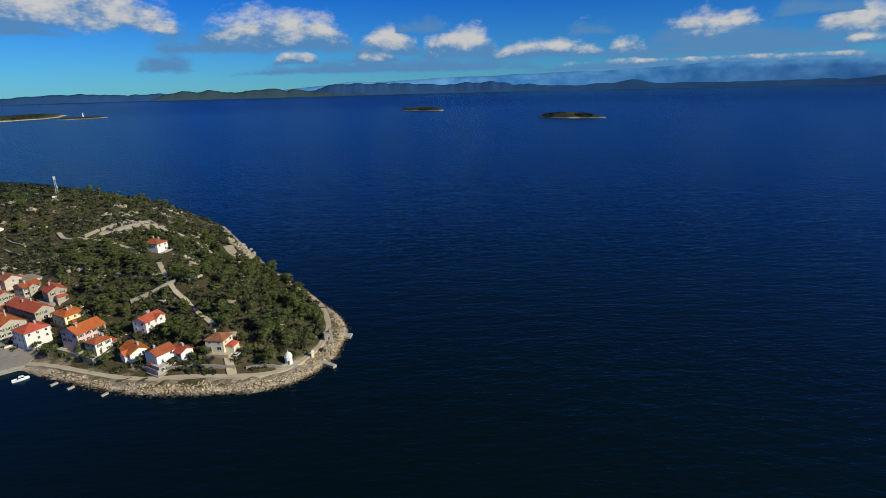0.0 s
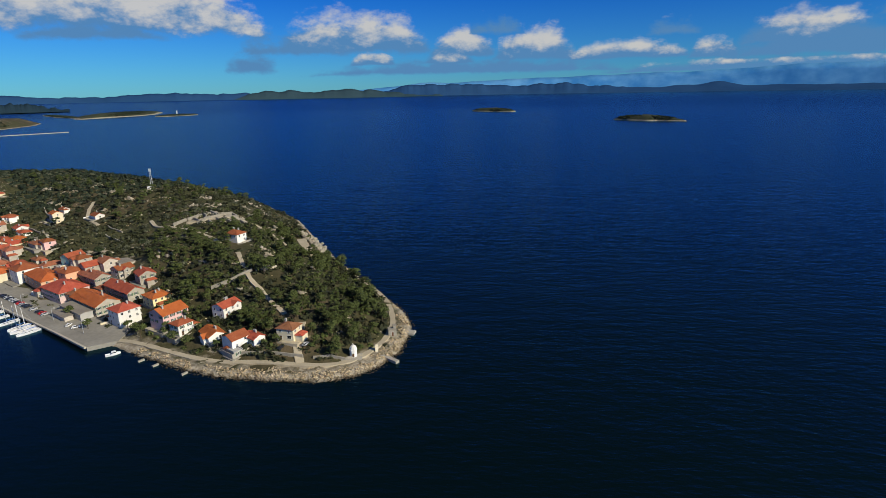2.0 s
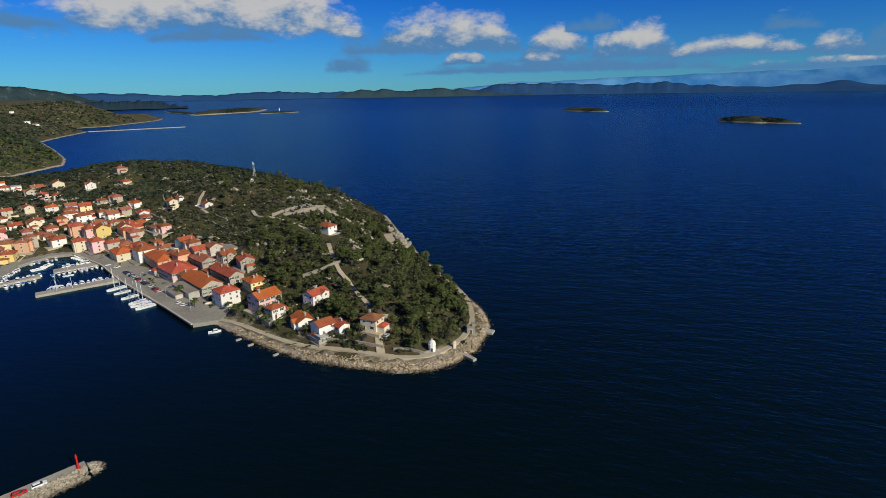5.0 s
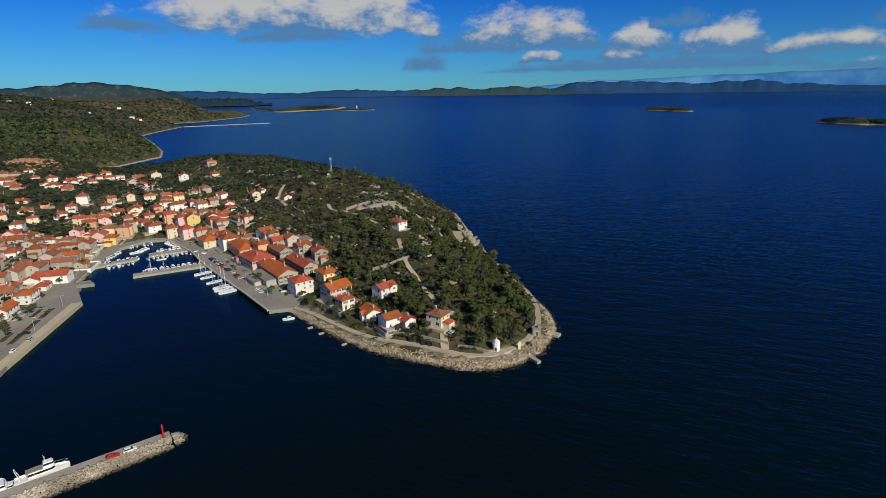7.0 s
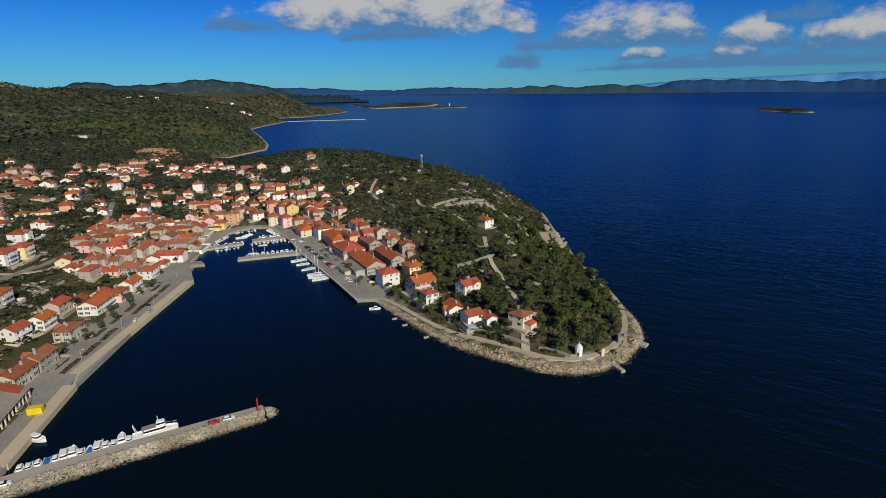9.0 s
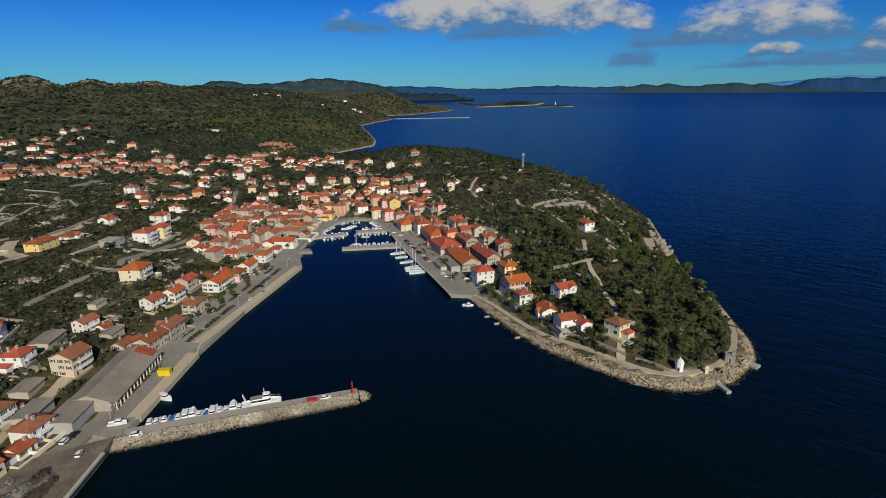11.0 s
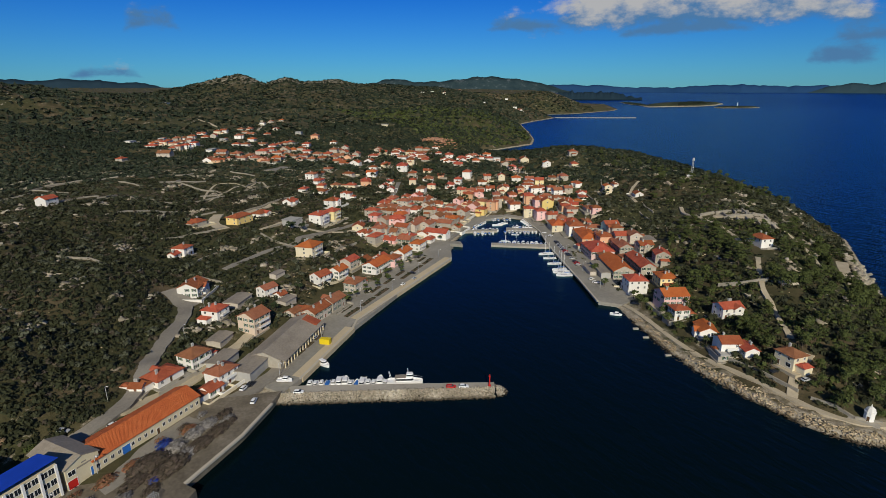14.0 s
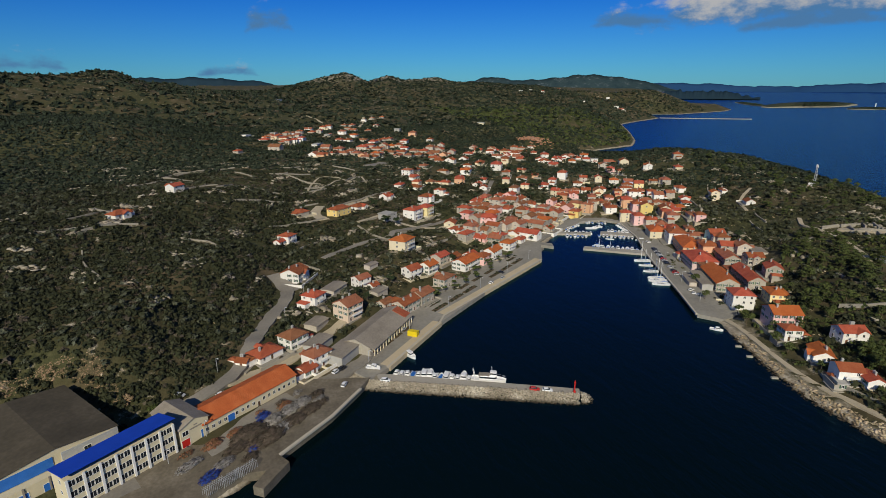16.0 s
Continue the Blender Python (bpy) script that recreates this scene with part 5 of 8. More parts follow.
VILLAGE_B = [
    (-667.7, 98.7, 10, 8, 1, "h s", 150), (-644.1, 100.9, 11, 8, 1, "h s", 150), (-653.6, 110.5, 10, 8, 1, "h s", 150),
    (-641.7, 114.5, 10, 8, 1, "h s", 150), (-848.9, 131, 9, 8, 2, "h w", 150), (-950.8, 158.7, 9, 8, 2, "h s", 150),
    (-981.5, 156.9, 9, 8, 1, "h s", 150), (-979.1, 170.8, 9, 8, 2, "h s", 150), (-822.1, 145.7, 9, 8, 1, "h w", 150),
    (-785.3, 117, 9, 8, 1, "h w", 150), (-769.6, 126.5, 9, 8, 1, "h w", 150), (-772.4, 150, 10, 8, 1, "h s", 150),
    (-743.4, 156.9, 10, 8, 1, "h w", 150), (-756.4, 167.6, 9, 7, 1, "h s", 150), (-765.4, 177.7, 9, 7, 1, "h s", 150),
    (-767.5, 186.3, 9, 7, 1, "h s", 150),
]
VILLAGE_C = [
    (-737.9, 200.7, 10, 8, 2, "h w", 150), (-618.8, 122.5, 10, 8, 1, "h s", 150), (-613.4, 128.9, 9, 8, 1, "h s", 150),
    (-640.3, 141.6, 9, 8, 1, "h s", 150), (-655.2, 152.8, 9, 8, 1, "h s", 150), (-647.5, 159, 10, 8, 1, "h s", 150),
    (-625.3, 161.3, 10, 8, 1, "h s", 150), (-654.7, 175, 10, 8, 1, "h s", 150), (-623.8, 174.4, 10, 8, 1, "h s", 150),
    (-665.4, 192.4, 10, 8, 1, "h s", 150), (-628.1, 188.2, 10, 8, 1, "h s", 150), (-664.2, 206.9, 10, 8, 1, "h s", 150),
    (-631.6, 203.5, 10, 8, 1, "h s", 150), (-606.8, 202.2, 10, 8, 1, "h s", 150), (-695.4, 230.3, 10, 8, 1, "h s", 150),
    (-579.2, 199.5, 10, 8, 1, "g w", 60),
]
VILLAGE_D = [
    (-797.9, 231, 10, 9, 2, "h o", 150), (-756.8, 245.4, 9, 7, 1, "h w", 150), (-679.8, 185.7, 9, 7, 1, "h w", 150),
    (-835, 217, 8, 7, 2, "f g", 150),
]
FAR_SLOPE = [
    (-1092.8, 215.5, 8, 7, 1, "f w", 150), (-1095.4, 232.7, 8, 7, 1, "g s", 150), (-1096.9, 253.4, 8, 7, 1, "h s", 150),
    (-959, 210.3, 8, 7, 1, "g w", 150), (-862.2, 175.1, 8, 7, 1, "h s", 150), (-841, 108.7, 8, 7, 1, "f g", 150),
    (-874.3, -10, 12, 7, 1, "f w", 150), (-903.6, 31.9, 8, 7, 1, "f w", 150), (-873.5, 377.1, 16, 12, 1, "f c", 150),
]
FAR_BAY = [
    (-1890.4, 1375.1, 14, 10, 2, "f w", 150), (-1846.9, 1363.6, 14, 10, 2, "h w", 150), (-1428, 1072.2, 14, 10, 2, "f w", 150),
    (-1848.9, 1330.2, 12, 9, 2, "h w", 150), (-1412.1, 1083.1, 12, 9, 2, "h w", 150), (-1619.7, 1103.2, 12, 9, 2, "h w", 150),
    (-1436.3, 956.7, 12, 9, 2, "f w", 150), (-1790.9, 1103.9, 12, 9, 2, "h w", 150), (-1635.8, 930.2, 12, 9, 2, "h w", 150),
    (-1448.7, 70.7, 22, 12, 1, "f w", 150),
]
for row in NORTH_QUAY:
    house(*row, "northern quay")
for row in NORTH_QUAY_B:
    house(*row, "northern quay")
for row in PENINSULA_SLOPE:
    house(*row, "green headland")
for row in PENINSULA_SLOPE_B:
    house(*row, "green headland")
for row in HEAD_OF_HARBOUR:
    house(*row, "harbour head")
for row in HEAD_OF_HARBOUR_B:
    house(*row, "harbour head")
for row in OLD_TOWN:
    house(*row, "old quarter")
for row in OLD_TOWN_B:
    house(*row, "old quarter")
for row in UPPER_TOWN:
    house(*row, "upper gardens")
for row in UPPER_TOWN_B:
    house(*row, "upper gardens")
for row in WEST_QUAY:
    house(*row, "western quay")
for row in WEST_ROW:
    house(*row, "western quay")
for row in WEST_SLOPE:
    house(*row, "western slope")
for row in WEST_OUTER:
    house(*row, "scrub slope")
for row in WEST_OUTER_B:
    house(*row, "scrub slope")
for row in VILLAGE:
    house(*row, "inland village")
for row in VILLAGE_B:
    house(*row, "inland village")
for row in VILLAGE_C:
    house(*row, "inland village")
for row in VILLAGE_D:
    house(*row, "inland village")
for row in FAR_SLOPE:
    house(*row, "distant hillside")
for row in FAR_BAY:
    house(*row, "distant hillside")
for az, far in ((56.9, 1980), (56.2, 2060), (55.2, 2180), (54.6, 2030), (53.9, 2140), (53.4, 1990), (52.9, 2080), (54.2, 1935), (55.6, 1950), (62.6, 1880), (61.6, 1960), (58.8, 2000), (60.4, 1820)):
    house(-math.sin(radians(az)) * far, math.cos(radians(az)) * far, 13, 10, 2, "h w" if far > 1990 else "f w", 150, "distant hillside")

# Further houses that close the gaps of the old quarter and the slopes behind it: corner points, grid turn, spacing, wall codes.
infill = random.Random(77)


def inside(x, y, poly):
    hit = False
    for (ax, ay), (bx, by) in zip(poly, poly[1:] + poly[:1]):
        if (ay > y) != (by > y) and x < (y - ay) / (by - ay) * (bx - ax) + ax:
            hit = not hit
    return hit


for poly, deg, gap, codes, most in (([(-288, 136), (-342, 222), (-395, 205), (-372, 150), (-318, 112)], 127, 10.5, "sssswsp", 26),
                                    ([(-352, 262), (-300, 272), (-262, 266), (-300, 302), (-395, 330), (-430, 262)], 152, 11.5, "sswwcpo", 20),
                                    ([(-400, 200), (-380, 130), (-480, 110), (-620, 240), (-640, 330), (-520, 330), (-440, 262)], 140, 19.0, "wwwcs", 26),
                                    ([(-600, 205), (-625, 110), (-660, 60), (-690, 80), (-700, 235), (-640, 250)], 150, 10.5, "ssso", 17),
                                    ([(-740, 20), (-800, 5), (-900, 20), (-990, 150), (-940, 180), (-850, 110), (-780, 90)], 150, 14.0, "sscw", 12),
                                    ([(-560, 255), (-640, 265), (-700, 330), (-690, 390), (-560, 395)], 150, 15.0, "wwccs", 12),
                                    ([(-205, 222), (-250, 240), (-262, 262), (-200, 248)], 156, 11.0, "sso", 7)):
    made = 0
    for _ in range(900):
        x, y = infill.uniform(min(p[0] for p in poly), max(p[0] for p in poly)), infill.uniform(min(p[1] for p in poly), max(p[1] for p in poly))
        if made < most and inside(x, y, poly) and all((x - fx) ** 2 + (y - fy) ** 2 > (gap * 0.5 + fr * 0.62) ** 2 for fx, fy, fr in FOOTPRINTS):
            house(x, y, infill.randint(8, 11), infill.randint(7, 8), infill.choice((1, 2, 2)), infill.choice("hhg") + " " + infill.choice(codes), deg + infill.choice((0, 90)) + infill.uniform(-6, 6), "hillside lanes")
            made += 1


# ---- harbour buildings ----
def along(p, deg, u, v):
    """Place u along and v to the left of a line through p with that direction."""
    c, s = math.cos(radians(deg)), math.sin(radians(deg))
    return p[0] + c * u - s * v, p[1] + s * u + c * v


def clear(x, y, w, d, deg):
    """Keeps plants off a rectangular building."""
    nu, nv = max(2, int(w / 3.5) + 1), max(2, int(d / 3.5) + 1)
    for a in range(nu):
        for c in range(nv):
            cx, cy = along((x, y), deg, w * (a / (nu - 1) - 0.5), d * (c / (nv - 1) - 0.5))
            FOOTPRINTS.append((cx, cy, 3.0))


def put(o, x, y, z, deg=0):
    o.matrix_basis = Matrix.Translation((x, y, z)) @ Matrix.Rotation(radians(deg), 4, "Z")
    return o


def factory():
    """Three-storey factory with pilasters, ranks of windows and a blue sheet roof."""
    w, d, top, z = 27.0, 7.5, 9.2, 2.7
    x, y = along((-133.9, -41.5), 127.5, -0.5, d / 2)
    root = new("factory_building")
    root.matrix_world = turned(x, y, z, 127.5 + 180)
    tagged(root, "cream three-storey factory with a bright blue sheet roof", "factory")
    clear(x, y, w, d, 127.5)
    b = Build()
    b.box(-w / 2, w / 2, -d / 2, d / 2, -2, top)
    part("wall", b, CREAM, root)
    r = Build()
    section = [(-d / 2 - 0.5, top), (d / 2 + 0.5, top + 1.5), (d / 2 + 0.5, top + 1.7), (-d / 2 - 0.5, top + 0.2)]
    r.loft([[(sx, yy, zz) for yy, zz in section] for sx in (w / 2 + 0.5, -w / 2 - 0.5)])
    part("roof", r, BLUE_METAL, root, "bright blue sheet metal roof")
    n = 7
    pil = Build()
    pil.box(-0.28, 0.28, -0.32, 0.0, -1, top)
    pil = pil.mesh("pilaster", [FRAME])
    for k in range(n + 1):
        put(part("pilaster", pil, None, root), -w / 2 + 0.3 + k * (w - 0.6) / n, d / 2, 0, 180)
        if k < n:
            for level in range(3):
                for h in (-0.82, 0.82):
                    put(part("window", FACTORY_WINDOW, None, root), -w / 2 + 0.3 + (k + 0.5) * (w - 0.6) / n + h, d / 2, level * 3.0 + 1.0, 180)
    for level in range(3):
        put(part("window", WINDOW, None, root), -w / 2, 0.8, level * 3.0 + 1.1, 270)
        put(part("window", WINDOW, None, root), w / 2, 0.8, level * 3.0 + 1.1, 90)


# The factory's front faces the water.
factory()


def shed(name, x, y, w, d, deg, eave, rise, wall, roof_mat, label, z=None, over=0.4):
    """A long gabled shed; returns its root and whether points lie on it."""
    z = height_at(x, y) if z is None else z
    root = new(name)
    root.matrix_world = turned(x, y, z, deg)
    tagged(root, label, "shed" if "shed" in name else "warehouse")
    clear(x, y, w, d, deg)
    b = Build()
    hx, hy = w / 2, d / 2
    section = [(-hy, -3), (hy, -3), (hy, eave), (0, eave + rise), (-hy, eave)]
    b.loft([[(sx, yy, zz) for yy, zz in section] for sx in (-hx, hx)])
    part("wall", b, wall, root)
    part("roof", gable_roof(w, d, eave, rise, over, 0.18), roof_mat, root, "long pitched roof")
    return root


hall = shed("warehouse", -154.3, -68.6, 35.5, 29.6, 35, 7.8, 1.6, CREAM, DARK_ROOF, "large cream warehouse with a wide dark felt roof", 2.7, 0.3)
band = Build()
band.box(17.75, 17.95, -14.8, -1.0, 4.6, 7.6)
part("cladding_band", band, BLUE, hall, "blue corrugated cladding band")
band = Build()
band.box(17.75, 17.95, 1.0, 14.8, 4.6, 7.6)
part("cladding_band", band, STEEL, hall, "pale grey corrugated cladding band")
low = Build()
low.box(17.75, 20.5, -14.8, 14.4, -2, 4.4)
part("lean_to", low, CREAM, hall, "low cream lean-to along the front")
for k in range(6):
    col = Build()
    col.box(20.5, 20.8, -14.6 + k * 5.6, -14.2 + k * 5.6, -1, 4.5)
    part("pilaster", col, GREY_ROOF, hall)
for v in (-9, -3.5):
    put(part("gate", GATE_BLUE, None, hall), 20.5, v, 0.0, 90)
put(part("window", WINDOW_WIDE, None, hall), 17.96, 7.0, 4.9, 90)

connector = shed("warehouse", -151.0, -31.0, 15.0, 8.6, 36, 6.2, 1.6, CREAM, GREY_ROOF, "cream gabled workshop between the factory and the orange-roofed hall", 2.7)
sign = Build()
sign.box(-1.9, 1.9, -0.03, 0.0, 0, 0.45)
put(part("sign_bar", sign, GREY_ROOF, connector, "dark lettering bar of a wall sign"), 7.5, 0.4, 4.6, 90)
sign = Build()
sign.box(-0.6, 0.6, -0.03, 0.0, 0, 0.35)
put(part("sign_bar", sign, GREY_ROOF, connector, "small dark emblem bar"), 7.5, 0.4, 5.5, 90)
put(part("gate", GATE_RED, None, connector), 7.5, -3.0, 0, 90)
put(part("gate", GATE_BLUE, None, connector), 7.5, 2.9, 0, 90)
put(part("window", WINDOW_WIDE, None, connector), 7.5, -2.8, 3.6, 90)

orange = shed("warehouse", -160.6, -13.8, 34.5, 10.6, 126, 4.2, 2.1, CREAM, ROOF_ORANGE, "long cream warehouse with a bright orange tile roof", 2.7)
for k in range(17):
    if k in (4, 9):
        put(part("gate", GATE_BLUE if k == 4 else DOOR_MESH, None, orange), -16.0 + k * 2.0, -5.3, 0, 0)
    else:
        put(part("window", WINDOW, None, orange), -16.0 + k * 2.0, -5.3, 1.5, 0)
for v in (-2.4, 0, 2.4):
    put(part("window", WINDOW, None, orange), 17.25, v, 1.5, 90)

grey = shed("warehouse", -196.9, 38.2, 35.0, 13.4, 138.7, 3.4, 2.5, WALLS["s"], GREY_ROOF, "long low stone warehouse with a grey sheet roof and arcade")
for k in range(15):
    col = Build()
    col.box(-0.22, 0.22, -1.6, -1.2, -1, 3.1)
    put(part("column", col, CREAM, grey), -16.6 + k * 2.37, -6.7, 0)
lean = Build()
lean.solid([(-17.3, -8.6, 2.95), (17.3, -8.6, 2.95), (17.3, -6.6, 3.4), (-17.3, -6.6, 3.4), (-17.3, -8.6, 3.1), (17.3, -8.6, 3.1), (17.3, -6.6, 3.55), (-17.3, -6.6, 3.55)],
           [(3, 2, 1, 0), (4, 5, 6, 7), (0, 1, 5, 4), (1, 2, 6, 5), (2, 3, 7, 6), (3, 0, 4, 7)])
part("arcade_roof", lean, GREY_ROOF, grey, "shallow sheet roof over the arcade")
for k in range(7):
    put(part("door", DOOR_MESH, None, grey), -15 + k * 5, -6.7, 0.02)
cap = Build()
cap.solid([(12.5, -7.0, 3.55), (17.6, -7.0, 3.55), (17.6, -0.8, 5.83), (12.5, -0.8, 5.83), (12.5, -7.0, 3.7), (17.6, -7.0, 3.7), (17.6, -0.8, 5.98), (12.5, -0.8, 5.98)],
          [(3, 2, 1, 0), (4, 5, 6, 7), (0, 1, 5, 4), (1, 2, 6, 5), (2, 3, 7, 6), (3, 0, 4, 7)])
part("tile_patch", cap, ROOF, grey, "red clay tiles over the end bay")
flat_shed = shed("shed", -181.5, 21.5, 13, 8, 138, 3.4, 0.3, WALLS["g"], GREY_ROOF, "low grey flat-roofed shed beside the warehouse")
shed("shed", -199.5, 211.6, 21, 5.4, 152, 3.7, 0.35, WALLS["g"], GREY_ROOF, "low grey flat-roofed shed against the quay buildings")
shed("shed", -203.0, 207.3, 13, 3.6, 152, 2.7, 0.25, WALLS["s"], GREY_ROOF, "low open-fronted awning roof on the quay")
flat_shed = shed("shed", -190.5, 13.5, 11, 6, 138, 3.0, 0.3, WALLS["g"], GREY_ROOF, "low grey flat-roofed shed on the lane")
for sx, sy, sw, sd_, sdeg in ((-238, 27, 12, 7, 140), (-208, 15, 9, 6, 140), (-232, 47, 8, 5, 130), (-206, 256, 10, 7, 150), (-262, 50, 7, 4, 130)):
    shed("shed", sx, sy, sw, sd_, sdeg, 2.1, 0.4, WALLS["s"], GREY_ROOF, "low grey shed with a shallow sheet roof")


# ---- headland landmarks ----
def chapel(x, y):
    z = height_at(x, y)
    root = new("chapel")
    root.matrix_world = turned(x, y, z, 12) @ Matrix.Scale(0.84, 4)
    tagged(root, "small white octagonal chapel with a dome", "chapel")
    FOOTPRINTS.append((x, y, 6))
    b = Build()
    octagon = lambda r: [(r * math.cos(math.pi / 8 + k * math.pi / 4), r * math.sin(math.pi / 8 + k * math.pi / 4)) for k in range(8)]  # noqa: E731
    b.loft([[(p, q, h) for p, q in octagon(r)] for r, h in ((1.75, -1), (1.75, 3.4), (1.95, 3.45), (1.95, 3.7), (1.7, 3.75))])
    part("wall", b, WALLS["w"], root)
    b = Build()
    b.loft([[(p, q, h) for p, q in octagon(r)] for r, h in ((1.7, 3.75), (1.55, 4.4), (1.2, 5.0), (0.7, 5.4), (0.25, 5.6), (0.2, 6.1), (0.05, 6.5))])
    part("dome", b, WALLS["w"], root, "white cupola with a finial")
    put(part("door", DOOR_MESH, None, root), 0, -1.62, 0.02)
    b = Build()
    b.box(-5.5, 4.0, -3.6, 2.6, -2.5, -0.02)
    part("terrace", b, CONCRETE, root, "pale stone terrace")


chapel(-57.5, 181.5)
hut_z = height_at(-46.5, 201.5)
hut = new("stone_hut")
hut.matrix_world = turned(-46.5, 201.5, hut_z, 20)
tagged(hut, "small roofless stone watch hut beside the footpath", "hut")
FOOTPRINTS.append((-46.5, 201.5, 4))
b = Build()
b.loft([[(p * 1.7, q * 1.7, h) for p, q in ((-1, -1), (1, -1), (1, 1), (-1, 1))] for h in (-2, 2.9)])
part("wall", b, STONEWALL, hut)
put(part("door", DOOR_MESH, None, hut), 0, -1.7, 0.02)
b = Build()
b.box(0.5, 1.7, -0.2, 1.7, 2.9, 4.0)
part("turret", b, STONEWALL, hut)
b = Build()
b.loft([[(p * s_, q * s_, h) for p, q in ((-1, -1), (1, -1), (1, 1), (-1, 1))] for s_, h in ((0.55, -1), (0.55, 2.4), (0.7, 2.45), (0.7, 2.6), (0.3, 3.0))])
thing("stone_pillar", b, WALLS["c"], turned(-49.8, 187.0, height_at(-49.8, 187), 25), "pale stone pillar at the head of a landing", "pillar")
b = Build()
b.prism([(-50.6, 186.2), (-49.4, 187.6), (-39.6, 181.4), (-40.7, 180.0)][::-1], -2, 1.1)
thing("landing", b, CONCRETE, Matrix.Identity(4), "narrow concrete landing running into the sea", "landing", kind="structure")
b = Build()
b.prism([(-46, 206), (-45, 209.5), (-37.5, 208.5), (-38, 205)][::-1], -2, 0.9)
thing("landing", b, CONCRETE, Matrix.Identity(4), "short concrete landing below the hut", "landing", kind="structure")
for lx, ly, ldeg in ((-141, 174, 60), (-133, 171, 60), (-118, 166, 65)):
    b = Build()
    b.box(-1.2, 1.2, -0.45, 0.45, -2, 0.6)
    thing("landing", b, CONCRETE, turned(lx, ly, 0, ldeg), "small concrete boat landing on the rocks", "landing", kind="structure")


def mast(x, y):
    """Lattice mast with antennas and an equipment cabin."""
    z = height_at(x, y)
    root = new("radio_mast")
    root.matrix_world = turned(x, y, z, 20)
    tagged(root, "grey lattice radio mast with antennas and a white cabin", "mast")
    FOOTPRINTS.append((x, y, 4))
    high, w0, w1 = 17.0, 0.8, 0.35
    legs = [(-1, -1), (1, -1), (1, 1), (-1, 1)]
    for p, q in legs:
        b = Build()
        b.tube((p * w0, q * w0, -0.5), (p * w1, q * w1, high), 0.11, 0.09, 6)
        part("leg", b, STEEL, root)
    for k in range(7):
        u0, u1 = k / 7, (k + 1) / 7
        for i in range(4):
            (p, q), (r_, s_) = legs[i], legs[(i + 1) % 4]
            a, c = w0 + (w1 - w0) * u0, w0 + (w1 - w0) * u1
            b = Build()
            b.tube((p * a, q * a, u0 * high), (r_ * c, s_ * c, u1 * high), 0.05, 0.05, 4)
            part("brace", b, STEEL, root)
    for k in range(3):
        t = k * 2.094
        b = Build()
        b.box(0.55, 0.85, -0.18, 0.18, high - 2.2, high + 0.3)
        o = part("antenna", b, WHITE, root, "white panel antenna")
        o.rotation_euler[2] = t
    b = Build()
    b.tube((0.6, 0, 9.0), (0.95, 0, 9.0), 0.55, 0.55, 12)
    part("dish", b, WHITE, root, "white round dish")
    b = Build()
    b.box(-3.6, -1.2, -1.2, 1.2, -1, 2.3)
    part("cabin", b, WHITE, root, "white equipment cabin")


mast(-296.7, 416.8)


def beacon(x, y):
    root = new("harbour_light")
    root.matrix_world = turned(x, y, 1.9, 0) @ Matrix.Scale(0.78, 4)
    tagged(root, "red harbour light column at the breakwater's head", "beacon")
    b = Build()
    b.loft([[(r * math.cos(k * 0.7854), r * math.sin(k * 0.7854), h) for k in range(8)] for r, h in ((0.7, -0.3), (0.7, 0.5), (0.34, 0.6), (0.26, 4.6))])
    part("column", b, RED, root)
    b = Build()
    b.loft([[(r * math.cos(k * 0.7854), r * math.sin(k * 0.7854), h) for k in range(8)] for r, h in ((0.5, 4.6), (0.5, 4.75), (0.22, 4.8), (0.22, 5.5), (0.05, 5.9))])
    part("lantern", b, RED, root)


FOOTPRINTS.append((-147.5, 272, 8)), FOOTPRINTS.append((-142, 264, 5))
beacon(-131.9, 91.4)
b = Build()
b.loft([[(r * math.cos(k * 0.628), r * math.sin(k * 0.628), h) for k in range(10)] for r, h in ((2.6, 0), (1.9, 14), (2.5, 14.3), (2.5, 15), (1.5, 15.2), (1.4, 17.5), (0.3, 19))])
thing("lighthouse", b, WHITE, turned(-1650, 2600, 8, 0), "white lighthouse tower on a low islet", "lighthouse")


def wall_run(name, pts, high, thick, mat, label, group=""):
    """A low free-standing wall that follows the ground."""
    for (ax, ay), (bx, by) in zip(pts, pts[1:]):
        n = max(1, int(math.hypot(bx - ax, by - ay) / 4))
        d = Vector((bx - ax, by - ay)).normalized()
        sx, sy = -d.y * thick / 2, d.x * thick / 2
        rings = []
        for k in range(n + 1):
            px, py = ax + (bx - ax) * k / n, ay + (by - ay) * k / n
            z = height_at(px, py)
            h = z + high * (1 + 0.08 * math.sin(k * 2.3 + px))
            rings.append([(px - sx, py - sy, z - 1), (px + sx, py + sy, z - 1), (px + sx, py + sy, h), (px - sx, py - sy, h)])
        b = Build()
        b.loft(rings)
        thing(name, b, mat, Matrix.Identity(4), label, "wall", group)


WALL_LABEL = "low dry stone wall of pale limestone"
wall_run("stone_wall", [(-104, 176.5), (-90, 177.5), (-76, 177)], 1.2, 0.6, STONEWALL, "pale garden wall along the waterside path")
wall_run("stone_wall", [(-72, 177), (-66, 178.6), (-60, 178.5), (-54.5, 183.2)], 0.9, 0.6, STONEWALL, "pale parapet wall round the chapel terrace")
wall_run("stone_wall", [(-137, 222), (-129, 226), (-121, 232), (-124, 238)], 1.6, 0.7, STONEWALL, WALL_LABEL, "field walls")
wall_run("stone_wall", [(-212, 312), (-206, 322), (-196, 332)], 1.2, 0.8, STONEWALL, WALL_LABEL, "walls of the ruins")
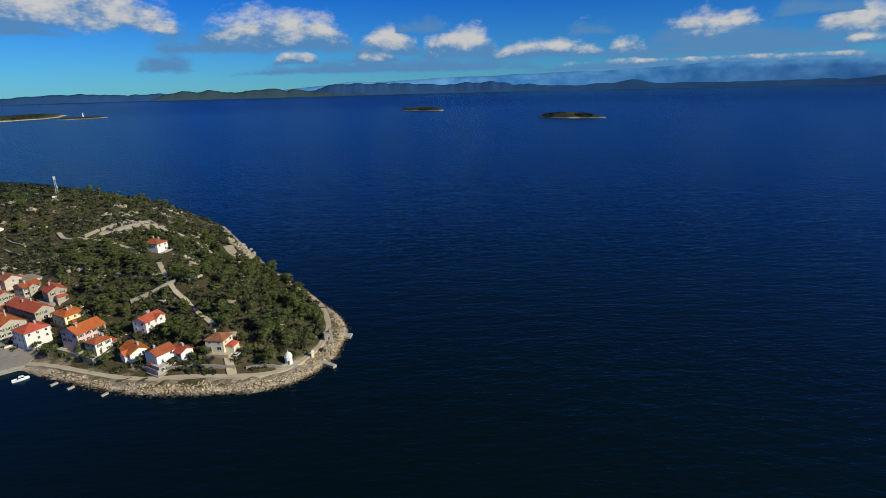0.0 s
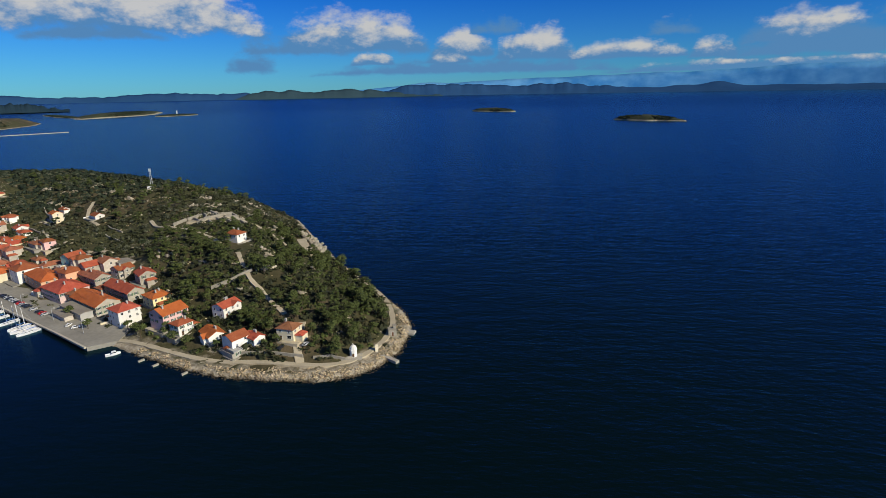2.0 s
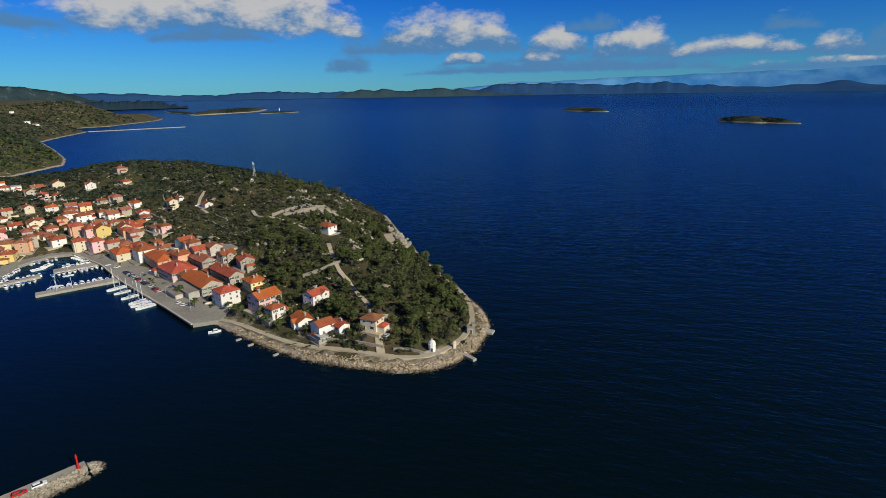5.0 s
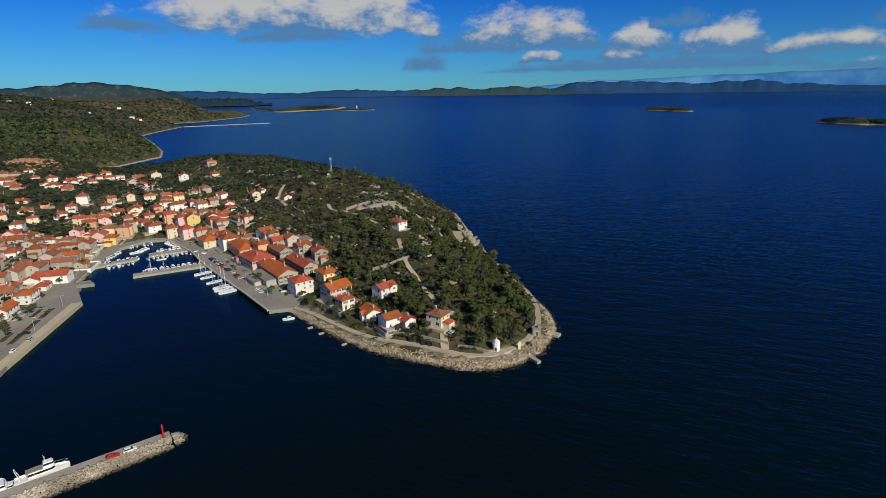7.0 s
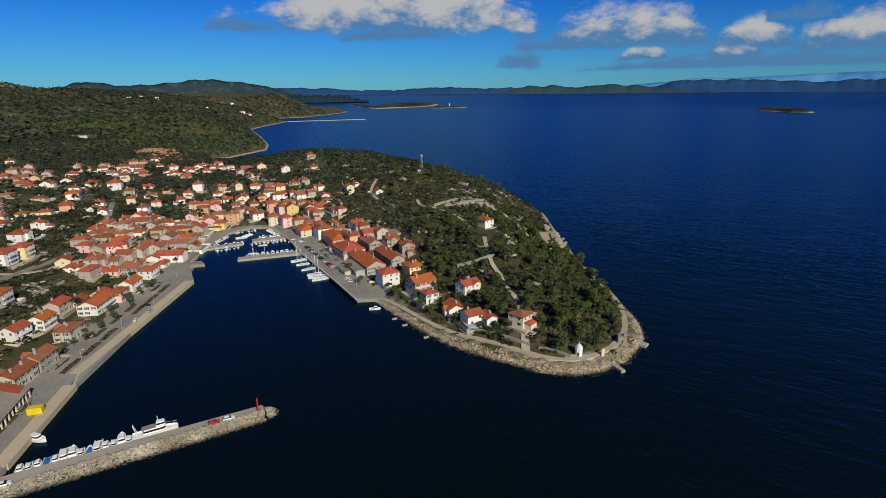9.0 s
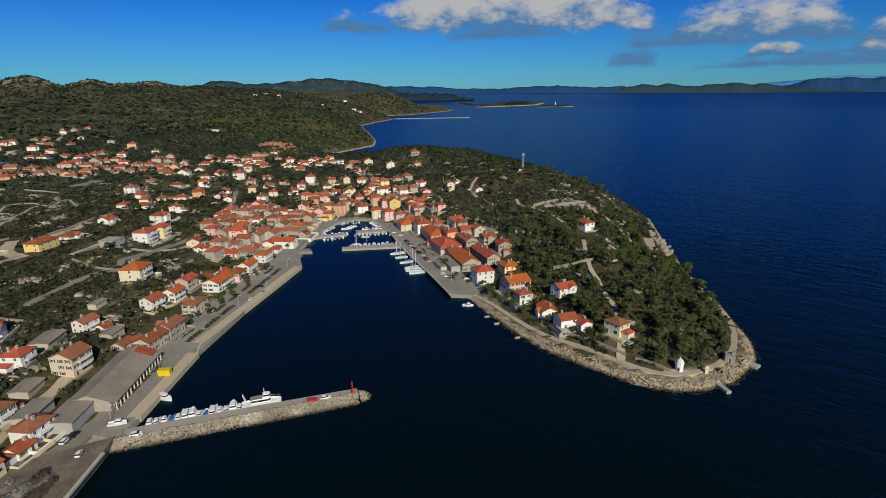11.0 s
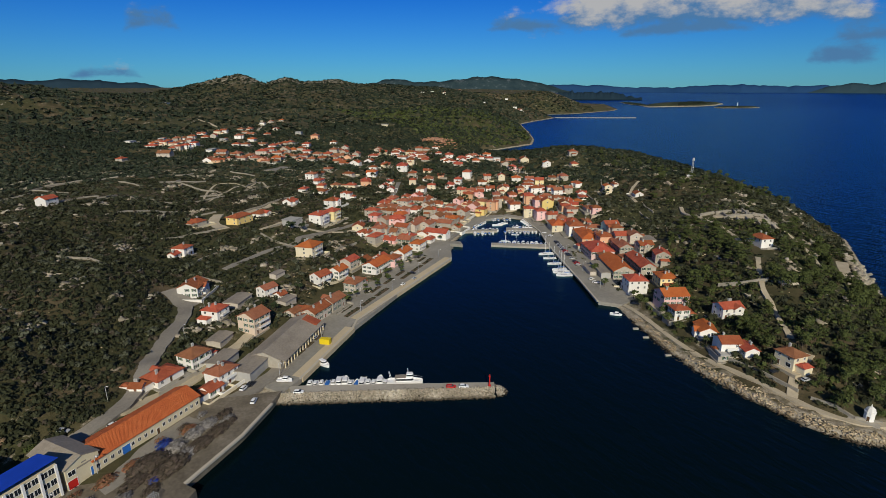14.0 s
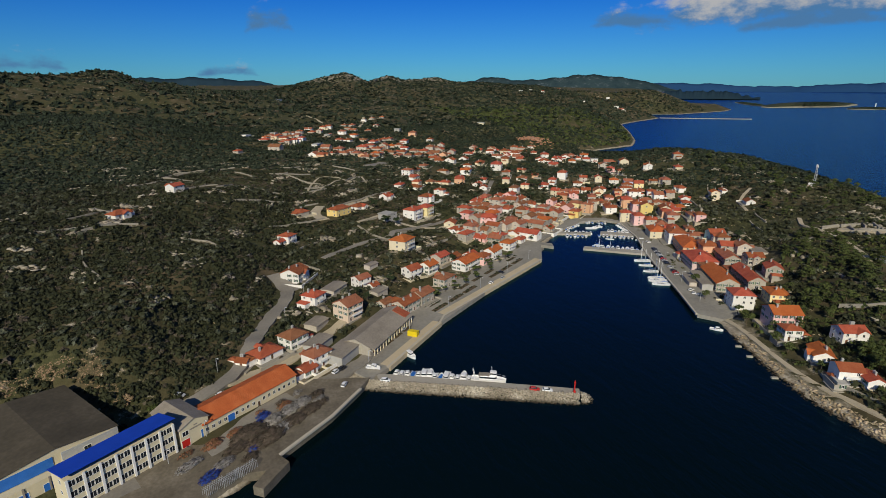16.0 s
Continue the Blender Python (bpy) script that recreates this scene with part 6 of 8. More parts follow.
wall_run("stone_wall", [(-176, 322), (-166, 312), (-158, 298)], 1.2, 0.8, STONEWALL, WALL_LABEL, "walls of the ruins")
for rx, ry, rl, rdeg in ((-190, 322, 12, 50), (-184, 318, 8, 140), (-194, 330, 10, 140), (-180, 327, 9, 50), (-199, 318, 9, 140), (-186, 332, 7, 50), (-177, 318, 7, 140), (-204, 322, 7, 50), (-193, 316, 9, 50), (-187, 313, 6, 140), (-174, 326, 8, 50), (-182, 334, 8, 140), (-198, 326, 6, 140), (-190, 328, 5, 140), (-210, 316, 8, 50), (-169, 320, 6, 140)):
    ax, ay = along((rx, ry), rdeg, -rl / 2, 0)
    bx, by = along((rx, ry), rdeg, rl / 2, 0)
    wall_run("ruined_wall", [(ax, ay), (bx, by)], 1.7, 0.9, STONEWALL, "broken pale stone wall of a ruin on the hill", "walls of the ruins")
for wx, wy, wl_, wdeg in ((-330, 96, 34, 128), (-352, 82, 40, 120), (-300, 62, 26, 130), (-395, 60, 44, 130), (-420, 92, 36, 125), (-300, 20, 30, 140), (-345, 20, 40, 115), (-380, -5, 46, 120), (-270, 20, 18, 45),
                          (-245, 300, 26, 150), (-262, 322, 30, 145), (-330, 330, 26, 150), (-345, 360, 28, 140), (-300, 100, 24, 128), (-430, 30, 50, 120), (-470, 90, 44, 130), (-240, 38, 20, 135), (-226, 22, 14, 135)):
    ax, ay = along((wx, wy), wdeg, -wl_ / 2, 0)
    cx, cy = along((wx, wy), wdeg, 0, 2.0 * math.sin(wx))
    bx, by = along((wx, wy), wdeg, wl_ / 2, 0)
    wall_run("stone_wall", [(ax, ay), (cx, cy), (bx, by)], 1.1, 0.8, STONEWALL, WALL_LABEL, "field walls")


# ---- boats ----
def hull_mesh(length, beam, free, mats, deck_drop=0.25):
    """A pointed hull with a sheer line, closed by a sunk deck."""
    b = Build()
    stations = [(-0.5, 0.80), (-0.25, 0.98), (0.05, 1.0), (0.28, 0.78), (0.42, 0.42), (0.5, 0.04)]
    rings = []
    for u, wd in stations:
        x, hw, sheer = u * length, wd * beam / 2, free * (1 + 0.35 * max(0, u + 0.1))
        rings.append([(x * 0.96, 0, -0.45), (x * 0.98, hw * 0.75, -0.1), (x, hw, sheer), (x * 0.99, hw * 0.86, sheer), (x * 0.98, hw * 0.80, sheer - deck_drop), (x * 0.98, -hw * 0.80, sheer - deck_drop),
                      (x * 0.99, -hw * 0.86, sheer), (x, -hw, sheer), (x * 0.98, -hw * 0.75, -0.1)])
    b.loft(rings)
    return b.mesh("hull", mats)


def cabin_mesh(length, beam, high, mats, taper=0.82):
    b = Build()
    rings = []
    for z, s in ((0, 1.0), (high * 0.4, 0.97), (high * 0.42, 0.95), (high * 0.8, 0.9), (high * 0.82, 0.93), (high, taper)):
        hx, hy = length / 2 * s, beam / 2 * s
        rings.append([(-hx, -hy, z), (hx * 0.75, -hy, z), (hx, -hy * 0.6, z), (hx, hy * 0.6, z), (hx * 0.75, hy, z), (-hx, hy, z)])
    b.loft(rings)
    me = b.mesh("cabin", mats)
    for p in me.polygons:
        zs = [me.vertices[i].co.z for i in p.vertices]
        p.material_index = 1 if min(zs) >= high * 0.41 and max(zs) <= high * 0.81 and max(zs) - min(zs) > high * 0.2 else 0
    return me


SMALL_HULL, SMALL_CABIN = hull_mesh(5.4, 2.0, 0.7, [WHITE]), cabin_mesh(1.9, 1.3, 1.1, [WHITE, GLASS])
BIG_HULL, BIG_CABIN = hull_mesh(8.0, 2.7, 1.0, [WHITE]), cabin_mesh(3.4, 1.9, 1.3, [WHITE, GLASS])
YACHT_HULL, YACHT_CABIN = hull_mesh(11.5, 3.4, 1.1, [WHITE], 0.12), cabin_mesh(4.6, 1.9, 0.6, [WHITE, GLASS])
cover = Build()
cover.loft([[(x, -w_, 0.55), (x, w_, 0.55), (x, 0, 0.55 + h)] for x, w_, h in ((-2.2, 0.75, 0.2), (0, 0.8, 0.5), (1.9, 0.35, 0.2))])
COVER_MESH = cover.mesh("cover", [BLUE])
wood_hull = hull_mesh(4.6, 1.7, 0.55, [WOOD])


def motor_boat(x, y, deg, big=False, covered=False, group="moored motor boats"):
    root = new("motor_boat")
    root.matrix_world = turned(x, y, 0.0, deg)
    tagged(root, "white motor boat with a blue cover, moored" if covered else "white motor boat with a small cabin, moored", "boat", group)
    part("hull", BIG_HULL if big else SMALL_HULL, None, root)
    if covered:
        part("cover", COVER_MESH, None, root, "blue canvas cover")
    else:
        o = part("cabin", BIG_CABIN if big else SMALL_CABIN, None, root)
        o.location = (0.35 if not big else 0.2, 0, 0.5 if not big else 0.75)
    return root


def sail_boat(x, y, deg, scale=1.0):
    root = new("sailing_yacht")
    root.matrix_world = turned(x, y, 0.0, deg) @ Matrix.Scale(scale, 4)
    tagged(root, "white sailing yacht with a bare mast, moored stern-to", "yacht", "yachts on the northern quay")
    part("hull", YACHT_HULL, None, root)
    part("coachroof", YACHT_CABIN, None, root).location = (0.4, 0, 0.95)
    b = Build()
    b.tube((0.8, 0, 1.0), (0.8, 0, 15.0), 0.2, 0.15, 7)
    part("mast", b, FRAME, root)
    b = Build()
    b.tube((0.7, 0, 2.5), (-3.9, 0, 2.5), 0.17, 0.15, 6)
    part("boom", b, BLUE, root, "boom with a furled sail")
    for u in (-5.5, 5.4):
        b = Build()
        b.tube((0.8, 0, 14.8), (u, 0, 1.3), 0.03, 0.03, 4)
        part("stay", b, STEEL, root)
    b = Build()
    b.tube((0.8, -1.0, 8.0), (0.8, 1.0, 8.0), 0.05, 0.05, 5)
    part("spreader", b, FRAME, root)


def trawler(x, y, deg):
    root = new("fishing_boat")
    root.matrix_world = turned(x, y, 0.0, deg) @ Matrix.Scale(0.86, 4)
    tagged(root, "white fishing trawler moored alongside the breakwater", "boat")
    part("hull", hull_mesh(14.5, 4.2, 1.7, [WHITE], 0.5), None, root)
    for name, l_, w_, h_, px, pz in (("deckhouse", 7.4, 2.9, 1.9, -0.2, 1.3), ("wheelhouse", 3.0, 2.3, 1.7, 1.9, 3.2)):
        part(name, cabin_mesh(l_, w_, h_, [WHITE, GLASS]), None, root).location = (px, 0, pz)
    b = Build()
    b.tube((1.4, 0, 4.7), (1.0, 0, 7.2), 0.1, 0.06, 6)
    part("mast", b, WHITE, root)
    for s_ in (-1, 1):
        b = Build()
        b.tube((-5.6, s_ * 1.3, 1.4), (-6.6, s_ * 0.7, 5.4), 0.13, 0.1, 6)
        part("gantry_leg", b, WHITE, root)
    b = Build()
    b.tube((-6.6, -0.8, 5.4), (-6.6, 0.8, 5.4), 0.12, 0.12, 6)
    part("gantry_beam", b, WHITE, root)
    b = Build()
    b.loft([[(px_, -1.5, zz), (px_, 1.5, zz), (px_, 1.3, zz + 0.12), (px_, -1.3, zz + 0.12)] for px_, zz in ((-4.2, 3.25), (-1.5, 3.4), (0.3, 3.3))])
    part("canopy", b, GREY_ROOF, root, "grey canvas canopy over the aft deck")
    for px_ in (-4.0, -2.0):
        for s_ in (-1, 1):
            b = Build()
            b.tube((px_, s_ * 1.35, 1.3), (px_, s_ * 1.35, 3.3), 0.05, 0.05, 5)
            part("canopy_post", b, STEEL, root)
    for s_ in (-1, 1):
        b = Build()
        b.tube((3.2, s_ * 1.75, 2.7), (7.0, s_ * 0.12, 3.2), 0.05, 0.05, 5)
        part("bow_rail", b, STEEL, root)
    b = Build()
    b.tube((1.2, -0.9, 6.1), (1.2, 0.9, 6.1), 0.12, 0.12, 6)
    part("radar", b, WHITE, root, "white radar bar")
    b = Build()
    b.tube((-3.4, -1.0, 2.0), (-3.4, 1.0, 2.0), 0.5, 0.5, 10)
    part("net_drum", b, GREY_ROOF, root, "grey net drum")


trawler(-150.6, 68.2, 62.2)
rb = random.Random(21)
for k in range(14):
    bx, by = along((-164.2, 35.5), 62.2, 1.6 + k * 2.05, 3.1 + (0.7 if k in (5, 6, 12) else 0))
    motor_boat(bx, by, 150.8 + 180 * (k % 2) + rb.uniform(-4, 4), k in (5, 6, 9, 12), k in (3, 8), "boats along the breakwater")
# Rows of boats in the marina: start, end, count, heading, offset to the left.
for (ax, ay), (bx, by), n, head in (((-260, 226), (-282, 197), 12, 145), ((-287, 239), (-301, 219), 9, 325), ((-298, 249), (-310, 230), 9, 145), ((-307, 219), (-315, 200), 8, 145), ((-301, 211), (-307, 197), 6, 325),
                                     ((-328, 246), (-336, 232), 7, 340), ((-331, 224), (-322, 206), 8, 330), ((-263, 231), (-284, 242), 9, 245), ((-303, 247), (-322, 252), 6, 245), ((-318, 222), (-322, 236), 5, 60)):
    for k in range(n):
        u = (k + 0.5) / n
        if rb.random() < 0.10:
            continue
        motor_boat(ax + (bx - ax) * u + rb.uniform(-0.3, 0.3), ay + (by - ay) * u + rb.uniform(-0.3, 0.3), head + rb.uniform(-7, 7), rb.random() < 0.2, rb.random() < 0.35, "small boats in the marina")
for k in range(6):
    u = (0.16, 0.30, 0.47, 0.64, 0.72, 0.80)[k]
    ex, ey = -251 + 56 * u, 220 - 26.5 * u
    sail_boat(ex - 0.42 * 5.4, ey - 0.91 * 5.4, 246 + rb.uniform(-4, 4), (0.85, 0.7, 0.75, 0.78, 0.9, 0.82)[k])
for mx_, my_ in ((-267, 204), (-272, 199), (-291, 222), (-281, 206)):
    sail_boat(mx_, my_, 50, 0.5)
motor_boat(-178.5, 46.9, 20, True)
motor_boat(-156, 178, 40)
motor_boat(-196, 200.5, 70)
# A boat hauled out on the quay.
motor_boat(-169.8, 30.7, 60).location.z = 2.35


# ---- vehicles and yard things ----
def car_meshes(paint):
    body = Build()
    rings = []
    for x, hw, z0, z1 in ((-2.1, 0.72, 0.45, 0.8), (-2.0, 0.82, 0.28, 0.95), (-0.9, 0.86, 0.25, 0.95), (0.9, 0.86, 0.25, 0.9), (1.9, 0.8, 0.28, 0.72), (2.1, 0.65, 0.4, 0.62)):
        rings.append([(x, -hw, z0), (x, hw, z0), (x, hw, z1), (x, -hw, z1)])
    body.loft(rings)
    top = Build()
    top.loft([[(x0, -w_, z), (x1, -w_, z), (x1, w_, z), (x0, w_, z)] for x0, x1, w_, z in ((-1.9, 1.0, 0.78, 0.9), (-1.6, 0.35, 0.66, 1.36), (-1.5, 0.2, 0.62, 1.42))])
    me = top.mesh("cabin", [GLASS, paint])
    for p in me.polygons:
        if min(me.vertices[i].co.z for i in p.vertices) > 1.3:
            p.material_index = 1
    return body.mesh("body", [paint]), me


wheel = Build()
wheel.tube((0, -0.1, 0), (0, 0.1, 0), 0.31, 0.31, 12)
WHEEL = wheel.mesh("wheel", [TYRE])
CARS = {k: car_meshes(v) for k, v in CAR_PAINT.items()}


def car(x, y, deg, colour, z=None, group="parked cars"):
    root = new("car")
    root.matrix_world = turned(x, y, height_at(x, y) + 0.35 if z is None else z, deg) @ Matrix.Scale(0.82, 4)
    tagged(root, f"{colour} hatchback car parked by the road", "car", group)
    part("body", CARS[colour][0], None, root), part("cabin", CARS[colour][1], None, root)
    for px in (-1.3, 1.3):
        for py in (-0.78, 0.78):
            part("wheel", WHEEL, None, root).location = (px, py, 0.31)


for cx, cy, cdeg, cc, cz in ((-165.5, -20.5, 120, "white", None), (-168.5, -33, 60, "silver", None), (-164.5, -37.5, 60, "dark", None), (-170.2, 17.2, 136, "white", 3.0), (-171.8, 19.6, 136, "dark", 3.0),
                             (-160.6, 18.6, 150, "white", 2.9), (-160.3, 33.0, 62, "white", 1.9), (-137.6, 79.4, 62, "red", 1.9), (-135.6, 83.2, 62, "white", 1.9), (-185.4, 36.6, 136, "silver", 1.9), (-198, 50, 136, "silver", 1.9),
                             (-193, 199, 100, "white", 1.9), (-188, 197, 40, "white", 1.9), (-241, 117, 125, "silver", 2.0), (-249, 120, 40, "dark", 2.0), (-236, 108, 125, "white", 2.0), (-86, 180, 80, "dark", None), (-77, 183, 80, "silver", None)):
    car(cx, cy, cdeg, cc, cz)
for k in range(22):
    cx, cy = along((-214, 210), 154.0, k * 3.0, 0.6)
    if rb.random() < 0.72:
        car(cx, cy, 66 + rb.uniform(-4, 4), rb.choice(("white", "dark", "silver", "dark", "silver", "red")), 1.86, "cars on the northern quay")

b = Build()
b.loft([[(sx, -1.1, 0), (sx, 1.1, 0), (sx, 1.1, 2.2), (sx, -1.1, 2.2)] for sx in (-2.1, -2.0, 2.0, 2.1)])
thing("container", b, YELLOW, turned(-191.3, 52.2, 1.9, 50), "bright yellow steel container on the quay", "container")


def heap(name, x, y, rx, ry, high, mat, seed, label, leaves=500, size=0.4):
    """A heap of fishing gear: tangled folds over a mound."""
    tv, tf = leaf_heap(leaves, size, seed)
    ob = new(name, raw_mesh(name, tv * np.array([rx, ry, high]), tf, [mat]))
    ob.matrix_world = turned(x, y, max(height_at(x, y), 2.75), 130)
    tagged(ob, label, "nets", kind="stuff")


def leaf_heap(leaves, size, seed):
    r = np.random.RandomState(seed)
    d = r.normal(0, 1, (leaves, 3))
    d /= np.linalg.norm(d, axis=1)[:, None]
    d[:, 2] = np.abs(d[:, 2])
    at = d * r.uniform(0.6, 1.05, (leaves, 1))
    t = np.cross(d + r.normal(0, 0.5, d.shape), r.normal(0, 1, d.shape))
    t /= np.linalg.norm(t, axis=1)[:, None]
    bb = np.cross(d, t)
    s_ = size * 0.35 * r.uniform(0.5, 1.5, (leaves, 1))
    return np.stack([at - t * s_, at - bb * s_ * 0.6, at + t * s_, at + bb * s_ * 0.6], 1).reshape(-1, 3), np.arange(leaves * 4).reshape(-1, 4)


NET_BROWN = material("brown_nets", [(0.055, 0.042, 0.030), (0.12, 0.095, 0.07)], (0.5, 4), 0.95, island=0.4)
NET_BLUE = material("blue_nets", [(0.015, 0.03, 0.16), (0.03, 0.06, 0.28)], (0.5, 4), 0.9, island=0.4)
NET_GREY = material("grey_gear", [(0.16, 0.15, 0.14), (0.30, 0.28, 0.26)], (0.5, 4), 0.9, island=0.4)
RUST = material("rusty_gear", [(0.16, 0.07, 0.03), (0.26, 0.14, 0.08)], (0.5, 4), 0.9, island=0.4)
for k, (hx_, hy_, a_, b_, h_, mt_, word) in enumerate(((-153, -9, 2.0, 1.2, 0.9, RUST, "rust-brown"), (-157, -2.5, 2.4, 1.3, 0.8, NET_BROWN, "brown"), (-161, 3, 2.2, 1.3, 0.9, NET_GREY, "grey"), (-137, -16, 4.2, 2.2, 1.0, NET_BROWN, "brown"), (-132, -12, 3.0, 1.8, 0.9, NET_BROWN, "brown"), (-139, -29, 2.4, 1.2, 0.9, RUST, "rust-brown"), (-153, 10, 3.0, 1.8, 0.8, NET_BROWN, "brown"), (-125.5, -17, 2.6, 1.4, 1.0, NET_GREY, "grey"), (-143, -12, 6.5, 4.0, 1.3, NET_BROWN, "brown"), (-138, -9, 5, 3.0, 1.1, NET_BROWN, "brown"), (-148, -5, 4, 2.5, 1.2, NET_GREY, "grey"), (-152, 0, 4, 2.5, 1.0, NET_GREY, "grey"),
                                                       (-150.5, -8, 3.0, 2.0, 1.1, NET_BLUE, "blue"), (-147, -9.5, 2.2, 1.6, 1.0, NET_BLUE, "blue"), (-155, 4, 4, 2.4, 1.0, NET_GREY, "grey"), (-150, 6, 4.5, 2.5, 0.9, NET_BROWN, "brown"),
                                                       (-141.5, -22, 3.5, 2.0, 1.0, RUST, "rust-brown"), (-134, -27.5, 4.5, 1.6, 1.0, NET_GREY, "grey"), (-131.5, -19, 4.0, 1.6, 1.1, NET_GREY, "grey"), (-127.5, -22, 3.5, 1.8, 1.0, NET_BLUE, "blue"),
                                                       (-158, 9, 3.5, 2.0, 0.8, NET_BROWN, "brown"), (-145, -16, 3, 2, 0.9, RUST, "rust-brown"), (-135.5, -11, 2.0, 1.4, 0.9, NET_BLUE, "blue"), (-140, -6, 5, 3, 1.4, NET_BROWN, "brown"), (-146, 1, 5, 2.6, 1.0, NET_BROWN, "brown"), (-143, -3, 4, 2.2, 1.1, NET_GREY, "grey"), (-155, -1.5, 3, 2, 0.9, RUST, "rust-brown"), (-138, -14.5, 3, 2, 1.0, NET_BROWN, "brown"), (-154.5, 9.5, 3, 1.6, 0.9, NET_GREY, "grey"))):
    heap("net_heap", hx_, hy_, a_, b_, h_ * 1.6, mt_, 200 + k, f"heap of {word} fishing nets and gear on the yard", int(60 * a_ * b_))
frame_bar = Build()
frame_bar.loft([[(0, -0.9, 0), (0.06, -0.9, 0), (0.06, -0.82, 0), (0, -0.82, 0)], [(0, -0.9, 2.0), (0.06, -0.9, 2.0), (0.06, -0.82, 1.92), (0, -0.82, 1.92)], [(0, 0.9, 2.0), (0.06, 0.9, 2.0), (0.06, 0.82, 1.92), (0, 0.82, 1.92)], [(0, 0.9, 0), (0.06, 0.9, 0), (0.06, 0.82, 0), (0, 0.82, 0)]])
FRAME_BAR = frame_bar.mesh("hoop", [STEEL])
for k in range(3):
    rack = new("cage_rack")
    gx_, gy_ = ((-124.5, -16.5), (-122.5, -20.5), (-126.8, -12.8))[k]
    rack.matrix_world = turned(gx_, gy_, 2.75, 128)
    tagged(rack, "rack of grey galvanised cage frames on the quay", "rack", "cage racks")
    for j in range(12):
        part("hoop", FRAME_BAR, None, rack).location = (j * 0.5 - 3, 0, 0)

# Street lamps along the western waterfront.
pole = Build()
pole.loft([[(0.09 * math.cos(k * 1.047) + x_, 0.09 * math.sin(k * 1.047), z_) for k in range(6)] for x_, z_ in ((0, 0), (0, 5.2), (0.3, 5.7), (1.1, 5.85))])
POLE = pole.mesh("pole", [STEEL])
lampb = Build()
lampb.box(1.0, 1.6, -0.14, 0.14, 5.78, 5.92)
LAMP_HEAD = lampb.mesh("lamp_head", [WHITE])
for lx, ly in ((-174, 30), (-196, 52), (-214, 76), (-232, 100), (-250, 124), (-266, 146), (-205, 204), (-235, 219), (-180, 192), (-146, -24), (-137, -33), (-214, 3), (-238, 13), (-178, -22)):
    lamp = new("street_lamp")
    lamp.matrix_world = turned(lx, ly, max(height_at(lx, ly), 1.9), 30)
    tagged(lamp, "grey steel street lamp beside the quay road", "lamp", "street lamps")
    part("pole", POLE, None, lamp), part("lamp_head", LAMP_HEAD, None, lamp)

# Excavated rock face behind the warehouse.
FACE_ROCK = material("tan_rock_face", [(0.11, 0.075, 0.042), (0.22, 0.155, 0.092), (0.36, 0.275, 0.18)], (0.3, 1.8), 0.95, bump=0.2, bump_scale=1.5, island=0.3)
fr = np.random.RandomState(91)
fu, fo = fr.uniform(0, 1, 1500), fr.uniform(0, 1, 1500)
edge = np.array([(-172, -98), (-180, -84), (-183.5, -76), (-184, -68), (-177, -58), (-166, -50)], float)
leg = np.concatenate([[0], np.cumsum(np.hypot(*np.diff(edge, axis=0).T))])
fx, fy = np.interp(fu * leg[-1], leg, edge[:, 0]), np.interp(fu * leg[-1], leg, edge[:, 1])
fx, fy = fx - fo * 6.0 * np.where(fu > 0.75, 0.3, 0.95), fy + fo * 6.0 * np.where(fu > 0.6, 0.7, 0.1)
fp = np.stack([fx, fy, np.maximum(ground_height(fx, fy), 2.6 + fo * 5.0) - 0.15, fr.uniform(0.15, 0.55, 1500), fr.uniform(0.7, 1.2, 1500)], 1)
tagged(new("rock_face", scatter("rock_face", ROCKS, fp, [FACE_ROCK], 92)), "tan rock face cut into the hill behind the warehouse", "rocks", kind="stuff")
for k in range(12):
    i_ = int(k * 124)
    FOOTPRINTS.append((float(fx[i_]), float(fy[i_]), 1.8))

QUARRY = material("red_quarry_rock", [(0.26, 0.12, 0.065), (0.38, 0.20, 0.12), (0.48, 0.33, 0.24)], (0.1, 0.6), 0.95, island=0.25)
qr = np.random.RandomState(95)
qx, qy = -722 + qr.normal(0, 10, 260), 398 + qr.normal(0, 11, 260)
qp = np.stack([qx, qy, ground_height(qx, qy) + 1.0, qr.uniform(1.2, 3.2, 260), qr.uniform(0.5, 1.0, 260)], 1)
tagged(new("rock_face", scatter("rock_face", ROCKS, qp, [QUARRY], 96)), "reddish cut rock of a small hillside quarry", "rocks", kind="stuff")

# Pale cliff on the back shore of the headland.
ck = np.random.RandomState(97)
cu, cv = ck.uniform(0, 1, 420), ck.uniform(0, 1, 420)
cx_, cy_ = -104 - 30 * cu - cv * 9 * 0.85, 304 + 46 * cu - cv * 9 * 0.5
cp = np.stack([cx_, cy_, np.maximum(ground_height(cx_, cy_), 0.5 + cv * 7) + 0.2, ck.uniform(0.7, 2.0, 420), ck.uniform(0.6, 1.1, 420)], 1)
tagged(new("rock_face", scatter("rock_face", ROCKS, cp, [ROCK], 98)), "pale eroded cliff above the sea on the headland's back", "rocks", kind="stuff")
for k in range(9):
    FOOTPRINTS.append((-107 - 30 * k / 8, 302 + 46 * k / 8, 4.5))

# Old field walls over the western slopes.
terrace_random = random.Random(55)
made = 0
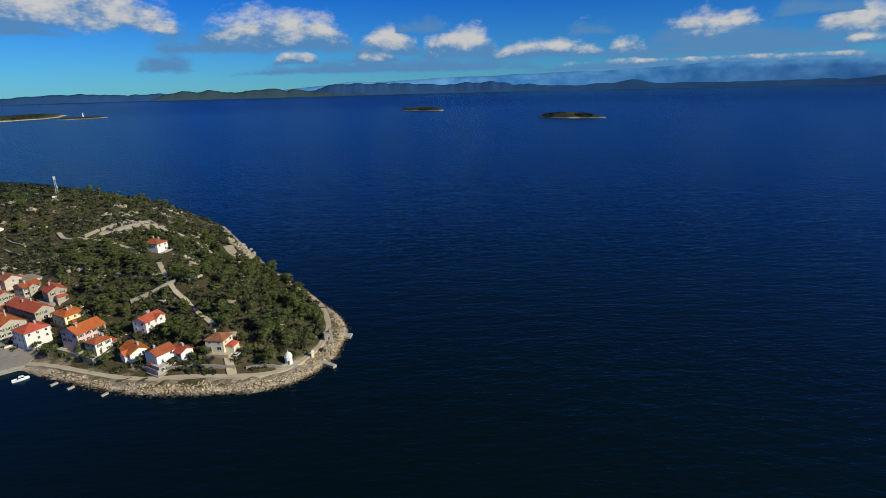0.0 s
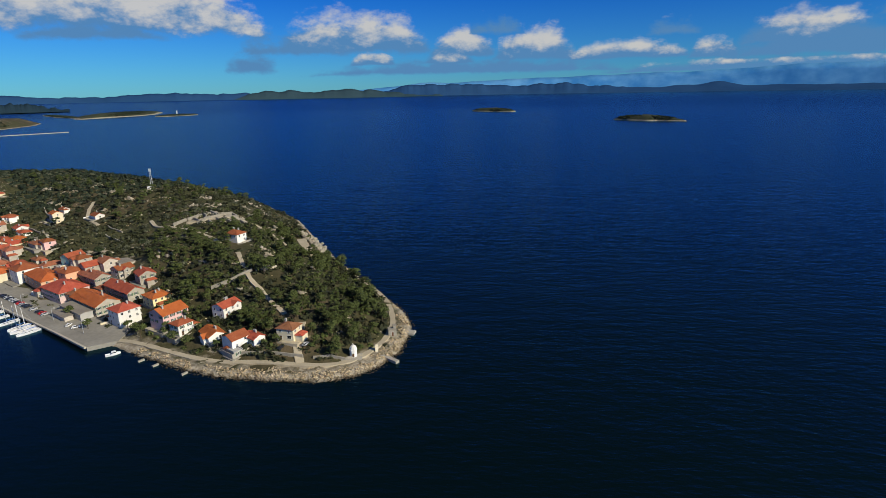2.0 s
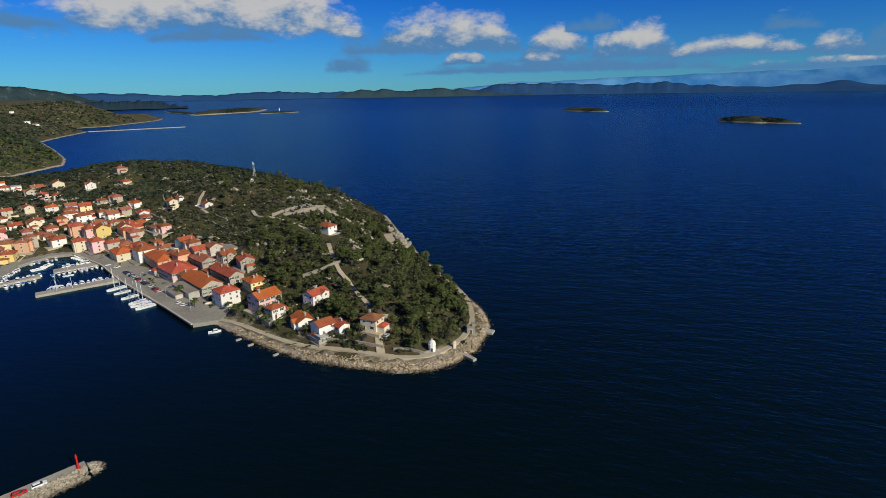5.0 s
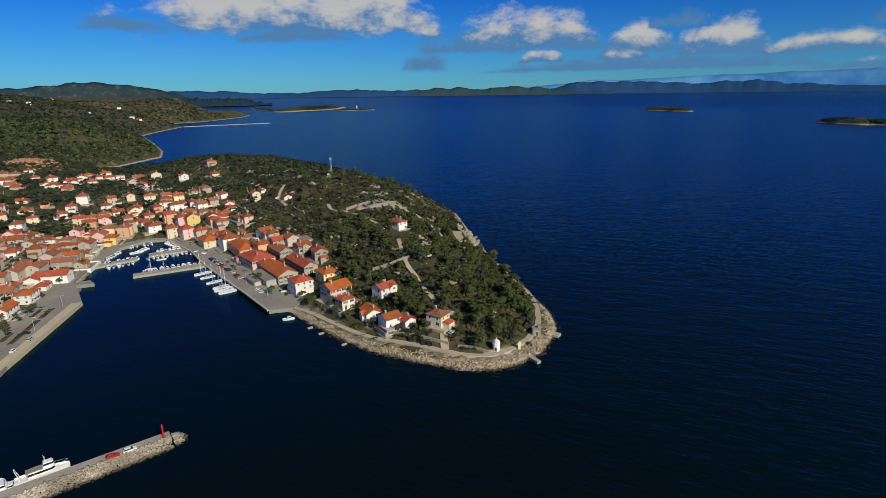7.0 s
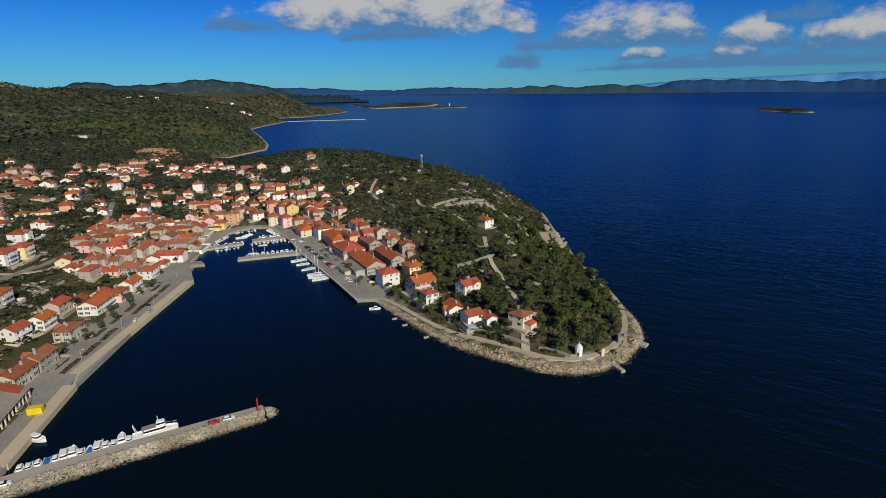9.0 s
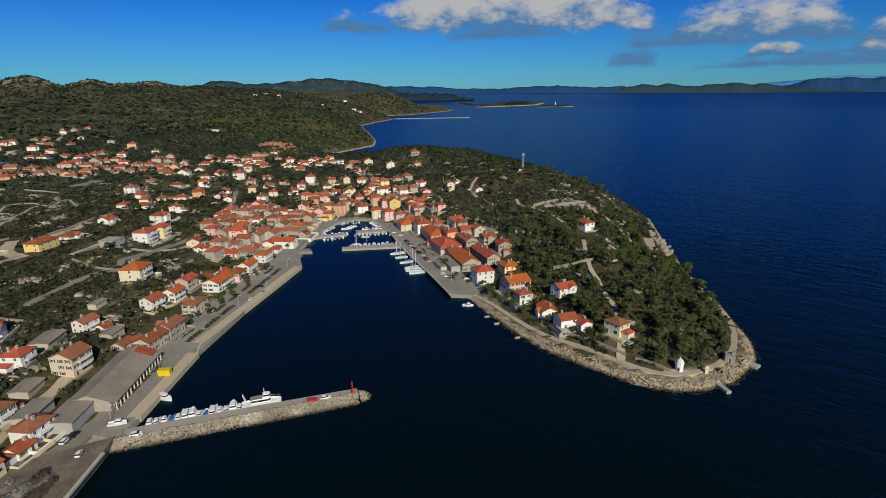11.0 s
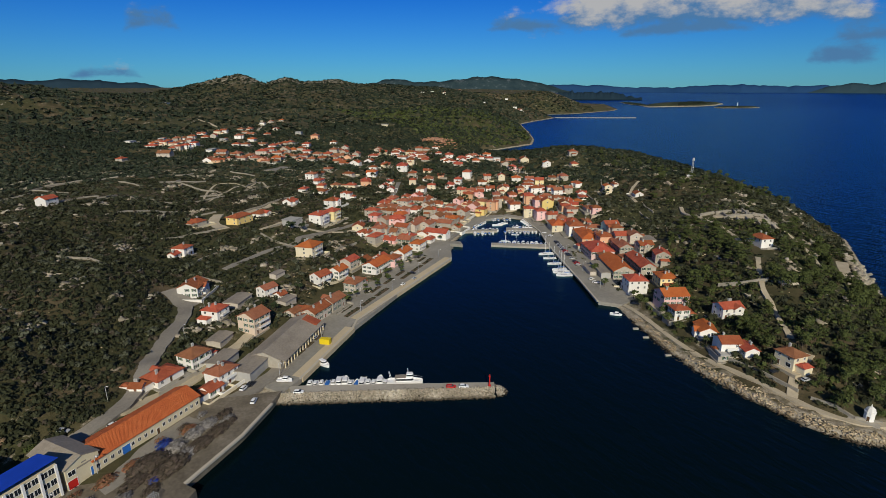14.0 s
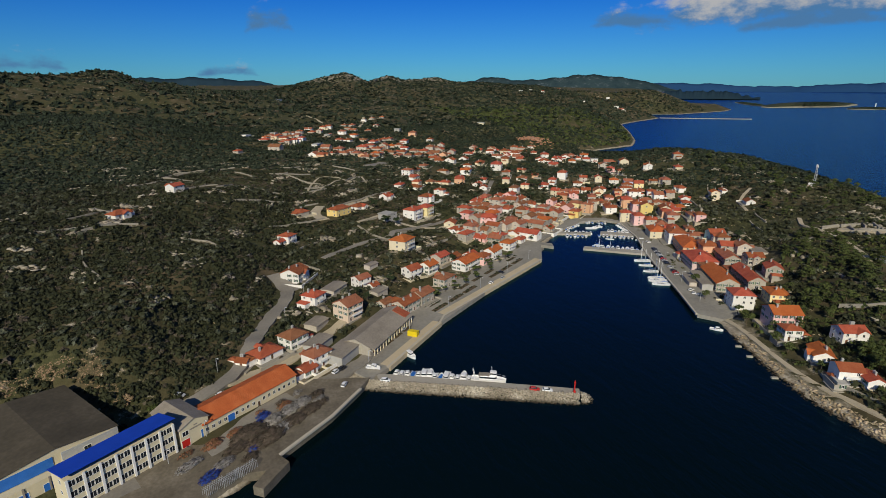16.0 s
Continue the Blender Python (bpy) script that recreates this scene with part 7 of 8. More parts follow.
while made < 26:
    wx, wy = terrace_random.uniform(-560, -262), terrace_random.uniform(-110, 190)
    wdeg, wlen = terrace_random.choice((125, 125, 38)) + terrace_random.uniform(-18, 18), terrace_random.uniform(16, 46)
    if coast_distance(np.array([wx]), np.array([wy]))[0] < 45 or any((wx - fx_) ** 2 + (wy - fy_) ** 2 < 15 ** 2 for fx_, fy_, _ in FOOTPRINTS):
        continue
    line_ = [along((wx, wy), wdeg, wlen * u_, 1.5 * math.sin(u_ * 5 + wx)) for u_ in (-0.5, -0.17, 0.17, 0.5)]
    wall_run("stone_wall", line_, 1.0, 0.6, STONEWALL, WALL_LABEL, "field walls")
    ROADS.append(([(line_[0][0] + (line_[-1][0] - line_[0][0]) * k_ / 20, line_[0][1] + (line_[-1][1] - line_[0][1]) * k_ / 20) for k_ in range(21)], 0.6))
    made += 1


# ---- plants ----
TAKEN = np.zeros((1120, 1120), bool)
NEXT_HOUSE = np.full((280, 280), 1e9)


def take(cx, cy, radius):
    """Marks a round spot on the plan where nothing grows."""
    i0, i1, j0, j1 = (int(v) for v in (cx - radius + 1100, cx + radius + 1102, cy - radius + 400, cy + radius + 402))
    if i1 <= 0 or j1 <= 0 or i0 >= 1120 or j0 >= 1120:
        return
    i0, j0 = max(i0, 0), max(j0, 0)
    px_, py_ = np.meshgrid(np.arange(i0, min(i1, 1120)) - 1099.5, np.arange(j0, min(j1, 1120)) - 399.5)
    TAKEN[j0:j1, i0:i1] |= (px_ - cx) ** 2 + (py_ - cy) ** 2 < radius * radius


for fx_, fy_, fr_ in FOOTPRINTS:
    take(fx_, fy_, fr_)
    px_, py_ = np.meshgrid(np.arange(280) * 4 - 1098.0, np.arange(280) * 4 - 398.0)
    NEXT_HOUSE = np.minimum(NEXT_HOUSE, np.hypot(px_ - fx_, py_ - fy_))
for line_, width_ in ROADS:
    for p_ in line_[::2]:
        take(*p_, width_ / 2 + (1.3 if math.hypot(*p_) < 330 else 3.2))


def blocked(x, y):
    """Where nothing grows: buildings, roads, quays."""
    i, j = np.floor(x + 1100).astype(int), np.floor(y + 400).astype(int)
    on = (i >= 0) & (j >= 0) & (i < 1120) & (j < 1120)
    return on & TAKEN[np.clip(j, 0, 1119), np.clip(i, 0, 1119)]


def town_closeness(x, y):
    i, j = ((x + 1100) / 4).astype(int), ((y + 400) / 4).astype(int)
    on = (i >= 0) & (j >= 0) & (i < 280) & (j < 280)
    return np.where(on, NEXT_HOUSE[np.clip(j, 0, 279), np.clip(i, 0, 279)], 1e4)


def leaf_templates(count, leaves, size, shape, seed):
    """Clumps of small leaf sprays over an uneven mound, open at the edges."""
    r = np.random.RandomState(seed)
    out = []
    for _ in range(count):
        lobes = r.normal(0, 1, (5, 3))
        lobes = lobes / np.linalg.norm(lobes, axis=1)[:, None] * r.uniform(0.25, 0.6, (5, 1))
        lobes[:, 2] = np.abs(lobes[:, 2])
        d = r.normal(0, 1, (leaves, 3))
        d /= np.linalg.norm(d, axis=1)[:, None]
        d[:, 2] = np.abs(d[:, 2]) * 1.0 - 0.12
        at = (lobes[r.randint(0, 5, leaves)] + d * r.uniform(0.35, 0.62, (leaves, 1))) * np.array(shape)
        n = d + np.array([0, 0, 0.25]) + r.normal(0, 0.24, d.shape)
        n /= np.linalg.norm(n, axis=1)[:, None]
        t = np.cross(n, r.normal(0, 1, n.shape))
        t /= np.linalg.norm(t, axis=1)[:, None]
        b = np.cross(n, t)
        s = size * r.uniform(0.6, 1.4, (leaves, 1))
        quad = np.stack([at - t * s, at - b * s * 0.55, at + t * s, at + b * s * 0.55], 1)
        out.append((quad.reshape(-1, 3), np.arange(leaves * 4).reshape(-1, 4)))
    return out


def plant_field(name, box, spacing, keep, size, templates, mat, seed, label, depth=0.0):
    """Plants over a stretch of the land, one per jittered cell where keep() allows."""
    r = np.random.RandomState(seed)
    x0, x1, y0, y1 = box
    px, py = np.meshgrid(np.arange(x0, x1, spacing), np.arange(y0, y1, spacing))
    px, py = (px + r.uniform(-0.5, 0.5, px.shape) * spacing).ravel(), (py + r.uniform(-0.5, 0.5, py.shape) * spacing).ravel()
    chance = keep(px, py)
    sel = r.uniform(0, 1, px.shape) < chance
    px, py = px[sel], py[sel]
    sel = ~blocked(px, py)
    px, py = px[sel], py[sel]
    pz = ground_height(px, py) - depth + sea_level(np.hypot(px, py))
    big = size[0] + (size[1] - size[0]) * r.uniform(0, 1, px.shape) ** 2.0
    places = np.stack([px, py, pz, big, r.uniform(0.8, 1.25, px.shape)], 1)
    ob = new(name, scatter(name, templates, places, [mat], seed))
    return tagged(ob, label, "shrubs", kind="stuff")


def in_view(x, y):
    """The land within the camera's sweep of view: a wide wedge to the west and north."""
    az = np.degrees(np.arctan2(-x, y))
    return (az > -5) & (az < np.where(np.hypot(x, y) < 400, 150, 118))


def scrub_near(x, y):
    sd, d = coast_distance(x, y), np.hypot(x, y)
    patch = waves(x, y, 46, 31) + 0.6 * waves(x, y, 17, 32)
    c = np.clip(0.78 + 0.55 * patch, 0.08, 1.0)
    c = np.where((x < -165) & (y > 235), np.clip(0.42 + 0.5 * patch, 0.05, 0.9), c)
    c = np.where(waves(x, y, 30, 71) + waves(x, y, 11, 72) > 0.8, c * 0.2, c)
    c = np.where((x < -150) & (y < 60), np.clip(0.97 + 0.2 * patch, 0.5, 1), c)
    c = np.where(sd < 9, np.where(y > 235, np.clip((sd - 1.2) / 2.5, 0, 0.95), np.clip((sd - 5) / 14, 0, 0.3)), c)
    c = np.where(sd < 1, 0, c)
    town = town_closeness(x, y)
    c = np.where(town < 15, c * np.where(y > 150, 0.85, 0.6), c)
    flat = (ground_height(x, y) < 3.4) & (x < -120)
    c = np.where(flat, c * 0.12, c)
    band = np.sin(ground_height(x, y) * 1.15 + 1.4 * waves(x, y, 60, 85)) + 0.9 * waves(x, y, 26, 86)
    c = np.where((band > 1.1) & ((x < -215) | (y > 240)), c * 0.45, c)
    ruins = np.exp(-(((x + 190) / 26) ** 2 + ((y - 322) / 22) ** 2))
    field = np.exp(-(((x + 455) / 45) ** 2 + ((y + 15) / 70) ** 2))
    c = np.where((x > -275) & (y < 12) & (ground_height(x, y) > 4.2), np.maximum(c, 0.93), c)
    yard = (sd < 40) & (y < 20) & (y > -140) & (ground_height(x, y) < 4.5)
    return np.where(yard | (d > 520) | ~in_view(x, y), 0, c * (1 - 0.93 * ruins) * (1 - 0.85 * field))


def scrub_middle(x, y):
    sd, d = coast_distance(x, y), np.hypot(x, y)
    patch = waves(x, y, 75, 33) + 0.6 * waves(x, y, 30, 34)
    c = np.clip(0.95 + 0.25 * patch, 0.15, 1.0)
    c = np.where(sd < 10, 0.0, c)
    c = np.where(town_closeness(x, y) < 17, c * 0.35, c)
    field = np.exp(-(((x + 480) / 60) ** 2 + ((y + 10) / 90) ** 2)) + np.exp(-(((x + 560) / 60) ** 2 + ((y - 60) / 60) ** 2)) * 0.7
    return np.where((d < 505) | (d > 980) | ~in_view(x, y), 0, c * (1 - 0.85 * np.clip(field, 0, 1)))


def scrub_far(x, y):
    sd, d = coast_distance(x, y), np.hypot(x, y)
    c = np.clip(0.88 + 0.3 * (waves(x, y, 190, 35) + 0.5 * waves(x, y, 80, 36)), 0.1, 0.96)
    top = ground_height(x, y)
    c = np.where((top > 114 + 10 * waves(x, y, 120, 37)) & (x < -1900), c * 0.4, c)
    c = np.where(sd < 14, 0.0, c)
    return np.where((d < 960) | (d > 2420) | ~in_view(x, y), 0, c)


BUSH = leaf_templates(12, 25, 0.36, (1.0, 1.0, 0.85), 41)
BUSH_COARSE = leaf_templates(10, 13, 0.53, (1.0, 1.0, 0.7), 42)
FAR_BUSH = leaf_templates(6, 8, 0.68, (1.0, 1.0, 0.55), 43)
plant_field("scrub", (-520, -20, -240, 500), 2.42, lambda x, y: scrub_near(x, y) * ~((x > -300) & (y < 25)), (1.2, 3.3), BUSH, SHRUB_LEAF, 51, "dense dark green maquis shrubs and holm oaks", 0.25)
BUSH_FINE = leaf_templates(10, 48, 0.26, (1.0, 1.0, 0.85), 45)


def closest_slope(x, y):
    """The slope behind the factory, the nearest of all to the eye."""
    return (x > -300) & (y < 25)


plant_field("scrub", (-300, -140, -240, 30), 2.05, lambda x, y: scrub_near(x, y) * closest_slope(x, y), (1.1, 3.0), BUSH_FINE, SHRUB_LEAF, 59, "dense dark maquis behind the factory", 0.25)
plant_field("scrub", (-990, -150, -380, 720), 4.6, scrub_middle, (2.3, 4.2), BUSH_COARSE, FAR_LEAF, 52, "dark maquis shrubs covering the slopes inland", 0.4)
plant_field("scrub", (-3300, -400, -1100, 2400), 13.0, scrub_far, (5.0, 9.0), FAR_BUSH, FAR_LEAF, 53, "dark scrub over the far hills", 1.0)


def olive_near(x, y):
    sd, d = coast_distance(x, y), np.hypot(x, y)
    c = np.clip(0.35 + 0.5 * waves(x, y, 60, 38), 0, 0.85)
    c = np.where((sd < 12) | (ground_height(x, y) < 3.2), 0, c)
    return np.where((x > -130) & (y > 120) | (d > 700) | ~in_view(x, y) | ((x > -175) & (y < 10)), 0, c)




def brown_scrub(x, y):
    """Leafless shrubs on the slope behind the factory and along the lower gardens."""
    sd, d = coast_distance(x, y), np.hypot(x, y)
    c = np.clip(0.48 + 0.6 * waves(x, y, 34, 81), 0, 0.95)
    return np.where((sd < 22) | (d > 520) | (y > 120) | ~in_view(x, y) | (ground_height(x, y) < 4), 0, c)


plant_field("scrub", (-520, -150, -200, 120), 4.0, brown_scrub, (1.2, 2.4), BUSH, BROWN_LEAF, 56, "leafless grey-brown shrubs among the evergreens", 0.2)
for ix, iy, iw, id_, ih, ideg, iseed in ISLETS:
    ri = np.random.RandomState(iseed + 60)
    n_ = int(iw * 2.2)
    q_, a_ = np.sqrt(ri.uniform(0, 0.72, n_)), ri.uniform(0, 6.283, n_)
    lx_, ly_ = q_ * np.cos(a_) * iw / 2, q_ * np.sin(a_) * id_ / 2
    ci, si_ = math.cos(radians(ideg)), math.sin(radians(ideg))
    wx_, wy_ = ix + lx_ * ci - ly_ * si_, iy + lx_ * si_ + ly_ * ci
    wz_ = 0.64 * ih * (1 - q_ ** 3.4) + 0.8 + sea_level(np.hypot(wx_, wy_))
    spots = np.stack([wx_, wy_, wz_, ri.uniform(2.5, 5.5, n_), np.ones(n_)], 1)
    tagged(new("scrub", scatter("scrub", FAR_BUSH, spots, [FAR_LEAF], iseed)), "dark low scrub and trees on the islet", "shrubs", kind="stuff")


def pine_floor(x, y):
    """Young pines and tall shrubs between the trees of the headland."""
    sd = coast_distance(x, y)
    c = np.clip(0.55 + 0.6 * waves(x, y, 34, 39), 0, 0.95)
    ruins = np.exp(-(((x + 190) / 26) ** 2 + ((y - 322) / 22) ** 2))
    return np.where((sd < np.where(y > 235, 2.5, 9)) | ((x + 165) + (y - 205) * 0.6 < 5), 0, c * (1 - ruins))


plant_field("scrub", (-220, -42, 180, 350), 3.3, pine_floor, (1.3, 2.6), BUSH, PINE_LEAF, 60, "young green pines and tall shrubs under the wood", 0.1)


def green_cape(x, y):
    """Pine wood on the cape across the bay."""
    d = np.hypot(x, y)
    c = np.clip(0.75 + 0.4 * waves(x, y, 90, 83), 0.2, 0.95)
    return np.where((d < 780) | (d > 1420) | (coast_distance(x, y) < 9) | (y < 400), 0, c)


plant_field("scrub", (-1250, -700, 400, 960), 6.6, green_cape, (2.8, 5.2), BUSH_COARSE, PINE_LEAF, 57, "bright green pine wood on the cape across the bay", 0.6)


def garrigue(x, y):
    """Low paler bushes over the open upper side of the headland."""
    sd = coast_distance(x, y)
    c = np.clip(0.5 + 0.5 * waves(x, y, 38, 84), 0.05, 0.9)
    return np.where((sd < 6) | (y < 205) | (x > -95) & (y < 250), 0, c)


plant_field("scrub", (-470, -70, 205, 460), 3.6, garrigue, (0.9, 2.0), BUSH, GARRIGUE_LEAF, 58, "low pale olive-green garrigue bushes on open stony ground", 0.15)
# Outcrops: pale broken limestone in bands along the slopes.
oc = np.random.RandomState(90)
ocx, ocy = np.concatenate([oc.uniform(-600, -215, 30000), oc.uniform(-460, -90, 14000)]), np.concatenate([oc.uniform(-140, 215, 30000), oc.uniform(215, 440, 14000)])
band = np.sin(ground_height(ocx, ocy) * 1.15 + 1.4 * waves(ocx, ocy, 60, 85)) + 0.9 * waves(ocx, ocy, 26, 86)
sel = (band > 1.22) & (coast_distance(ocx, ocy) > 14) & ~blocked(ocx, ocy) & in_view(ocx, ocy)
ocx, ocy = ocx[sel], ocy[sel]
outcrop = np.stack([ocx, ocy, ground_height(ocx, ocy) + 0.5, oc.uniform(0.6, 1.9, ocx.shape), oc.uniform(0.5, 1.0, ocx.shape)], 1)[:5200]
tagged(new("rocks", scatter("rocks", ROCKS, outcrop, [ROCK], 87)), "pale limestone outcrops among the scrub", "rocks", kind="stuff")
ruin_r = np.random.RandomState(88)
rux, ruy = ruin_r.normal(-190, 14, 420), ruin_r.normal(322, 9, 420)
stones = np.stack([rux, ruy, ground_height(rux, ruy) + 0.05, ruin_r.uniform(0.2, 0.9, 420), ruin_r.uniform(0.3, 0.6, 420)], 1)
tagged(new("rubble", scatter("rubble", ROCKS, stones, [ROCK], 89)), "pale tumbled stones of the ruins on the hill", "rocks", kind="stuff")
OLIVE = leaf_templates(5, 46, 0.29, (1.0, 1.0, 0.9), 44)
plant_field("olive_trees", (-700, -150, -240, 480), 7.0, olive_near, (1.6, 2.6), OLIVE, OLIVE_LEAF, 54, "grey-green olive trees in old terraced gardens", -0.9)


def pine_mesh(seed, high):
    """Aleppo pine: bare crooked trunk, limbs, and sprays of needles in separate clumps."""
    r = np.random.RandomState(seed)
    trunk = Build()
    p = Vector((0, 0, -0.6))
    tops = []
    for k in range(4):
        q = p + Vector((r.uniform(-0.3, 0.3), r.uniform(-0.3, 0.3), (high * 0.78 + 0.6) / 4))
        trunk.tube(p, q, 0.24 - 0.045 * k, 0.24 - 0.045 * (k + 1), 6)
        if k > 0:
            for _ in range(2):
                a = r.uniform(0, 6.28)
                e = q + Vector((math.cos(a), math.sin(a), r.uniform(0.1, 0.9))) * high * r.uniform(0.12, 0.25)
                trunk.tube(q, e, 0.09, 0.04, 5)
                tops.append(e)
        p = q
    tops.append(p + Vector((0, 0, high * 0.1)))
    vs, fs = [], []
    for e in tops:
        tv, tf = leaf_templates(1, 84, 0.175, (1.0, 1.0, 0.8), r.randint(9999))[0]
        k = high * r.uniform(0.21, 0.31)
        fs.append(tf + sum(len(v) for v in vs))
        vs.append(tv * k * np.array([1.15, 1.15, 1.0]) + np.array(e) - np.array([0, 0, 0.2 * k]))
    return trunk.mesh("trunk", [BARK]), raw_mesh("crown", np.concatenate(vs), np.concatenate(fs), [PINE_LEAF])


PINES = [pine_mesh(61 + i, 5.5 + i * 0.7) for i in range(5)]


def tree(x, y, variant, scale, label, group):
    root = new("pine_tree")
    z = height_at(x, y)
    root.matrix_world = turned(x, y, z, variant * 77 + x * 13) @ Matrix.Scale(scale, 4)
    tagged(root, label, "tree", group)
    part("trunk", PINES[variant][0], None, root)
    part("crown", PINES[variant][1], None, root)


rt = random.Random(9)
planted = 0
while planted < 330:
    if planted < 250:
        x, y = rt.uniform(-215, -44), rt.uniform(178, 345)
        ok = (6 if y < 240 else 3.2) < coast_distance(np.array([x]), np.array([y]))[0] and waves(np.array([x]), np.array([y]), 40, 39)[0] > -0.35 and (y > 186 or x > -75)
        ok = ok and math.hypot((x + 190) / 26, (y - 322) / 22) > 1.0 and (x - (-165)) + (y - 205) * 0.6 > 5
    else:
        x, y = rt.uniform(-460, -225), rt.uniform(330, 452)
        ok = 8 < coast_distance(np.array([x]), np.array([y]))[0] and y > 250 + (x + 220) * -0.55 + 60
    if ok and not blocked(np.array([x]), np.array([y]))[0]:
        tree(x, y, rt.randrange(5), rt.uniform(0.6, 1.0), "bright green pine tree on the wooded headland", "pines of the headland")
        planted += 1

# Loose limestone on the slopes and along the waterline.
px, py = rng.uniform(-520, -30, 26000), rng.uniform(-160, 460, 26000)
sd = coast_distance(px, py)
gap = waves(px, py, 30, 71) + waves(px, py, 11, 72)
wild = (py > 160) | (sd < -0)
shore = (sd > -1.5) & (sd < np.where(py > 235, 2.2, np.where(px < -95, 3.2, 7))) & (px > -150) & (py > 158) & (waves(px, py, 16, 75) > -0.45)
slope = (sd > 10) & (gap > 0.75)
sel = (shore | slope & (rng.uniform(0, 1, px.shape) < 0.6)) & ~blocked(px, py) & ~((sd < 46) & (py < 20))
px, py, sd = px[sel], py[sel], sd[sel]
places = np.stack([px, py, ground_height(px, py) + 0.1, rng.uniform(0.2, 0.7, px.shape), rng.uniform(0.5, 1.0, px.shape)], 1)
tagged(new("rocks", scatter("rocks", ROCKS, places, [SHORE_ROCK], 73)), "pale weathered limestone rocks on shore and slopes", "rocks", kind="stuff")
extra = 6600
tline = rng.uniform(0, 1, extra)
shore_pts = np.array([(-149, 180), (-123, 170), (-104, 165), (-78, 164), (-63, 165), (-53, 170), (-46, 178), (-41, 190), (-40, 212), (-46, 228), (-70, 261), (-105, 307), (-127, 343)], float)
run = np.concatenate([[0], np.cumsum(np.hypot(*np.diff(shore_pts, axis=0).T))])
tx, ty = np.interp(tline * run[-1], run, shore_pts[:, 0]), np.interp(tline * run[-1], run, shore_pts[:, 1])
tx, ty = tx + rng.normal(0, 3.2, extra), ty + rng.normal(0, 3.2, extra)
tsd = coast_distance(tx, ty)
sel = (tsd > -1.6) & (tsd < np.where(ty > 235, 2.4, np.where(tx < -95, 3.4, 7))) & ~blocked(tx, ty) & (waves(tx, ty, 16, 75) > -0.5)
places = np.stack([tx, ty, np.maximum(ground_height(tx, ty), -0.3) + 0.15, rng.uniform(0.2, 0.62, extra), rng.uniform(0.4, 1.0, extra)], 1)[sel]
tagged(new("rocks", scatter("rocks", ROCKS, places, [SHORE_ROCK], 74)), "broken limestone blocks along the rocky shore", "rocks", kind="stuff")

# The boulders that stand out one by one.
ROCK_MESHES = [raw_mesh("boulder", tv, tf, [ROCK]) for tv, tf in ROCKS]
for k in range(300):
    bx, by, bz, bs, _ = boulders[k]
    o = part("boulder", ROCK_MESHES[k % 10], None, breakwater)
    o.matrix_basis = pose(bx, by, bz, 0, 0, k * 47 % 360) @ Matrix.Scale(bs, 4)


# ---- waterfront planting and kerbs ----
def coping(pts, z, label="pale stone coping along the quay edge"):
    """A raised kerb of pale stone along an edge."""
    b = Build()
    rows = []
    for k, (px, py) in enumerate(pts):
        d = Vector(pts[min(k + 1, len(pts) - 1)]) - Vector(pts[max(k - 1, 0)])
        d.normalize()
        nx_, ny_ = -d.y, d.x
        rows.append([(px, py, z - 0.5), (px, py, z + 0.14), (px + nx_ * 0.9, py + ny_ * 0.9, z + 0.14), (px + nx_ * 0.9, py + ny_ * 0.9, z - 0.5)])
    b.loft(rows)
    thing("trim", b, COPING, Matrix.Identity(4), label, "kerb", kind="structure")


COPING = material("pale_coping_stone", [(0.40, 0.36, 0.29), (0.52, 0.47, 0.38)], (0.3, 2), 0.85)
coping([(-169, 36.2), (-199.5, 67.2), (-206, 71.5), (-262.8, 153.2)], 1.9)
coping([(-324, 254.8), (-285, 239.8), (-251, 220.3), (-195, 193.3), (-169.2, 180.2)][::-1], 1.85)
coping([(-157.3, 23.2), (-145, 12), (-131.2, -4.6)], 2.75)
BED = material("garden_soil", [(0.07, 0.05, 0.03), (0.12, 0.09, 0.055)], (0.4, 3), 0.95)


def bed(x, y, length, width, deg):
    b = Build()
    b.loft([[(-length / 2 * k, -width / 2 * k, z), (length / 2 * k, -width / 2 * k, z), (length / 2 * k, width / 2 * k, z), (-length / 2 * k, width / 2 * k, z)] for k, z in ((1, -0.3), (1, 0.18), (0.96, 0.22))])
    z = max(height_at(x, y), 1.9) + 0.02
    ob = thing("planting_bed", b, BED, turned(x, y, z, deg), "raised strip of soil with low green shrubs", "flower bed", "planting beds of the waterfront")
    r = np.random.RandomState(int(abs(x * 7 + y)))
    n = int(length * width * 0.55)
    pts = np.stack([r.uniform(-length / 2, length / 2, n), r.uniform(-width / 2, width / 2, n), np.full(n, 0.2), r.uniform(0.35, 0.8, n), np.ones(n)], 1)
    tagged(part("low_shrubs", scatter("low_shrubs", BUSH_COARSE, pts, [SHRUB_LEAF], n), None, ob), kind="stuff")


for k in range(7):
    if k != 3:
        bx, by = along((-206, 71), 127, 7 + k * 13.5, 6.6)
        bed(bx, by, 11.5, 2.2, 127)
    bx, by = along((-206, 71), 127, 9 + k * 13.5, 11.4)
    if k not in (1, 5):
        bed(bx, by, 9.0, 1.8, 127)
for k in range(3):
    bx, by = along((-176, 42), 134, 8 + k * 7, 9.5)
    bed(bx, by, 5.5, 1.6, 134)


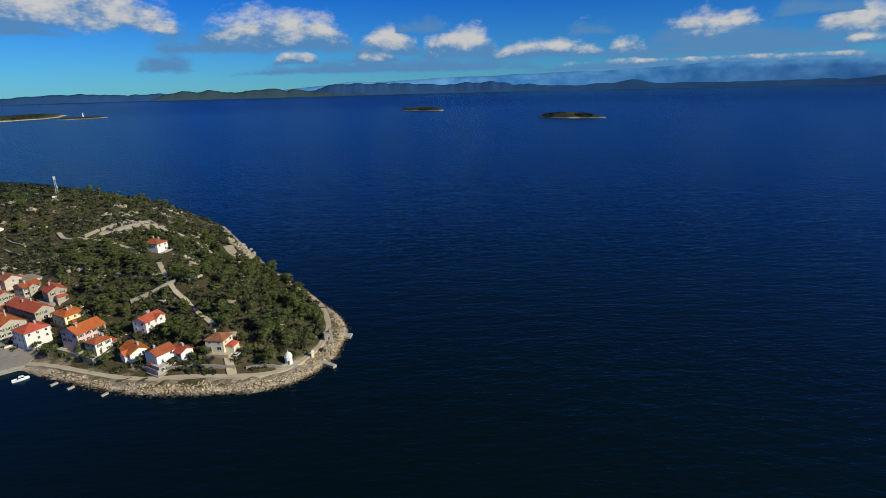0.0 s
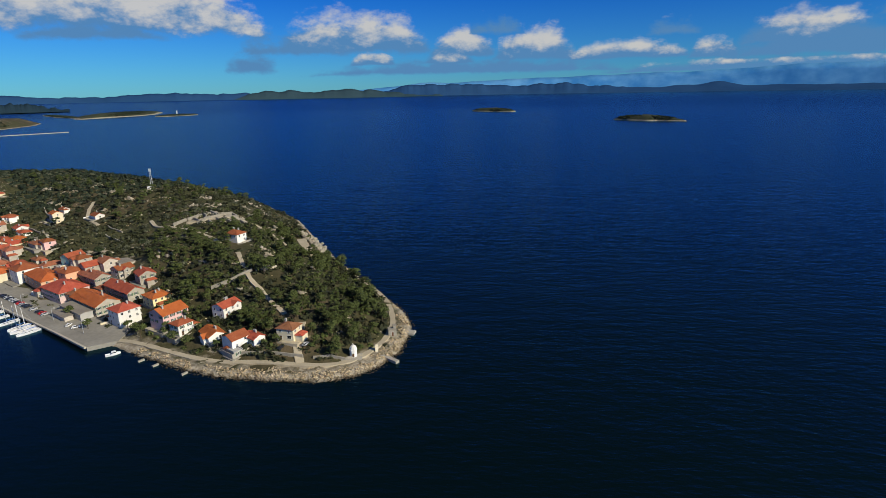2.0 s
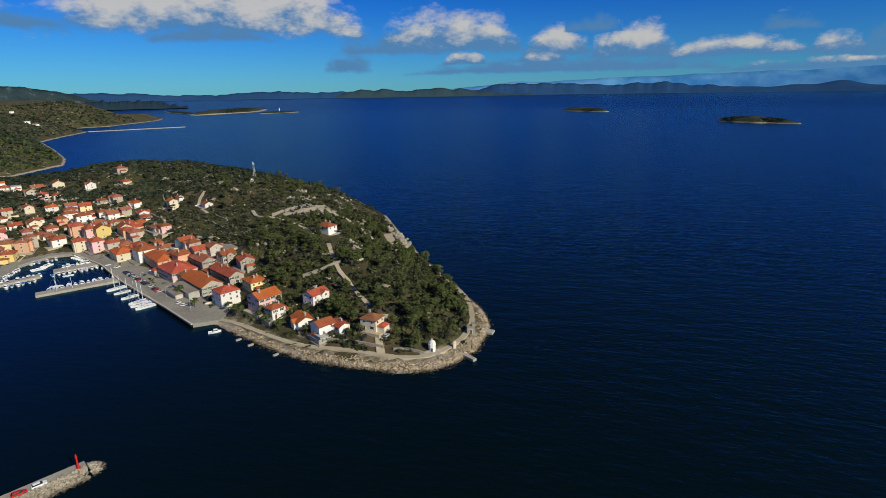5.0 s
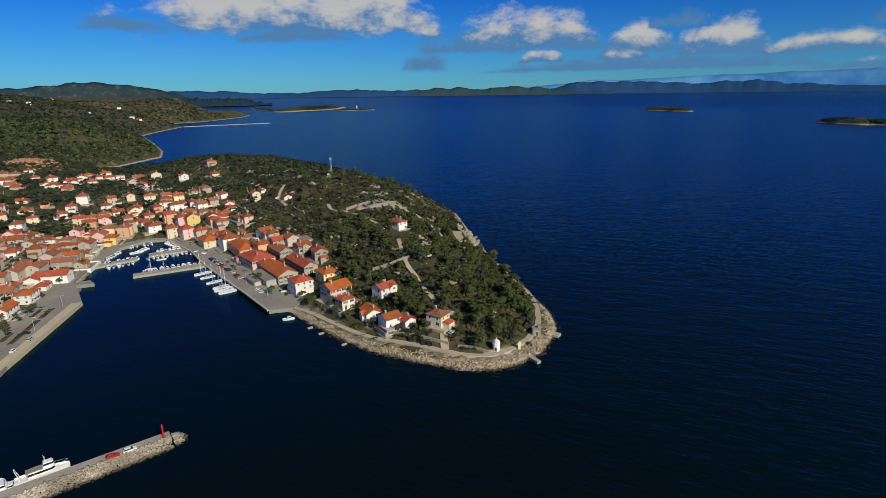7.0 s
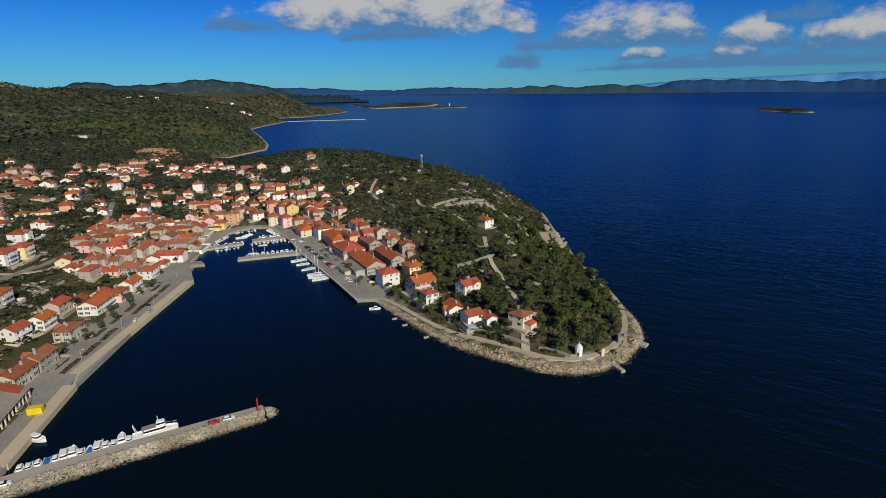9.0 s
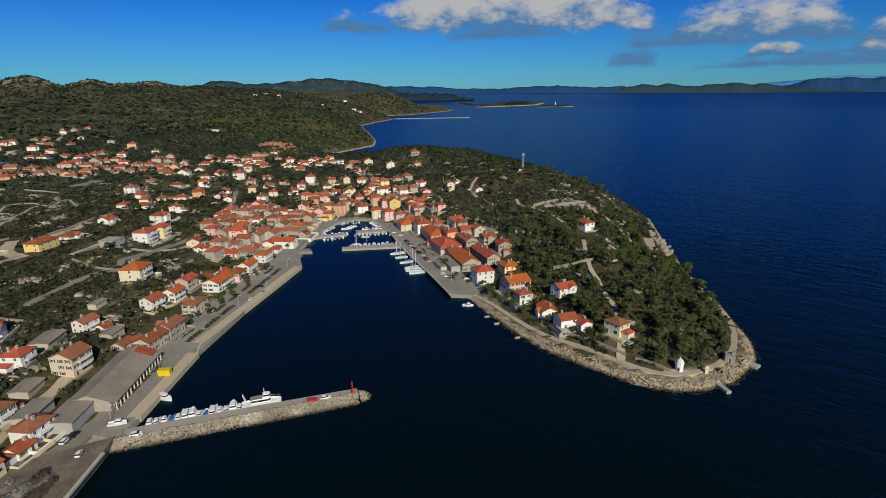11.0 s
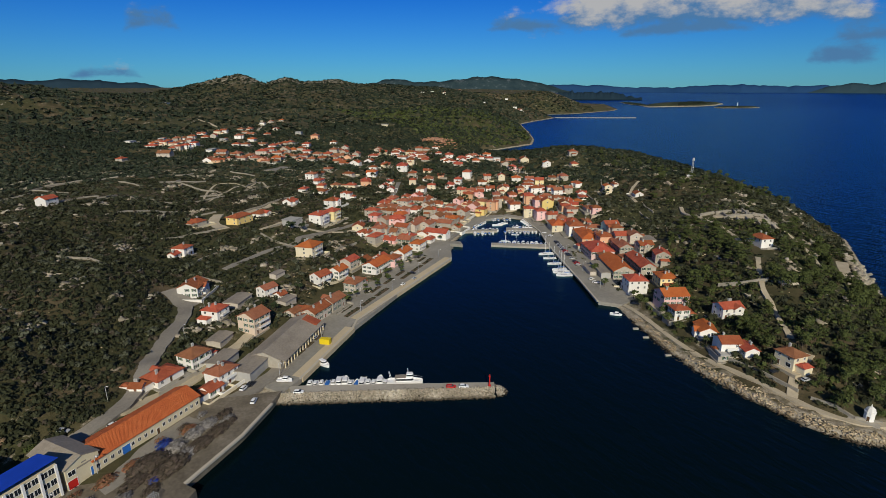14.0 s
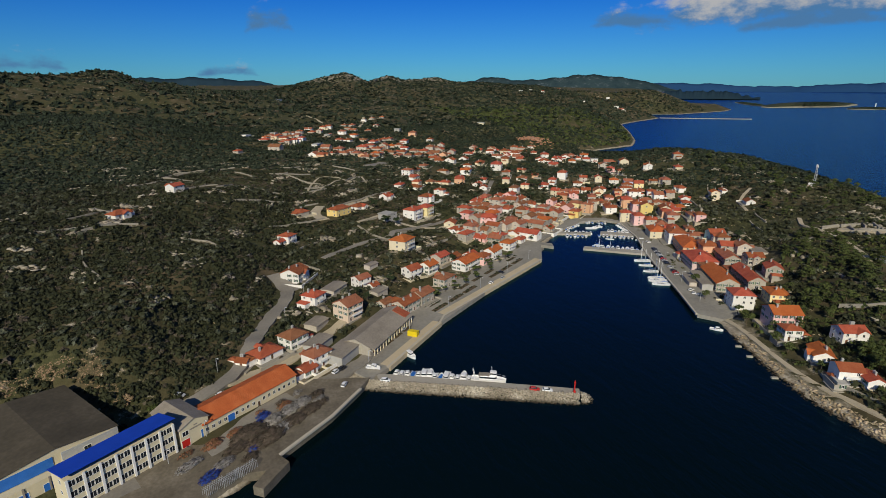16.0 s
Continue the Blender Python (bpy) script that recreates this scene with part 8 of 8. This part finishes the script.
def round_tree_mesh(seed, high):
    """A small street tree: straight trunk, three limbs, leafy clumps."""
    r = np.random.RandomState(seed)
    trunk = Build()
    trunk.tube((0, 0, -0.4), (0.05, 0, high * 0.45), 0.13, 0.09, 6)
    vs, fs = [], []
    for k in range(5):
        a = k * 1.3 + r.uniform(0, 0.5)
        e = Vector((math.cos(a) * high * 0.2, math.sin(a) * high * 0.2, high * r.uniform(0.55, 0.8)))
        trunk.tube((0.05, 0, high * 0.42), e, 0.06, 0.03, 5)
        tv, tf = leaf_templates(1, 55, 0.24, (1, 1, 0.8), r.randint(9999))[0]
        q = high * r.uniform(0.22, 0.3)
        fs.append(tf + sum(len(v) for v in vs))
        vs.append(tv * q + np.array(e) - np.array([0, 0, 0.3 * q]))
    return trunk.mesh("trunk", [BARK]), raw_mesh("crown", np.concatenate(vs), np.concatenate(fs), [PINE_LEAF])


STREET_TREES = [round_tree_mesh(81 + k, 3.6 + 0.5 * k) for k in range(4)]


def street_tree(x, y, k, scale=1.0):
    root = new("street_tree")
    root.matrix_world = turned(x, y, max(height_at(x, y), 1.9), k * 67) @ Matrix.Scale(scale, 4)
    tagged(root, "small leafy street tree on the waterfront", "tree", "street trees")
    part("trunk", STREET_TREES[k % 4][0], None, root)
    part("crown", STREET_TREES[k % 4][1], None, root)


rs = random.Random(33)
for k in range(26):
    x, y = along((-206, 71), 127, 2 + k * 3.7 + rs.uniform(-1, 1), rs.choice((12.0, 14.5, 17.0)) + rs.uniform(-0.8, 0.8))
    street_tree(x, y, k, rs.uniform(0.7, 1.05))
for x, y in ((-182, 197), (-201, 209), (-163, 197), (-157, 194), (-152, 190), (-135, 186), (-127, 183), (-112, 180), (-93, 181), (-89, 183), (-300, 166), (-309, 178), (-318, 190), (-253, 250), (-247, 246), (-158, -36), (-162, -40), (-155, -40)):
    street_tree(x, y, rs.randrange(4), rs.uniform(0.9, 1.35))


# Dark evergreen trees in the town's gardens, and cypresses by the inland village.
OAK_LEAF = material("dark_evergreen_leaves", [(0.016, 0.026, 0.011), (0.028, 0.042, 0.016), (0.046, 0.060, 0.026)], (0.2, 1.2), 0.8, island=0.25)


def oak_mesh(seed, high):
    trunk, crown = round_tree_mesh(seed, high)
    crown.materials.clear()
    crown.materials.append(OAK_LEAF)
    return trunk, crown


def cypress_mesh(seed, high):
    trunk = Build()
    trunk.tube((0, 0, -0.5), (0, 0, high * 0.8), 0.16, 0.04, 6)
    vs, fs = [], []
    for k in range(7):
        tv, tf = leaf_templates(1, 40, 0.3, (1, 1, 1.5), seed + k)[0]
        u = k / 6
        fs.append(tf + sum(len(v) for v in vs))
        vs.append(tv * high * 0.13 * (1.05 - 0.8 * u * u) + np.array([0, 0, high * (0.12 + 0.74 * u)]))
    return trunk.mesh("trunk", [BARK]), raw_mesh("crown", np.concatenate(vs), np.concatenate(fs), [OAK_LEAF])


OAKS = [oak_mesh(301 + k, 4.2 + 0.5 * k) for k in range(4)]
CYPRESSES = [cypress_mesh(331 + k, 9.0 + k) for k in range(3)]
rg = random.Random(63)
planted = 0
for _ in range(4000):
    x, y = rg.uniform(-640, -185), rg.uniform(15, 400)
    near_house = float(town_closeness(np.array([x]), np.array([y]))[0])
    if planted < 170 and 5.0 < near_house < 17 and float(coast_distance(x, y)) > 24 and not blocked(np.array([x]), np.array([y]))[0]:
        o = new("garden_tree")
        o.matrix_world = turned(x, y, height_at(x, y), rg.uniform(0, 360)) @ Matrix.Scale(rg.uniform(0.9, 1.55), 4)
        tagged(o, "dark round evergreen tree among the town houses", "tree", "garden trees")
        k = rg.randrange(4)
        part("trunk", OAKS[k][0], None, o), part("crown", OAKS[k][1], None, o)
        planted += 1
for x, y in ((-715, 40), (-722, 46), (-728, 38), (-735, 52), (-744, 60), (-738, 66), (-712, 52), (-750, 70), (-700, 46), (-708, 60)):
    o = new("cypress_tree")
    o.matrix_world = turned(x, y, height_at(x, y), rg.uniform(0, 360)) @ Matrix.Scale(rg.uniform(0.9, 1.3), 4)
    tagged(o, "tall dark cypress beside the inland village", "tree", "cypresses")
    k = rg.randrange(3)
    part("trunk", CYPRESSES[k][0], None, o), part("crown", CYPRESSES[k][1], None, o)
